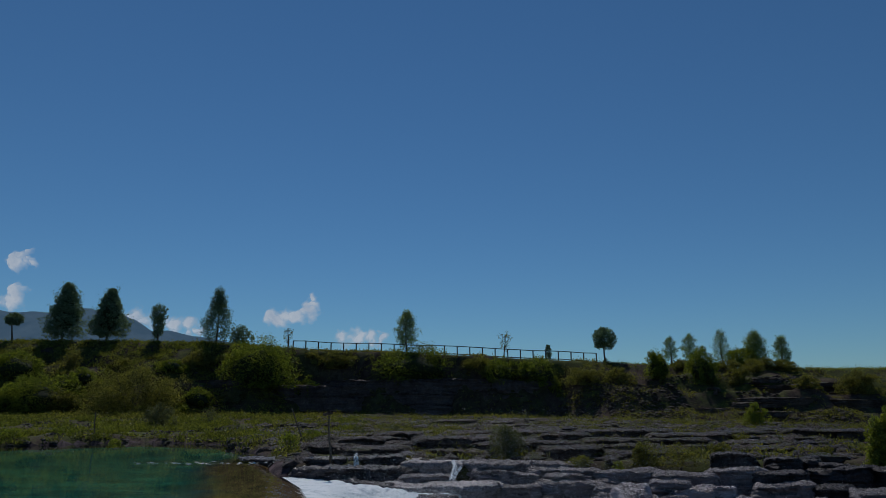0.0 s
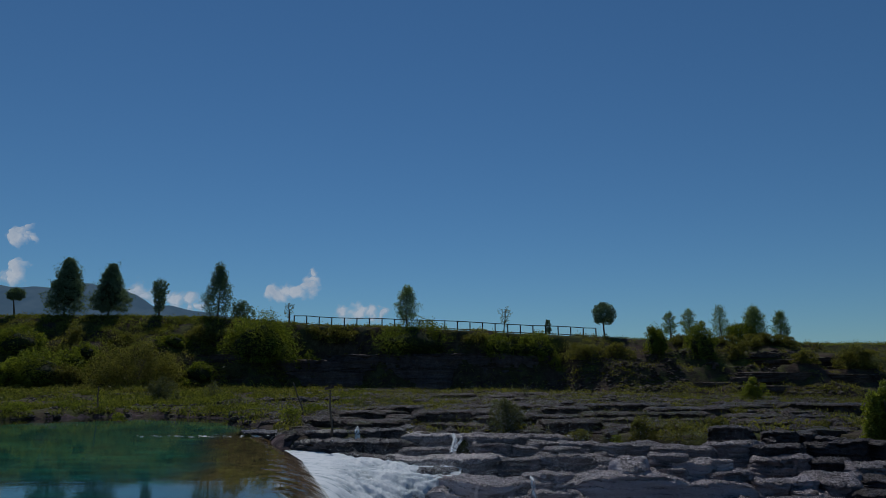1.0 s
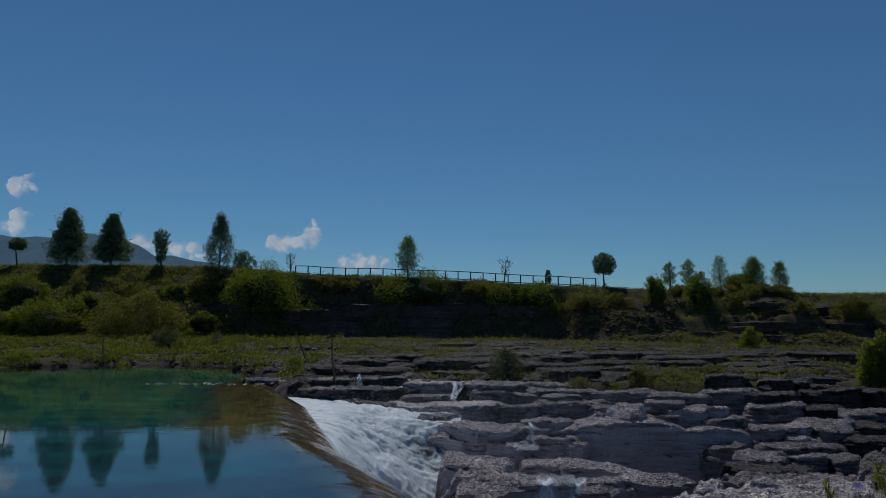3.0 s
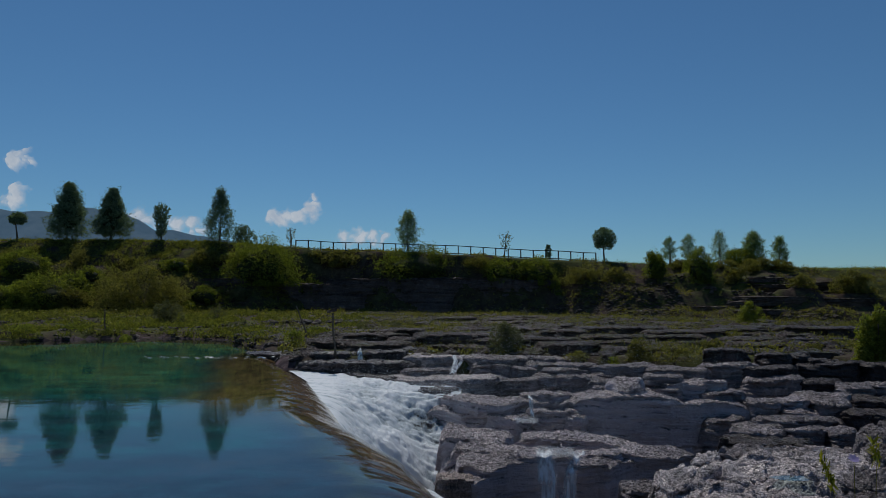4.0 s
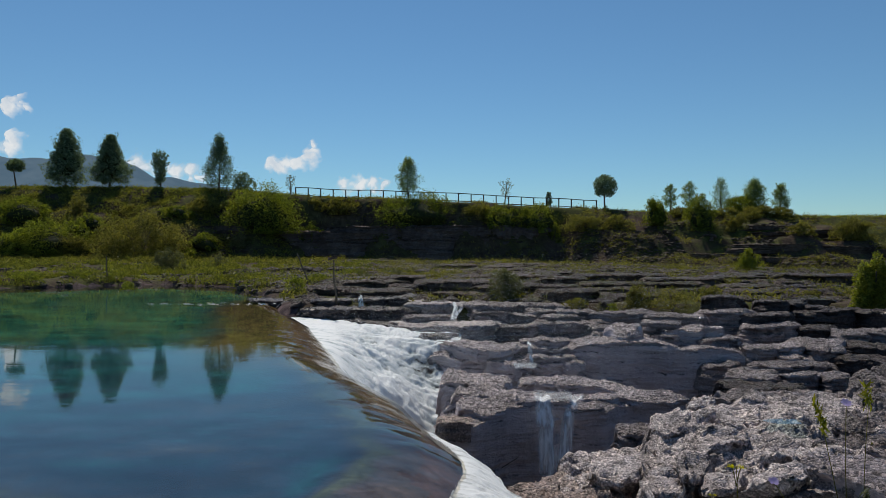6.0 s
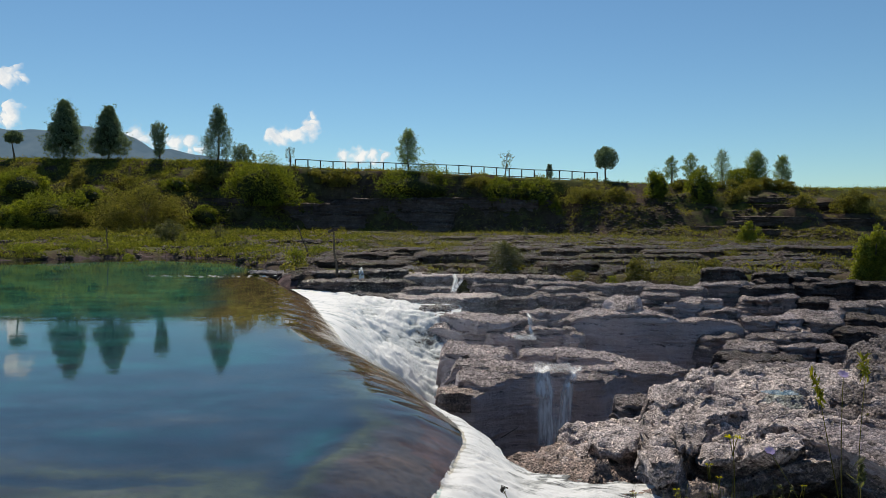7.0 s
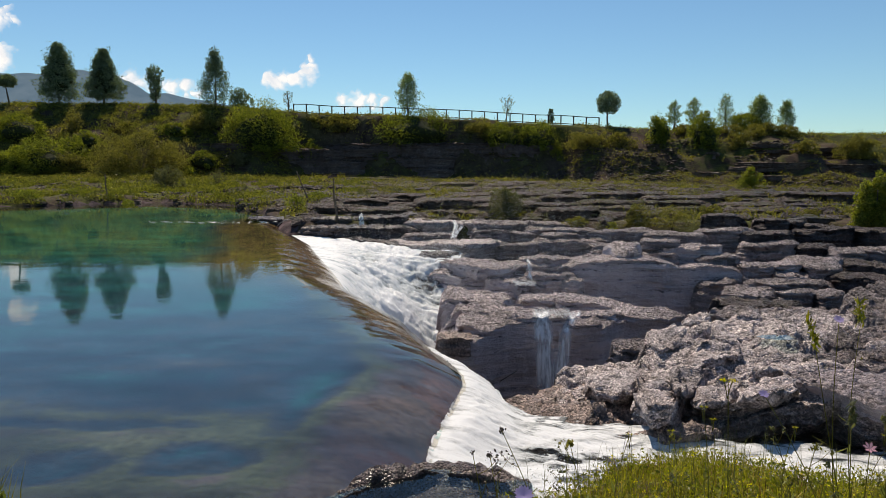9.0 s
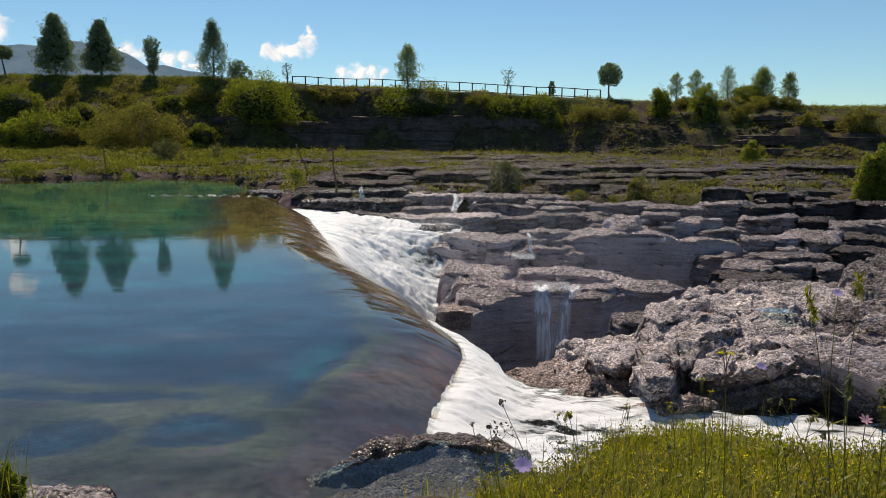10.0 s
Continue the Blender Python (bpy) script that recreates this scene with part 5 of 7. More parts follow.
rng_shelf = np.random.default_rng(77)
for i in range(170):
    y = 29.5 + 42 * rng_shelf.uniform() ** 1.5
    x = rng_shelf.uniform(-9, 17) + (y - 29) * rng_shelf.uniform(-0.15, 0.55)
    wide = rng_shelf.uniform(0.4, 1.7) * (0.6 + y / 60)
    if float(land(x, y)) > 0.1:
        ledge(x - wide, x + wide, y, rng_shelf.uniform(0.8, 1.8) * (0.5 + y / 60), float(land(x, y)) + rng_shelf.uniform(0.06, 0.34), 0.6, 2500 + 7 * i, ROCK_FAR, 0.2, under=0.25, thick=0.6, label="low weathered rock bed in the stony shelf")


puddle_rim = [(5.06 + 0.3 * math.cos(t) * (1 + 0.12 * math.sin(3 * t)), 10.35 + 0.16 * math.sin(t), -0.24) for t in np.linspace(0, 2 * math.pi, 20, endpoint=False)]
tagged(mesh_object("puddle", puddle_rim, [list(range(20))], WATER), "small rain puddle in a hollow of the slab", "puddle")
tagged(mesh_object("driftwood_stick", *tube(np.array([(1.32, 15.75, -2.61), (1.69, 15.7, -2.36)]), [0.012, 0.008], 6), BARK), "pale driftwood stick caught on the gorge wall", "stick")


# ---- plants ----
def crown_points(n, rng, shape, size=60):
    """Points in the clumps of a crown; shape(t) gives its half width at height t of 0 to 1."""
    k = max(16, n // size)
    t = rng.uniform(0, 1, k)
    a = rng.uniform(0, 2 * np.pi, k)
    r = shape(t) * rng.uniform(0.3, 1.05, k) ** 0.6
    core = np.stack([r * np.cos(a), r * np.sin(a), t], 1)
    pick = rng.integers(0, k, n)
    off = rng.normal(size=(n, 3))
    off = off / (np.linalg.norm(off, axis=1)[:, None] + 1e-6) * rng.uniform(0.35, 1.0, (n, 1)) ** 0.5 * rng.uniform(0.7, 1.4, k)[pick][:, None]
    return core[pick], off


def shade_mass(shape, wide, deep, low, high, seed, rows=18, cols=22):
    """A dark lump added inside a crown as its shade."""
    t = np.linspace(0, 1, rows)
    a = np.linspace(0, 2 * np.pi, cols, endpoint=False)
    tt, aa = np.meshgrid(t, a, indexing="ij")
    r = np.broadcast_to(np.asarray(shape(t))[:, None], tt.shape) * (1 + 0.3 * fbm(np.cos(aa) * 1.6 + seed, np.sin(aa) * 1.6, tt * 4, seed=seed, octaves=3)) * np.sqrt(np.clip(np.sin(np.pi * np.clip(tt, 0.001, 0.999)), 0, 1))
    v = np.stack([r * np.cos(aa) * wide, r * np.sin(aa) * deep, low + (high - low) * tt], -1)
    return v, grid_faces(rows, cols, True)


def round_top(t):
    return np.sqrt(np.clip(1 - (t * 1.05 - 0.35) ** 2 / 0.5, 0.02, 1))


def bush(x, y, wide, high, seed, material=None, leaf=0.16, count=1800, label="", base=None, group="bushes on the bank"):
    rng = np.random.default_rng(seed)
    z = float(land(x, y)) - 0.1 if base is None else base
    top = empty("bush", (x, y, z), label or "dense green bush with sunlit leaves", "bush", group)
    # several rounded lobes of uneven height, each with its own clumps
    pts = []
    lobes = 4 + int(rng.integers(0, 3))
    for i in range(lobes):
        core, off = crown_points(int(count * 1.6 / lobes), rng, round_top, 45)
        side = (i / (lobes - 1) - 0.5) * 0.95 + rng.normal() * 0.08
        tall = (1.0 - 0.4 * abs(side) ** 1.5) * rng.uniform(0.8, 1.04) if i != lobes // 2 else 1.0
        broad = rng.uniform(0.42, 0.62)
        pts.append(core * [wide * broad, wide * broad, high * 0.95 * tall] + off * [wide * 0.17, wide * 0.16, high * 0.13] + [side * wide, rng.normal() * 0.22 * wide, 0])
    pts = np.concatenate(pts)
    pts[:, 2] = np.abs(pts[:, 2])
    v, f = leaves(pts, leaf, rng)
    mesh_object("foliage", v, f, material or LEAF_BUSH, top, soft=False)
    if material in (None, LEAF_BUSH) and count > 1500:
        mesh_object("crown_shade", *shade_mass(round_top, wide * 0.66, wide * 0.45, 0.0, high * 0.72, seed), CROWN_SHADE, top)
    for i in range(4):
        a = rng.uniform(0, 6.28)
        tip = np.array([math.cos(a) * wide * 0.5, math.sin(a) * wide * 0.4, high * rng.uniform(0.6, 0.85)])
        s = np.linspace(0, 1, 5)[:, None]
        mesh_object("stem", *tube(tip * s * [1, 1, 1] + [[0, 0, -0.2]] * (1 - s) + np.sin(s * 3) * 0.1 * min(1, high / 2), np.linspace(0.05, 0.015, 5) * max(0.06, min(1, high / 2)), 5), BARK, top)
    return top


def tree(x, y, high, clear, wide, shape, seed, material=None, leaf=0.2, count=2600, label="", trunk=0.11, base=None, inside=0.0):
    rng = np.random.default_rng(seed)
    z = float(land(x, y)) - 0.1 if base is None else base
    top = empty("tree", (x, y, z), label, "tree", "young trees on the crest")
    s = np.linspace(0, 1, 9)
    bend = np.stack([0.12 * np.sin(s * 4 + seed), 0.1 * np.cos(s * 3 + seed) - 0.1, s * high * 0.93], 1)
    mesh_object("trunk", *tube(bend, trunk * (1.05 - s) ** 0.8 + 0.01, 8), BARK, top)
    if material is LEAF_BIRCH:
        count = int(count * 0.7)
    core, off = crown_points(count, rng, shape, 90 if inside else 26)
    off = off * (1.5 if material is LEAF_BIRCH else 1.0 if inside else 1.25)
    span = high - clear
    pts = core * [wide * 0.9, wide * 0.9, span * 0.94] + [0, 0, clear] + off * [wide * 0.17, wide * 0.17, span * (0.07 if inside else 0.1)]
    # sprigs that stand out of the crown and break its outline
    k, per = (150 if count > 1200 else 36), 9
    st, sa = rng.uniform(0.0, 0.98, k), rng.uniform(0, 2 * np.pi, k)
    far = np.asarray(shape(st)) * wide * rng.uniform(0.7, 0.95, k)
    reach = wide * rng.uniform(0.12, 0.42, k)[:, None] * (np.arange(per) / per)[None]
    sprig = np.stack([np.cos(sa)[:, None] * (far[:, None] + 0.75 * reach), np.sin(sa)[:, None] * (far[:, None] + 0.75 * reach), clear + span * 0.96 * st[:, None] + rng.uniform(0.0, 1.0, k)[:, None] * reach], -1)
    pts = np.concatenate([pts, (sprig + rng.normal(size=sprig.shape) * 0.03 * wide).reshape(-1, 3)])
    for i in range(12):
        t = (i + 0.5) / 12
        a = i * 2.4 + seed
        r = float(shape(np.array([t]))[0]) * wide * 0.85
        root = np.array([0, 0, clear + span * t * 0.85 - 0.15])
        tip = np.array([math.cos(a) * r, math.sin(a) * r, clear + span * min(0.97, t + 0.08)])
        q = np.linspace(0, 1, 4)[:, None]
        mesh_object("limb", *tube(root * (1 - q) + tip * q + np.sin(q * 3.1) * [0, 0, -0.1], np.linspace(0.04, 0.012, 4), 5), BARK, top)
    v, f = leaves(pts, leaf, rng, 1.6, 0.9)
    mesh_object("crown", v, f, material or LEAF_TREE, top, soft=False)
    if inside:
        mesh_object("crown_shade", *shade_mass(shape, wide * inside, wide * inside, clear + 0.1 * span, clear + 0.9 * span, seed), CROWN_SHADE, top)
    return top


def ball(t):
    return np.sqrt(np.clip(1 - (2 * t - 1) ** 2, 0.02, 1))


def loose(t):
    return np.clip(0.9 * (1.05 - t) ** 0.55 * np.minimum(1, 0.55 + 1.5 * t), 0.08, 1)


def droop(t):
    return np.clip(np.minimum(1.0, (t + 0.1) * 4.5) * (1.0 - np.clip(t, 0, 1)) ** 0.8 * (0.95 + 0.08 * np.sin(t * 27)), 0.03, 1)


def airy(t):
    return np.clip((1.02 - t) ** 0.5 * np.minimum(1, 0.5 + 1.4 * t) * (0.8 + 0.25 * np.sin(t * 19)), 0.1, 1)


def vase(t):
    return np.clip((0.3 + 0.75 * t) * (1.04 - t ** 5) ** 0.5 * (0.85 + 0.15 * np.sin(t * 23)), 0.1, 1)


def oval(t):
    return np.sqrt(np.clip(1 - (1.7 * t - 0.72) ** 2 / 0.98, 0.02, 1))


bush(-47.2, 78.2, 2.85, 3.44, 300, LEAF_BUSH, 0.106, 5400, "dense green bush with sunlit leaves on the bank", 4.93)
bush(-41.8, 73.8, 3.58, 3.75, 301, LEAF_BUSH, 0.099, 7800, "dense green bush with sunlit leaves on the bank", 1.70)
bush(-44.7, 72.6, 2.64, 2.79, 302, LEAF_BUSH, 0.099, 4800, "dense green bush with sunlit leaves on the bank", 1.48)
bush(-39.2, 74.0, 2.15, 2.43, 303, LEAF_OLIVE, 0.092, 3600, "olive-green scrub bush on the stony bank", 1.47)
bush(-42.6, 81.3, 1.18, 2.62, 304, LEAF_OLIVE, 0.099, 1800, "olive-green scrub bush on the stony bank", 5.99)
bush(-31.5, 72.0, 3.96, 5.00, 305, LEAF_OLIVE, 0.092, 10800, "broad olive-brown bush at the foot of the bank", 1.22)
bush(-29.9, 76.1, 2.09, 2.79, 306, LEAF_OLIVE, 0.092, 3600, "olive-green scrub bush on the stony bank", 2.17)
bush(-37.2, 82.8, 2.01, 1.70, 307, LEAF_OLIVE, 0.099, 2400, "olive-green scrub bush on the stony bank", 6.06)
bush(-21.3, 82.5, 4.27, 6.23, 308, LEAF_BUSH, 0.112, 12600, "big rounded green bush on the crest", 4.11)
bush(-25.2, 84.4, 2.05, 2.26, 309, LEAF_OLIVE, 0.106, 2400, "olive-green scrub bush on the stony bank", 6.46)
bush(-28.6, 83.6, 2.03, 2.04, 310, LEAF_OLIVE, 0.106, 2400, "olive-green scrub bush on the stony bank", 6.74)
bush(-16.0, 84.2, 2.18, 3.14, 311, LEAF_BUSH, 0.099, 4500, "dense green bush with sunlit leaves on the bank", 2.43)
bush(-12.3, 87.1, 2.53, 2.53, 312, LEAF_OLIVE, 0.106, 3900, "olive-green scrub bush on the stony bank", 6.53)
bush(-3.3, 86.4, 5.31, 5.06, 313, LEAF_BUSH, 0.112, 13800, "big rounded green bush on the crest", 4.54)
bush(-15.3, 86.8, 2.10, 1.78, 314, LEAF_OLIVE, 0.106, 2700, "olive-green scrub bush on the stony bank", 6.92)
bush(4.1, 85.8, 2.36, 2.43, 315, LEAF_OLIVE, 0.106, 3600, "olive-green scrub bush on the stony bank", 5.53)
bush(7.2, 85.7, 2.77, 3.37, 316, LEAF_BUSH, 0.106, 5400, "dense green bush with sunlit leaves on the bank", 4.59)
bush(11.4, 85.7, 2.91, 3.63, 317, LEAF_BUSH, 0.106, 6000, "dense green bush with sunlit leaves on the bank", 4.32)
bush(13.4, 84.2, 0.95, 2.41, 318, LEAF_BRIGHT, 0.092, 1500, "pale green young bush on the bank", 3.16)
bush(16.9, 83.6, 2.70, 2.38, 319, LEAF_OLIVE, 0.099, 3900, "olive-green scrub bush on the stony bank", 4.46)
bush(20.7, 82.9, 2.01, 2.04, 320, LEAF_OLIVE, 0.099, 2700, "olive-green scrub bush on the stony bank", 4.44)
bush(25.4, 83.4, 1.82, 3.53, 321, LEAF_BUSH, 0.099, 4500, "dense green bush with sunlit leaves on the bank", 5.04)
bush(30.6, 83.0, 2.21, 4.42, 322, LEAF_BUSH, 0.099, 6000, "dense green bush with sunlit leaves on the bank", 4.45)
bush(34.7, 83.2, 1.48, 2.37, 323, LEAF_OLIVE, 0.099, 2100, "olive-green scrub bush on the stony bank", 4.45)
bush(26.6, 60.9, 1.13, 2.22, 324, LEAF_BRIGHT, 0.059, 5400, "bright yellow-green bush on the stony shelf", 0.24)
bush(17.1, 27.8, 0.81, 2.10, 325, LEAF_BRIGHT, 0.059, 7800, "tall yellow-green bush on the stony shelf", -0.08)
bush(16.8, 27.7, 0.67, 0.81, 326, LEAF_BRIGHT, 0.046, 3600, "low yellow-green bush among rocks", -0.07)
bush(2.7, 30.3, 0.78, 1.51, 327, LEAF_GREY, 0.046, 4500, "thin grey-green shrub on the ledge", 0.01)
bush(-21.9, 55.6, 1.08, 1.95, 328, LEAF_GREY, 0.059, 3600, "grey-green willow shrub by the water", 0.50)
bush(7.8, 28.1, 0.63, 0.89, 329, LEAF_OLIVE, 0.04, 2700, "low green shrub on the ledge", -0.05)
bush(9.2, 28.1, 0.91, 0.96, 330, LEAF_OLIVE, 0.04, 1500, "low green shrub on the ledge", -0.06)
bush(12.1, 31.8, 0.67, 0.61, 331, LEAF_OLIVE, 0.04, 2100, "low green shrub on the ledge", 0.03)
bush(45.9, 78.6, 2.42, 2.81, 332, LEAF_OLIVE, 0.106, 4500, "olive-green scrub bush on the stony bank", 3.28)
bush(40.0, 78.1, 1.89, 1.44, 333, LEAF_OLIVE, 0.099, 2100, "olive-green scrub bush on the stony bank", 3.89)
bush(-26.7, 93.4, 1.66, 3.17, 334, LEAF_TREE, 0.112, 3000, "dark green bush behind the crest", 9.53)
bush(-20.0, 44.4, 0.79, 1.06, 336, LEAF_BUSH, 0.033, 2700, "low green bush on the end of the weir", -0.73)
bush(-5.1, 44.2, 0.64, 0.81, 337, LEAF_GREY, 0.04, 900, "small grey-green shrub in the rock shelf", 0.28)
bush(-3.2, 47.9, 0.54, 0.87, 338, LEAF_GREY, 0.04, 780, "small grey-green shrub in the rock shelf", 0.27)
bush(-7.4, 41.3, 0.73, 0.63, 339, LEAF_BUSH, 0.04, 900, "small green shrub in the rock shelf", 0.34)
bush(0.4, 32.1, 0.62, 0.67, 340, LEAF_BRIGHT, 0.03, 1050, "small yellow-green shrub in the rock shelf", 0.03)
bush(2.1, 32.8, 0.69, 0.63, 341, LEAF_BRIGHT, 0.03, 1050, "small yellow-green shrub in the rock shelf", 0.04)
bush(-7.0, 33.0, 0.59, 1.00, 342, LEAF_BUSH, 0.033, 1350, "small green shrub in the rock shelf", 0.08)
bush(-0.9, 60.6, 0.59, 1.16, 343, LEAF_GREY, 0.04, 360, "small dry grey shrub in the rock shelf", 0.54)
bush(7.5, 64.5, 0.63, 1.43, 344, LEAF_GREY, 0.04, 150, "small dry grey shrub in the rock shelf", 0.43)
bush(15.9, 39.2, 0.82, 0.60, 345, LEAF_OLIVE, 0.04, 1050, "small olive shrub in the rock shelf", 0.13)
bush(10.1, 47.2, 0.76, 0.66, 346, LEAF_OLIVE, 0.046, 750, "small olive shrub in the rock shelf", 0.31)
bush(16.4, 31.0, 0.50, 0.55, 347, LEAF_OLIVE, 0.033, 780, "small olive shrub in the rock shelf", 0.01)
bush(27.9, 48.7, 0.94, 0.88, 348, LEAF_OLIVE, 0.04, 900, "small olive shrub in the rock shelf", 0.17)
bush(5.3, 27.9, 0.50, 0.44, 349, LEAF_OLIVE, 0.033, 750, "small olive shrub in the rock shelf", -0.04)
bush(6.6, 27.3, 0.26, 0.34, 350, LEAF_BRIGHT, 0.026, 480, "small yellow-green shrub in the rock shelf", -0.12)
bush(15.7, 26.3, 0.21, 0.44, 351, LEAF_BRIGHT, 0.023, 480, "small yellow-green shrub in the rock shelf", -0.90)
bush(-23.4, 44.6, 1.08, 0.70, 352, LEAF_BUSH, 0.046, 1050, "small green shrub in the rock shelf", 0.34)
bush(-13.5, 46.4, 1.05, 0.77, 353, LEAF_GREY, 0.046, 900, "small grey-green shrub in the rock shelf", 0.34)
bush(-25.7, 43.0, 1.04, 0.72, 354, LEAF_BUSH, 0.046, 1050, "small green shrub in the rock shelf", 0.27)
bush(-18.7, 58.0, 0.84, 1.57, 355, LEAF_GREY, 0.053, 900, "small dry grey shrub in the rock shelf", 0.61)
bush(5.5, 9.0, 0.12, 1.02, 356, LEAF_OLIVE, 0.02, 480, "small olive shrub in the rock shelf", -1.21)
bush(38.7, 86.4, 2.37, 1.71, 357, LEAF_OLIVE, 0.099, 3600, "olive-green scrub bush on the stony bank", 6.09)
bush(41.6, 86.0, 1.67, 1.44, 358, LEAF_OLIVE, 0.099, 2400, "olive-green scrub bush on the stony bank", 6.07)
bush(34.6, 86.4, 2.09, 1.44, 359, LEAF_OLIVE, 0.099, 3000, "olive-green scrub bush on the stony bank", 6.09)
bush(29.5, 86.5, 1.68, 1.58, 360, LEAF_OLIVE, 0.099, 2400, "olive-green scrub bush on the stony bank", 6.23)
rng_slope = np.random.default_rng(365)
for i in range(16):
    x, y = rng_slope.uniform(-56, -23), rng_slope.uniform(73, 84)
    size = rng_slope.uniform(0.9, 2.1)
    bush(x, y, size, size * rng_slope.uniform(0.9, 1.4), 370 + i, (LEAF_BUSH, LEAF_OLIVE, LEAF_BUSH, LEAF_GREY)[i % 4], 0.1, int(1300 * size), "rounded green scrub bush on the steep bank" if i % 4 in (0, 2) else "dry olive scrub bush on the steep bank")
tree(-47.7, 88.6, 7.78, 0.94, 3.37, droop, 500, LEAF_TREE, 0.112, 19800, "tall dense conical lime tree with dark green leaves", 0.11, 9.86, 0.6)
tree(-42.1, 88.6, 7.04, 0.93, 3.05, droop, 501, LEAF_TREE, 0.112, 19800, "dense conical lime tree with dark green leaves", 0.11, 9.80, 0.64)
tree(-28.4, 88.6, 7.06, 0.88, 2.49, droop, 502, LEAF_TREE, 0.104, 9000, "slender conical birch with airy grey-green crown", 0.11, 9.66)
tree(-35.9, 88.6, 4.95, 0.9, 1.3, vase, 503, LEAF_TREE, 0.112, 2600, "narrow young tree with an uneven top-heavy crown", 0.11, 9.78)
tree(-54.2, 88.6, 3.72, 2.37, 1.04, oval, 504, LEAF_TREE, 0.112, 2880, "young tree with a thin trunk and small round crown", 0.11, 9.92)
tree(-4.5, 89.5, 5.48, 1.38, 1.94, airy, 505, LEAF_BIRCH, 0.104, 5760, "birch with a loose drooping crown behind a bush", 0.11, 8.41)
tree(20.7, 89.5, 4.53, 1.99, 1.46, oval, 506, LEAF_TREE, 0.112, 4480, "young tree with a thin trunk and rounded crown", 0.11, 7.25)
tree(8.0, 89.5, 3.5, 1.2, 1.25, vase, 507, LEAF_OLIVE, 0.075, 260, "sparse pale green sapling behind the fence", 0.07, 7.81)
tree(13.5, 89.5, 2.1, 0.4, 0.6, loose, 508, LEAF_TREE, 0.1, 700, "small sapling behind the fence", 0.05, 7.57)
tree(29.0, 89.5, 3.82, 1.06, 1.22, airy, 509, LEAF_BIRCH, 0.08, 2400, "thin birch with an airy crown rising from scrub", 0.11, 6.79)
tree(31.5, 89.5, 4.33, 1.37, 1.38, airy, 510, LEAF_BIRCH, 0.08, 3040, "thin birch with an airy crown rising from scrub", 0.11, 6.63)
tree(35.5, 89.5, 5.05, 1.33, 1.54, airy, 511, LEAF_BIRCH, 0.08, 2720, "thin birch with an airy crown rising from scrub", 0.11, 6.39)
tree(39.8, 89.5, 4.86, 0.44, 2.19, airy, 512, LEAF_BIRCH, 0.104, 9600, "bushy young birch with sunlit crown", 0.11, 6.31)
tree(43.2, 89.5, 4.25, 0.52, 1.54, airy, 513, LEAF_BIRCH, 0.088, 5120, "bushy young birch with sunlit crown", 0.11, 6.37)
tree(38.2, 90.0, 2.83, 0.61, 2.12, ball, 514, LEAF_BUSH, 0.104, 6400, "low leafy tree among birches", 0.11, 6.31)
tree(-19.6, 89.5, 2.86, 0.9, 0.9, vase, 515, LEAF_OLIVE, 0.07, 160, "thin sapling at the end of the fence", 0.11, 8.99)


# ---- fence along the crest ----
def fence(points, name_label):
    top = empty("fence", (points[0][0], points[0][1], 0), name_label, "fence")
    pts = np.array(points) - [points[0][0], points[0][1], 0]

    def bar(name, a, b, t, h):
        a, b = np.array(a), np.array(b)
        d = (b - a) / np.linalg.norm(b - a)
        side = np.cross(d, [0, 0, 1]) if abs(d[2]) < 0.9 else np.array([1.0, 0, 0])
        side = side / np.linalg.norm(side)
        up = np.cross(side, d)
        v = [p + side * sx * t / 2 + up * sz * h / 2 for p in (a, b) for sx, sz in ((-1, -1), (1, -1), (1, 1), (-1, 1))]
        mesh_object(name, v, [[0, 1, 2, 3][::-1], [4, 5, 6, 7], [0, 1, 5, 4], [1, 2, 6, 5], [2, 3, 7, 6], [3, 0, 4, 7]], WOOD, top, soft=False)

    for p in pts:
        bar("post", p - [0, 0, 0.3], p + [0, 0, 1.12], 0.13, 0.13)
    for p, q in zip(pts[:-1], pts[1:]):
        bar("top_rail", p + [0, 0, 1.1], q + [0, 0, 1.1], 0.1, 0.09)
        bar("bottom_rail", p + [0, 0, 0.12], q + [0, 0, 0.12], 0.08, 0.09)
    return top


fence([(x, 88.6, float(land(x, 88.6)) + 0.1) for x in np.linspace(-18.7, 19.4, 25)], "dark wooden post-and-rail fence along the crest")


# ---- distance ----
def glow_material(name, dark, light, scale):
    m, tree, out = blank(name)
    at = place_of(tree).outputs["Position"]
    f = noisy(tree, at, scale, 8, 0.6)
    e = tree.nodes.new("ShaderNodeEmission")
    tree.links.new(ramp(tree, f, [(0.35, dark), (0.65, light)]), e.inputs[0])
    tree.links.new(e.outputs[0], out.inputs[0])
    return m


# haze and daylight on the range are put into its glow colours
MOUNTAIN = glow_material("distant_mountain", (0.09, 0.16, 0.24), (0.125, 0.2, 0.28), 0.012)


def mountain(name, y, pairs, seed, deep):
    x = np.linspace(pairs[0][0], pairs[-1][0], 220)
    t = np.linspace(0, 1, 12)
    xx, tt = np.meshgrid(x, t, indexing="ij")
    top = along(xx, pairs) + 12 * fbm(xx * 0.006, 1.0, seed=seed, octaves=5)
    zz = -20 + (top + 20) * np.sin(tt * np.pi) ** 0.8
    yy = y + (tt - 0.5) * deep + 40 * fbm(xx * 0.004, tt * 3, seed=seed + 1)
    ob = mesh_object(name, np.stack([xx, yy, zz], -1), grid_faces(*xx.shape), MOUNTAIN)
    return tagged(ob, "hazy blue mountain range on the horizon", "mountain", kind="structure")


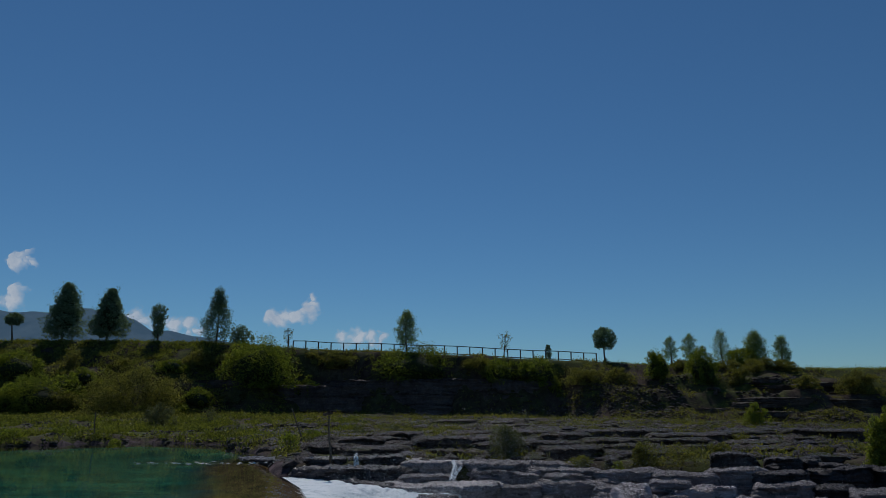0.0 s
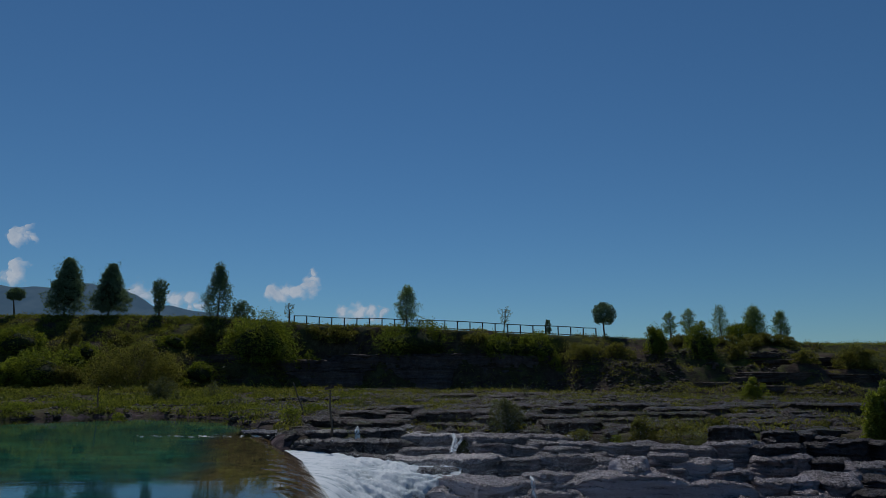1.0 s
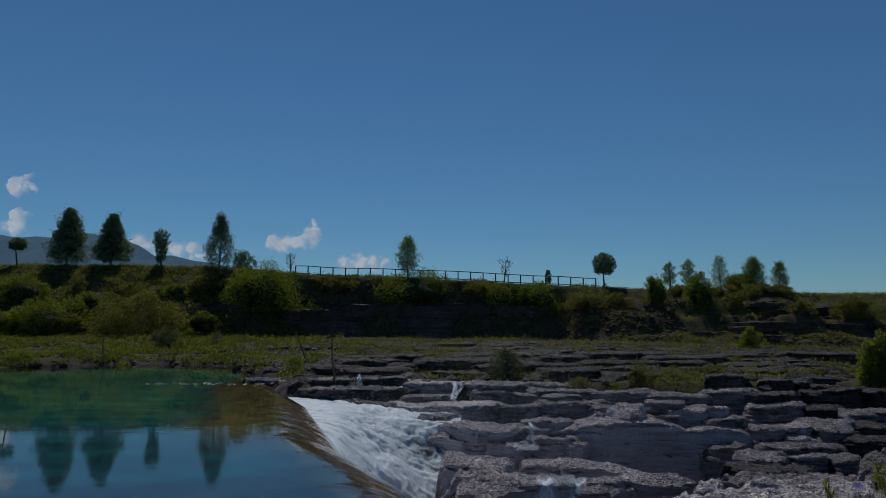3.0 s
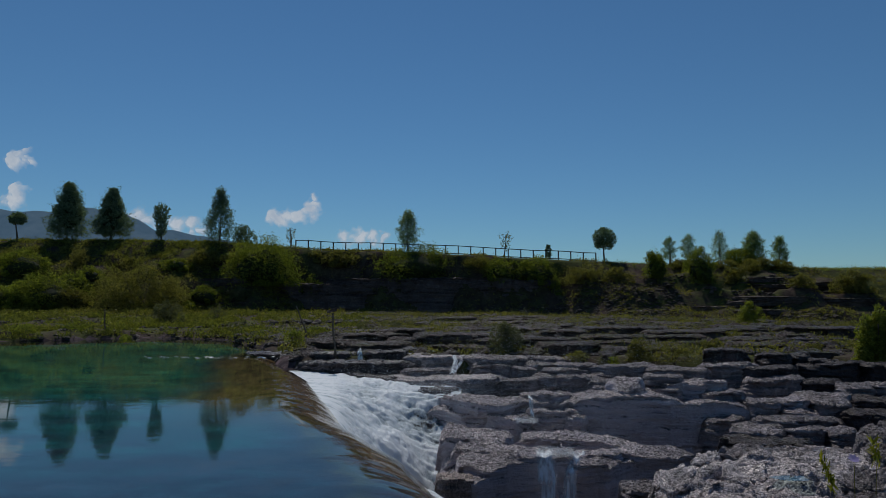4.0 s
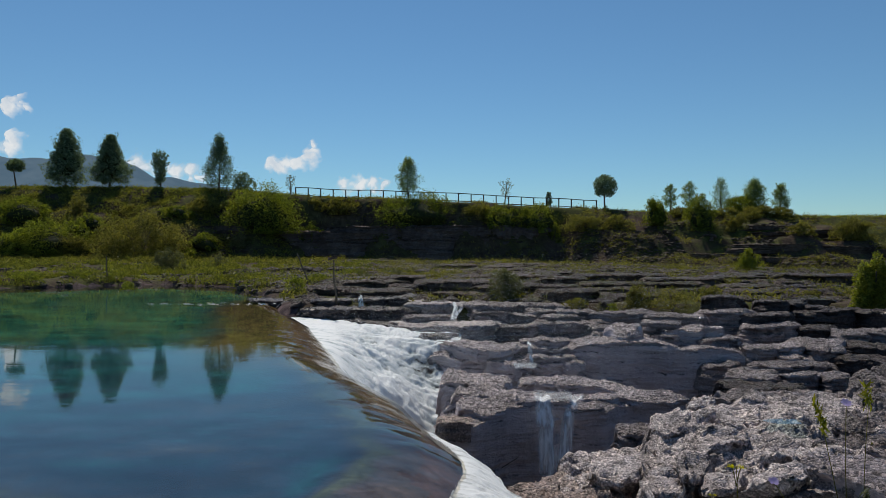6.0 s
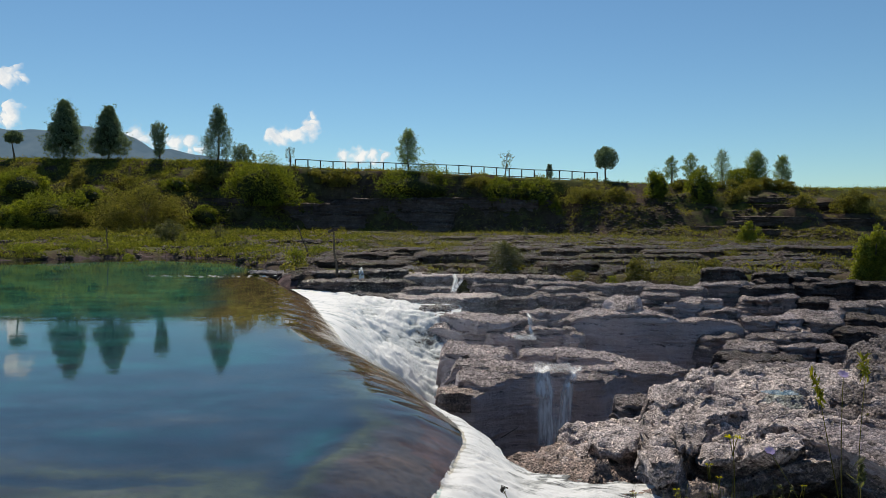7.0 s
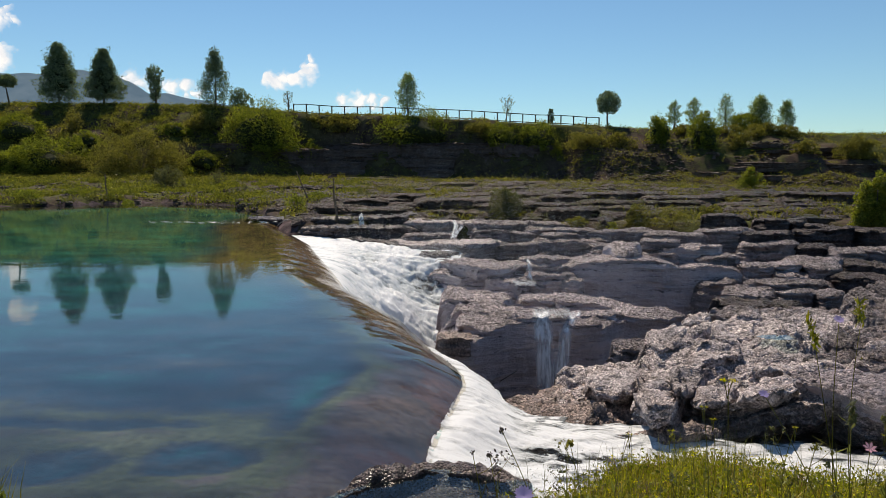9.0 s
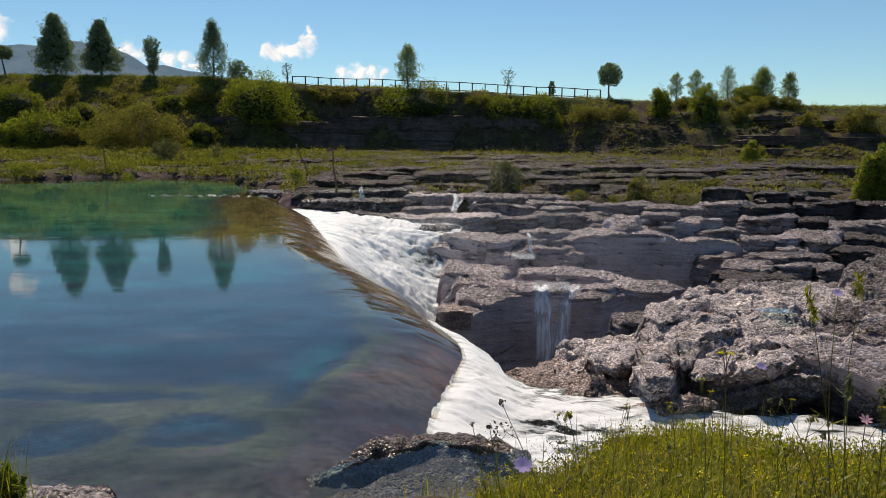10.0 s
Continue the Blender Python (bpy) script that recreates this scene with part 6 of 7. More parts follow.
mountain("backdrop_mountain", 2600, [(-2600, 300), (-1750, 330), (-1500, 352), (-1420, 345), (-1300, 362), (-1180, 330), (-1080, 275), (-1000, 282), (-900, 250), (-800, 225), (-600, 150), (-300, 60), (100, 10)], 70, 700)

# the cloud sheets glow in place of sunlight falling on them
CLOUD = glow_material("cloud", (0.74, 0.84, 0.97), (1.0, 1.05, 1.1), 0.012)
tree_ = CLOUD.node_tree
thin = tree_.nodes.new("ShaderNodeMixShader")
cover = tree_.nodes.new("ShaderNodeAttribute")
cover.attribute_name = "cover"
wisp = maths(tree_, "MULTIPLY_ADD", maths(tree_, "SUBTRACT", noisy(tree_, place_of(tree_).outputs["Position"], 0.02, 8, 0.65), 0.5), 0.9, cover.outputs["Fac"])
tree_.links.new(ramp(tree_, wisp, [(0.12, (0, 0, 0)), (0.75, (0.92, 0.92, 0.92))]), thin.inputs[0])
tree_.links.new(tree_.nodes.new("ShaderNodeBsdfTransparent").outputs[0], thin.inputs[1])
tree_.links.new(next(n for n in tree_.nodes if n.type == "EMISSION").outputs[0], thin.inputs[2])
tree_.links.new(thin.outputs[0], next(n for n in tree_.nodes if n.type == "OUTPUT_MATERIAL").inputs[0])


def cloud(puffs, seed):
    """A far cloud bank, thin at its edges."""
    p = np.array(puffs, float)
    x = np.linspace(p[:, 0].min() - 90, p[:, 0].max() + 90, 90)
    z = np.linspace(p[:, 1].min() - 80, p[:, 1].max() + 80, 60)
    xx, zz = np.meshgrid(x, z, indexing="ij")
    wx = xx + 22 * fbm(xx * 0.02, zz * 0.02, seed=seed, octaves=4)
    wz = zz + 22 * fbm(xx * 0.02, zz * 0.02, seed=seed + 5, octaves=4)
    thick = np.max([np.exp(-((wx - a) ** 2 + ((wz - b) * 1.15) ** 2) / (0.9 * r) ** 2) for a, b, r in puffs], axis=0)
    ob = mesh_object("cloud", np.stack([xx, 3300 - 60 * thick, zz], -1), grid_faces(90, 60), CLOUD)
    ob.data.attributes.new("cover", "FLOAT", "POINT").data.foreach_set("value", thick.ravel())
    return tagged(ob, "small white fair-weather cloud low in the sky", "cloud", "clouds", "structure")


cloud([(-792, 392, 43), (-734, 410, 40), (-683, 405, 43), (-630, 422, 37), (-604, 455, 32), (-597, 490, 21), (-761, 385, 37)], 81)
cloud([(-465, 306, 37), (-400, 314, 40), (-335, 309, 35), (-270, 299, 27)], 82)
cloud([(-1445, 410, 48), (-1395, 390, 40), (-1253, 372, 43), (-1190, 354, 37), (-1126, 339, 27)], 83)
cloud([(-2016, 519, 37), (-2040, 485, 43), (-2006, 490, 24)], 84)
cloud([(-1999, 694, 37), (-2031, 677, 43), (-1963, 669, 21)], 85)


# ---- scattered growth and stones ----
def scatter(count, box, rng, keep):
    x, y = rng.uniform(box[0], box[1], count * 4), rng.uniform(box[2], box[3], count * 4)
    ok = np.where(keep(x, y))[0][:count]
    return np.stack([x[ok], y[ok], land(x[ok], y[ok])], 1)


def patchy(x, y, seed, level, scale=0.25):
    return fbm(x * scale, y * scale, seed=seed, octaves=3) > level


def dry(x, y):
    return land(x, y) > 0.08


def tufts(name, spots, per, size, high, material, label, seed, long=3.0):
    rng = np.random.default_rng(seed)
    scale = np.repeat(rng.uniform(0.5, 1.4, len(spots)), per)[:, None]
    pts = np.repeat(spots, per, 0) + rng.normal(size=(len(spots) * per, 3)) * [high * 0.6, high * 0.6, 0] * scale
    pts[:, 2] += np.abs(rng.normal(size=len(pts))) * high * 0.5 * scale[:, 0]
    v, f = leaves(pts, size, rng, long, -1.0)
    return tagged(mesh_object(name, v, f, material, soft=False), label, name.replace("_", " "), kind="stuff")


def stones(name, spots, low, big, material, label, seed):
    """Loose broken stones, each a squashed and chipped lump."""
    rng = np.random.default_rng(seed)
    bm = bmesh.new()
    bmesh.ops.create_icosphere(bm, subdivisions=1, radius=1)
    base, tri = np.array([v.co for v in bm.verts]), np.array([[v.index for v in f.verts] for f in bm.faces])
    bm.free()
    n, k = len(spots), len(base)
    size = low + (big - low) * rng.uniform(0, 1, n) ** 3
    lump = base[None] * rng.uniform(0.65, 1.25, (n, k, 1)) * (size[:, None] * np.stack([rng.uniform(0.8, 1.7, n), rng.uniform(0.7, 1.2, n), rng.uniform(0.3, 0.7, n)], 1))[:, None]
    a = rng.uniform(0, 6.28, n)
    c, s = np.cos(a)[:, None], np.sin(a)[:, None]
    lump = np.stack([lump[..., 0] * c - lump[..., 1] * s, lump[..., 0] * s + lump[..., 1] * c, lump[..., 2]], -1) + spots[:, None]
    faces = (tri[None] + np.arange(n)[:, None, None] * k).reshape(-1, 3)
    return tagged(mesh_object(name, lump, faces, material, soft=False), label, "stones", kind="stuff")


rng = np.random.default_rng(11)
stones("shelf_stones", scatter(9000, (-14, 44, 29, 74), rng, lambda x, y: dry(x, y) & patchy(x, y, 90, -0.15, 0.5)), 0.06, 0.6, ROCK_FAR, "loose broken stones strewn over the rock shelf", 12)
stones("scree", scatter(5000, (12, 46, 66, 83), rng, lambda x, y: patchy(x, y, 91, -0.1, 0.18)), 0.05, 0.3, ROCK_FAR, "grey scree and rubble on the lower bank", 13)
stones("shore_stones", scatter(900, (-42, -8, 38, 64), rng, lambda x, y: (land(x, y) > 0.0) & (patchy(x, y, 92, 0.2) | (land(x, y) < 0.2))), 0.06, 0.35, ROCK_FAR, "pale stones along the far shore", 14)
stones("foot_stones", scatter(900, (-36, 14, 66, 84), rng, lambda x, y: patchy(x, y, 93, 0.1)), 0.08, 0.35, ROCK_FAR, "fallen stones at the foot of the bank", 15)
tufts("shelf_scrub", scatter(5600, (-14, 46, 29, 74), rng, lambda x, y: dry(x, y) & patchy(x, y, 94, 0.05, 0.4)), 12, 0.06, 0.3, LEAF_OLIVE, "low olive scrub in the cracks of the rock shelf", 16)
tufts("dry_grass", scatter(2200, (-14, 46, 28, 74), rng, lambda x, y: dry(x, y) & patchy(x, y, 95, 0.05)), 9, 0.045, 0.3, LEAF_GREY, "dry grey-green grass on the rock shelf", 17, 5.0)
tufts("shore_grass", scatter(3600, (-48, -6, 36, 74), rng, lambda x, y: dry(x, y) & patchy(x, y, 96, 0.0, 0.45)), 30, 0.065, 0.3, LEAF_SHORE, "tussocks of sunlit grass on the far shore", 18)
tufts("bank_scrub", scatter(6500, (-64, 64, 66, 91), rng, lambda x, y: patchy(x, y, 97, np.where(x < -16, -0.25, 0.22), 0.4)), 12, 0.09, 0.34, LEAF_OLIVE, "rough scrub covering the bank", 19)
tufts("bank_grass", scatter(3800, (-64, 64, 70, 100), rng, lambda x, y: patchy(x, y, 98, 0.15)), 10, 0.06, 0.28, LEAF_OLIVE, "patches of green grass on the bank", 20, 4.0)
tufts("slope_grass", scatter(6000, (-64, -18, 71, 90), rng, lambda x, y: patchy(x, y, 99, -0.2, 0.35)), 13, 0.075, 0.36, LEAF_SHORE, "tall green grass on the steep bank", 23)
tufts("field_crop", scatter(5000, (30, 110, 105, 150), rng, lambda x, y: x > 20 + 0.2 * y), 6, 0.14, 0.9, LEAF_BUSH, "green rows of a field crop on the plain", 21)
tufts("crest_grass", scatter(2500, (-64, 66, 86, 90), rng, lambda x, y: (x < -20) | (x > 21)), 8, 0.05, 0.22, LEAF_BUSH, "grass fringe along the crest", 22, 5.0)


# ---- falling threads of water ----
def threads(paths, wide, count, seed, material, label):
    rng = np.random.default_rng(seed)
    pieces = []
    pts = np.array(paths, float)
    s = np.linspace(0, 1, 24)
    line = np.stack([np.interp(s, np.linspace(0, 1, len(pts)), pts[:, k]) for k in range(3)], 1)
    for i in range(count):
        off = rng.normal() * wide * 0.4
        wob = np.stack([off * (0.6 + 0.6 * s) + wide * 0.05 * np.sin(s * 9 + i), -0.05 * rng.uniform(0, 1) + 0 * s, wide * 0.03 * np.sin(s * 15 + 2 * i)], 1)
        cut = slice(rng.integers(0, 6), 24 - rng.integers(0, 7))
        pieces.append(tube((line + wob)[cut], wide * rng.uniform(0.012, 0.04) * np.ones(24)[cut], 5))
    v, f = joined(pieces)
    return tagged(mesh_object("trickle", v, f, material), label, "trickle", "threads of water over the ledges", "structure")


def veil(path, wide, seed, label):
    """A thin falling sheet of water."""
    pts = np.array(path, float)
    s, e = np.linspace(0, 1, 40), np.linspace(-0.5, 0.5, 12)
    line = np.stack([np.interp(s, np.linspace(0, 1, len(pts)), pts[:, k]) for k in range(3)], 1)
    spread = wide * (0.75 + 0.35 * s)
    v = line[:, None] + np.stack([spread[:, None] * e[None], -0.06 * np.cos(e * 3)[None] + 0 * s[:, None], 0.03 * np.sin(e * 9 + seed)[None] + 0 * s[:, None]], -1)
    v[..., 1] += 0.03 * fbm(v[..., 0] * 6, v[..., 2] * 0.8, seed=seed)
    ob = mesh_object("water_veil", v, grid_faces(40, 12), VEIL)
    ob.data.attributes.new("rim", "FLOAT", "POINT").data.foreach_set("value", (smooth(0, 0.12, s)[:, None] * smooth(0.5, 0.25, np.abs(e))[None]).ravel())
    return tagged(ob, label, "waterfall", "threads of water over the ledges", "structure")


veil([(-3.32, 28.2, 0.47), (-3.29, 27.9, 0.35), (-3.25, 27.7, 0.03)], 0.26, 1, "short white spout between two rocks")
veil([(0.41, 26.9, 0.31), (0.47, 26.2, 0.15), (0.33, 25.4, -0.24)], 0.22, 2, "white trickle forking over a ledge")
veil([(0.73, 26.4, 0.14), (0.55, 25.9, -0.03), (0.35, 25.4, -0.24)], 0.2, 9, "white trickle forking over a ledge")
veil([(2.59, 21.3, -0.49), (2.59, 20.9, -0.57), (2.59, 20.7, -1.02)], 0.16, 3, "thin white trickle down the ledges")
veil([(2.38, 16.9, -1.19), (2.35, 16.4, -1.22), (2.39, 16.2, -1.83), (2.48, 16.1, -2.91)], 0.55, 5, "thin veil of water falling into the gorge")
veil([(3.29, 16.8, -1.17), (3.1, 16.35, -1.23), (2.9, 16.2, -1.55), (2.75, 16.1, -2.91)], 0.34, 6, "bright thread of water falling into the gorge")


def spray(count, box, height, seed, label, size=0.03):
    """Flying drops and flecks of foam over broken water."""
    rng = np.random.default_rng(seed)
    x, y = rng.uniform(box[0], box[1], count), rng.uniform(box[2], box[3], count)
    z = height(x, y) + np.abs(rng.normal(size=count)) * size * 3
    v, f = leaves(np.stack([x, y, z], 1), size, rng, 1.2)
    return tagged(mesh_object("spray", v, f, DROPS, soft=False), label, "spray", kind="stuff")


rng_sill = np.random.default_rng(72)
sill = np.stack([rng_sill.uniform(-12.5, -6.9, 40), rng_sill.normal(29.45, 0.3, 40), rng_sill.uniform(0.004, 0.03, 40)], 1)
reach = np.stack([rng_sill.uniform(0.03, 0.17, 40), rng_sill.normal(0, 0.03, 40), 0 * sill[:, 0]], 1)
rise = np.array([0, 0.02, 0.006])
tagged(mesh_object("ripples", np.stack([sill - reach, sill - rise, sill + reach, sill + rise], 1), np.arange(40 * 4).reshape(-1, 4), plain_material("dull_foam", (0.06, 0.08, 0.075), (0.26, 0.29, 0.28), 5, 0.3), soft=False), "white ripples breaking on the far sill", "ripples", kind="stuff")
rng_mist = np.random.default_rng(73)
a = rng_mist.normal(size=(150000, 3)) * [2.6, 1.8, 1.5] + [1.9, 19.3, -1.3]
a = a[(a[:, 0] > weir_x(a[:, 1]) + 0.6) & (a[:, 2] < 2.2) & (a[:, 1] > 15.8)]
v, f = leaves(a, 0.006, rng_mist, 1.2)
tagged(mesh_object("mist", v, f, DROPS, soft=False), "fine drifting spray over the gorge", "spray", kind="stuff")
spray(900, (1.95, 2.55, 18.9, 19.6), lambda x, y: 0 * x - 0.92, 75, "small foaming pool on the ledge", 0.016)
spray(2200, (2.2, 3.15, 16.5, 17.2), lambda x, y: -1.29 + 0.07 * (y - 16.5) + 0.03 * fbm(x * 6, y * 6, seed=76), 77, "foam running over the lip of the rock", 0.014)
spray(1500, (-0.2, 2.4, 5.3, 6.9), lambda x, y: -0.62 + 0.05 * fbm(x * 2, y * 2), 71, "white flecks and drops over the rapids", 0.012)


# ---- old posts and dead stems ----
def old_post(x, y, z, high, lean, plate, label):
    top = empty("old_post", (x, y, z), label, "post")
    s = np.linspace(0, 1, 7)
    mesh_object("shaft", *tube(np.stack([lean * s ** 1.5 + 0.03 * np.sin(s * 8), 0 * s, -0.2 + (high + 0.2) * s], 1), 0.05 - 0.02 * s, 7), BARK, top)
    if plate:
        t = np.linspace(0, 2 * np.pi, 9)[:-1]
        ring = np.stack([lean + 0.15 * np.cos(t) + 0.04 * np.cos(3 * t), 0.12 * np.sin(t), high + 0.02 + 0.04 * np.cos(t)], 1)
        v = np.concatenate([ring, ring + [0, 0, 0.12]])
        f = [list(range(8))[::-1], list(range(8, 16))] + [[i, (i + 1) % 8, 8 + (i + 1) % 8, 8 + i] for i in range(8)]
        mesh_object("head", v, f, ROCK_FAR, top, "pale clump caught on the top")
    return top


old_post(-4.24, 27.60, 0.35, 1.54, -0.12, True, "bent old post with a pale clump on top")
old_post(-7.38, 38.00, 0.59, 1.51, -0.6, False, "thin dead stem leaning over the shelf")
old_post(-21.60, 45.00, 0.21, 1.65, -0.1, False, "thin dead stem on the far shore")


# ---- near bank ----
def bank_edge(x):
    return along(x, BANK)


def blades(name, spots, high, wide, rng, material, label, lean=0.35):
    n = len(spots)
    h = high * rng.uniform(0.4, 1.3, n)[:, None]
    a = rng.uniform(0, 6.28, n)
    d = np.stack([np.cos(a), np.sin(a), 0 * a], 1) * lean * rng.uniform(0.2, 1.2, n)[:, None]
    side = np.stack([-np.sin(a), np.cos(a), 0 * a], 1) * wide * rng.uniform(0.6, 1.4, n)[:, None]
    up = np.array([0, 0, 1.0])
    p1, p2, p3 = spots + h * (0.4 * up + 0.12 * d), spots + h * (0.75 * up + 0.45 * d), spots + h * (up * 0.97 + 1.0 * d)
    v = np.stack([spots - side, spots + side, p1 + side * 0.85, p1 - side * 0.85, p2 + side * 0.55, p2 - side * 0.55, p3], 1).reshape(-1, 3)
    i = np.arange(n)[:, None] * 7
    f = np.concatenate([i + [[0, 1, 2, 3]], i + [[3, 2, 4, 5]]]).tolist() + (i + [[5, 4, 6]]).tolist()
    return tagged(mesh_object(name, v, f, material, soft=False), label, "grass", kind="stuff")


spots = scatter(30000, (0.15, 5.2, 2.0, 5.6), rng, lambda x, y: (y < bank_edge(x) + 0.05) & (x > 0.75 - 0.35 * (y - 2)))
grown = 0.7 + 0.5 * np.clip(fbm(spots[:, 0] * 2.5, spots[:, 1] * 2.5, seed=45) + 0.4, 0, 1.5)
grown = grown * (0.45 + 0.55 * smooth(0.0, 0.9, bank_edge(spots[:, 0]) - spots[:, 1]))
blades("grass", spots, 0.15 * grown[:, None], 0.0021, rng, GRASS, "dense yellow-green grass on the near bank", 0.7)
# the same sward thins out over the bank around the standpoint
rng_turf = np.random.default_rng(83)
turf = scatter(26000, (-3.5, 9.0, -3.0, 5.4), rng_turf, lambda x, y: ((y < 2.1) | (x > 5.1)) & (y < bank_edge(x)) & (fbm(x * 0.8, y * 0.8, seed=84, octaves=4) > -0.35 + 0.9 * smooth(1.2, 4.5, np.hypot(x - 2.6, y - 2.4))))
blades("grass", turf, 0.13, 0.0032, rng_turf, GRASS, "yellow-green grass thinning out over the near bank", 0.7)
blades("dry_grass", spots[rng.integers(0, len(spots), 5000)], 0.15, 0.0022, rng, DRY, "dry brown blades among the green grass", 0.9)
blades("tall_grass", spots[:1200], 0.33, 0.0016, rng, LEAF_GREY, "taller dry grass stalks on the near bank", 0.25)
herbs = spots[rng.integers(0, len(spots), 24000)]
tops = herbs + np.stack([rng.normal(size=24000) * 0.03, rng.normal(size=24000) * 0.03, rng.uniform(0.02, 0.17, 24000) ], 1)
v, f = leaves(tops, 0.012, rng, 2.2)
tagged(mesh_object("herb_leaves", v, f, LEAF_HERB, soft=False), "small green herb leaves among the grass", "herbs", kind="stuff")
petals = spots[rng.integers(0, len(spots), 900)]
petals = np.repeat(petals + np.stack([0 * petals[:, 0], 0 * petals[:, 0], rng.uniform(0.08, 0.2, len(petals))], 1), 7, 0)
v, f = leaves(petals + rng.normal(size=petals.shape) * 0.009, 0.008, rng, 1.2)
tagged(mesh_object("yellow_blossom", v, f, YELLOW, soft=False), "tiny yellow flowers scattered through the grass", "flowers", kind="stuff")
left = scatter(260, (-2.75, -2.2, 3.2, 3.75), rng, lambda x, y: x == x)
blades("corner_grass", left, 0.42, 0.003, rng, GRASS, "tuft of green grass at the water's edge")
left = scatter(260, (-1.45, 0.5, 3.4, 3.9), rng, lambda x, y: x == x)
blades("edge_grass", left, 0.13, 0.003, rng, GRASS, "thin grass along the wet edge")


def flower(kind, head, foot, seed, material, label, size, ray_count=12):
    """One flowering stalk from the ground up to its head."""
    rng = np.random.default_rng(seed)
    head, foot = np.array(head, float), np.array(foot, float)
    top = empty("wild_flower", foot, label, "flower", "wild flowers on the near bank")
    s = np.linspace(0, 1, 9)[:, None]
    side = rng.normal(size=3) * [0.05, 0.05, 0]
    line = (head - foot) * s + side * np.sin(s * 3.14)
    mesh_object("stem", *tube(line, np.linspace(0.0022, 0.0013, 9), 5), LEAF_OLIVE, top)
    for i in range(5):
        at = line[1 + i] + rng.normal(size=3) * 0.003
        a = rng.uniform(0, 6.28)
        out = np.array([math.cos(a), math.sin(a), 0.6]) * rng.uniform(0.03, 0.07)
        w = np.array([-math.sin(a), math.cos(a), 0]) * 0.006
        mesh_object("leaf", [at, at + out * 0.5 + w, at + out, at + out * 0.5 - w], [[0, 1, 2, 3]], LEAF_BUSH, top, soft=False)
    tip = head - foot
    if kind == "disc":
        for i in range(ray_count):
            a = i * 2 * math.pi / ray_count + rng.normal() * 0.1
            out = np.array([math.cos(a), math.sin(a) * 0.75, 0.25 + 0.55 * math.sin(a)]) * size
            w = np.array([-math.sin(a), math.cos(a) * 0.75, 0.5 * math.cos(a)]) * size * 0.22
            mesh_object("petal", [tip, tip + out * 0.6 + w, tip + out, tip + out * 0.6 - w], [[0, 1, 2, 3]], material, top, soft=False)
    elif kind == "umbel":
        for i in range(2):
            c = tip + [(-0.5 + i) * size * 1.9, 0, -0.1 * size * i]
            p = c + rng.normal(size=(70, 3)) * [size * 0.4, size * 0.4, size * 0.16]
            v, f = leaves(p, size * 0.22, rng, 1.1)
            mesh_object("blossom", v, f, material, top, soft=False)
            mesh_object("branchlet", *tube(np.array([tip - [0, 0, 0.06], (tip + c) / 2 - [0, 0, 0.02], c]), [0.0015] * 3, 5), LEAF_OLIVE, top)
    elif kind == "ear":
        q = np.linspace(0, 1, 46)
        way = (head - foot) / np.linalg.norm(head - foot)
        p = tip + way * (q[:, None] * size) + rng.normal(size=(46, 3)) * 0.006
        v, f = leaves(p, 0.008, rng, 5.0, -2.0)
        mesh_object("ear", v, f, material, top, soft=False)
    else:
        p = tip + rng.normal(size=(40, 3)) * size * 0.4
        v, f = leaves(p, size * 0.5, rng, 1.6)
        mesh_object("seed_head", v, f, material, top, soft=False)
        for i in range(5):
            a, at = rng.uniform(0, 6.28), line[3 + i % 5]
            end = at + np.array([math.cos(a) * 0.07, math.sin(a) * 0.04, rng.uniform(0.05, 0.1)])
            twig = mesh_object("twig", *tube(np.array([at, (at + end) / 2 + [0, 0, -0.008], end]), [0.0014, 0.0011, 0.0008], 4), LEAF_OLIVE, top)
            v, f = leaves(end + rng.normal(size=(9, 3)) * 0.008, 0.008, rng, 1.8)
            mesh_object("bud", v, f, material, twig, soft=False)
    return top


flower("umbel", (0.88, 2.10, 1.65), (0.94, 2.15, 0.72), 1, YELLOW, "tall stalk with two flat yellow flower heads", 0.016, 12)
flower("umbel", (1.00, 2.60, 1.39), (1.05, 2.65, 0.69), 2, YELLOW, "slender stalk with small yellow flower heads", 0.009, 12)
flower("disc", (1.04, 2.20, 1.57), (1.16, 2.25, 0.73), 3, VIOLET, "pale violet daisy-like flower on a thin stalk", 0.019, 12)
flower("disc", (1.44, 2.50, 1.75), (1.54, 2.55, 0.73), 4, VIOLET, "pale violet daisy-like flower on a thin stalk", 0.022, 12)
flower("disc", (0.23, 1.90, 1.37), (0.28, 1.95, 0.65), 5, VIOLET, "lilac scabious flower seen close", 0.03, 18)
flower("disc", (1.27, 2.00, 1.47), (1.29, 2.05, 0.74), 6, PINK, "pink bindweed flower on a thin stalk", 0.022, 7)
flower("ear", (1.25, 2.30, 1.71), (1.50, 2.35, 0.72), 7, GRASS, "leaning ear of wild barley", 0.1, 12)
flower("ear", (1.58, 2.60, 1.71), (1.68, 2.65, 0.72), 8, GRASS, "upright ear of wild barley", 0.1, 12)
flower("seed", (1.33, 2.40, 1.31), (1.38, 2.45, 0.72), 9, LEAF_OLIVE, "dry seed head on a thin stalk", 0.018, 12)
flower("seed", (1.32, 2.30, 1.29), (1.36, 2.35, 0.72), 10, LEAF_GREY, "dry seed head on a thin stalk", 0.014, 12)
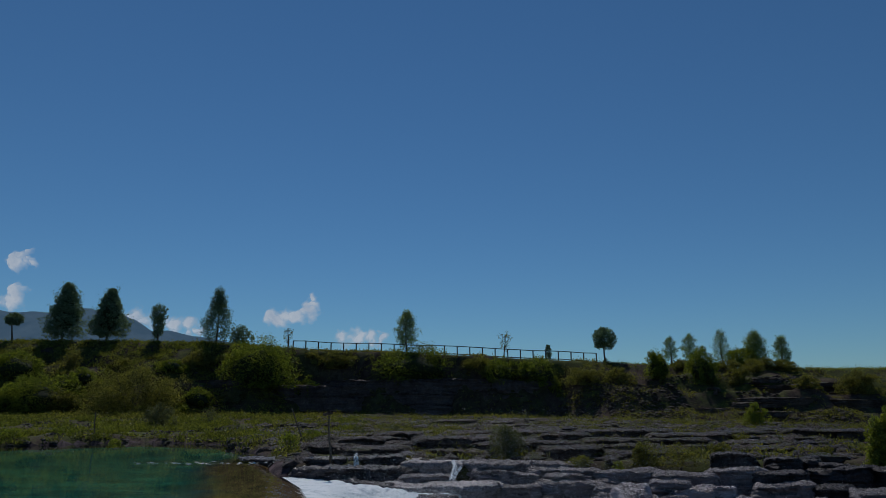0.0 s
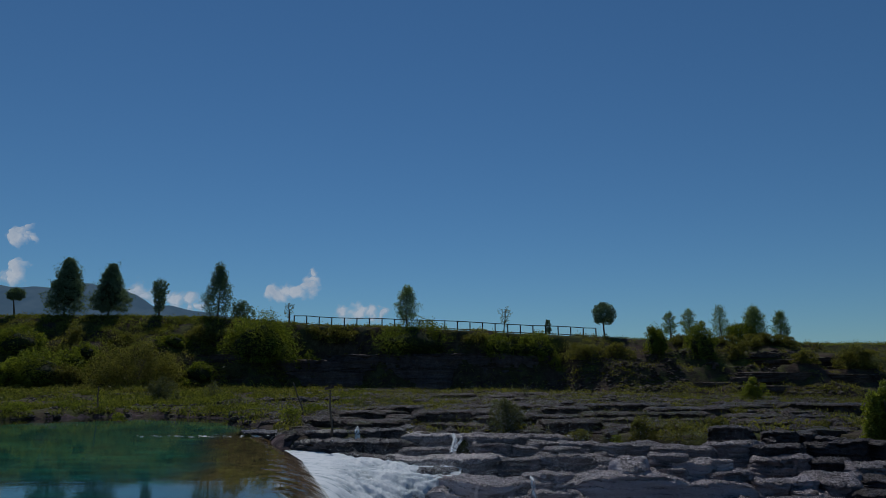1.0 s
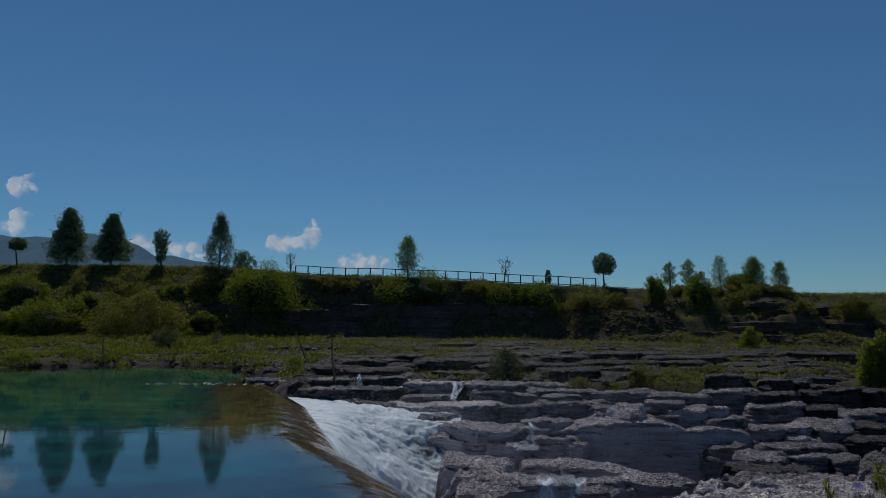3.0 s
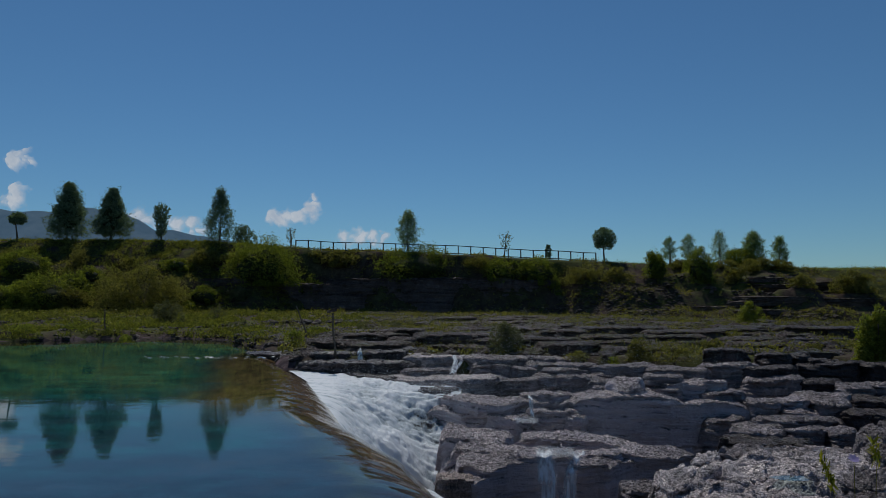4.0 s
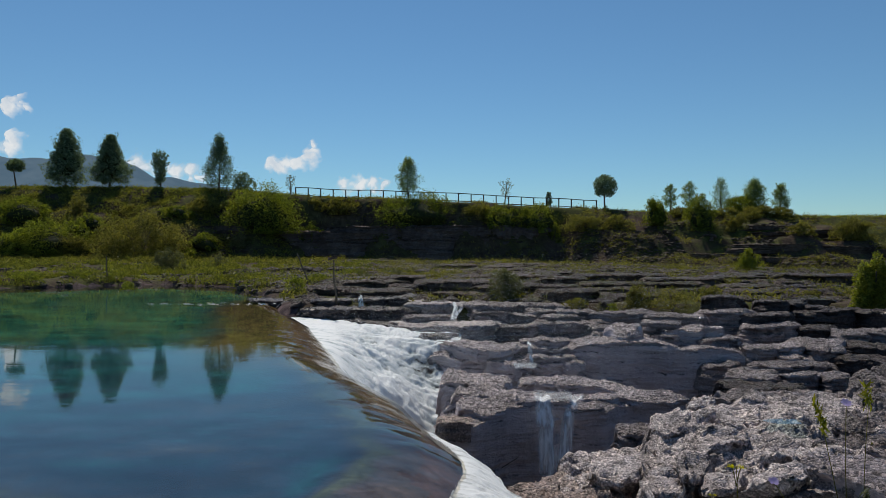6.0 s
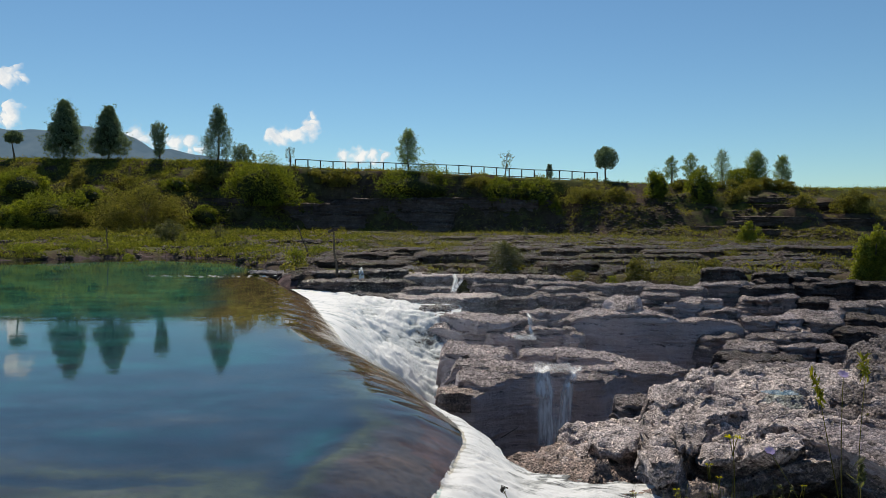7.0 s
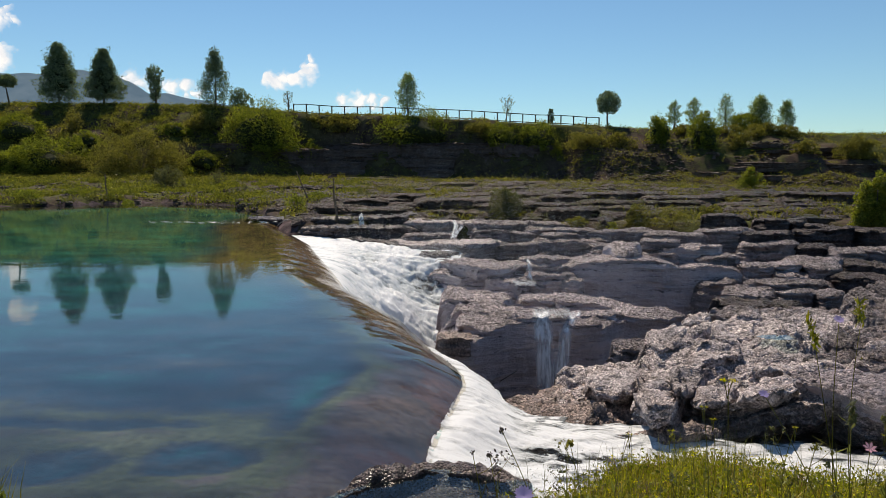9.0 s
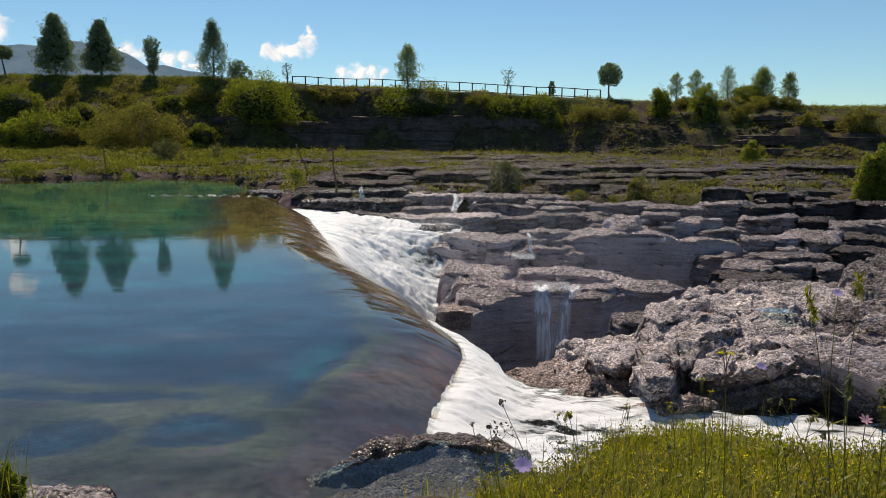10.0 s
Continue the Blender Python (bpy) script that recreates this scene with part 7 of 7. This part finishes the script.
flower("seed", (0.16, 2.30, 1.32), (0.28, 2.35, 0.59), 11, BARK, "dark seed head on a thin stalk", 0.012, 12)
flower("seed", (0.10, 2.30, 1.33), (0.24, 2.35, 0.59), 12, BARK, "dark seed head on a thin stalk", 0.01, 12)
flower("seed", (0.19, 2.20, 1.45), (0.33, 2.25, 0.61), 13, BARK, "dark branching stalk with small leaves", 0.013, 12)
flower("seed", (0.49, 2.60, 1.24), (0.54, 2.65, 0.58), 14, LEAF_OLIVE, "thin herb stalk with small leaves", 0.02, 12)
flower("umbel", (0.72, 2.60, 1.28), (0.74, 2.65, 0.65), 15, YELLOW, "slender stalk with small yellow flower heads", 0.007, 12)
flower("seed", (1.15, 2.20, 1.28), (1.17, 2.25, 0.73), 16, LEAF_OLIVE, "dry seed head on a thin stalk", 0.016, 12)
flower("seed", (1.44, 2.20, 1.49), (1.42, 2.25, 0.72), 17, LEAF_GREY, "dry seed head on a thin stalk", 0.016, 12)
flower("ear", (1.39, 2.30, 1.43), (1.42, 2.35, 0.73), 18, LEAF_GREY, "dry ear of wild grass", 0.08, 12)
flower("umbel", (1.41, 2.70, 1.27), (1.44, 2.75, 0.71), 19, YELLOW, "slender stalk with small yellow flower heads", 0.007, 12)
rng_stalk = np.random.default_rng(140)
for i in range(26):
    x, y = rng_stalk.uniform(0.35, 2.1), rng_stalk.uniform(2.15, 3.3)
    foot = (x, y, float(land(x, y)) - 0.02)
    head = (x + rng_stalk.normal() * 0.07, y + rng_stalk.normal() * 0.03, foot[2] + rng_stalk.uniform(0.28, 0.62))
    if i % 2:
        flower("umbel", head, foot, 200 + i, YELLOW, "slender stalk with small yellow flower heads", rng_stalk.uniform(0.006, 0.011), 12)
    else:
        flower("seed", head, foot, 200 + i, LEAF_OLIVE if i % 4 else LEAF_GREY, "thin branching herb stalk with small leaves", rng_stalk.uniform(0.008, 0.014), 12)
bush(-2.3, 3.45, 0.11, 0.2, 362, LEAF_BUSH, 0.012, 1400, "small dark green shrub at the water's edge", 0.42, "plants of the near bank")
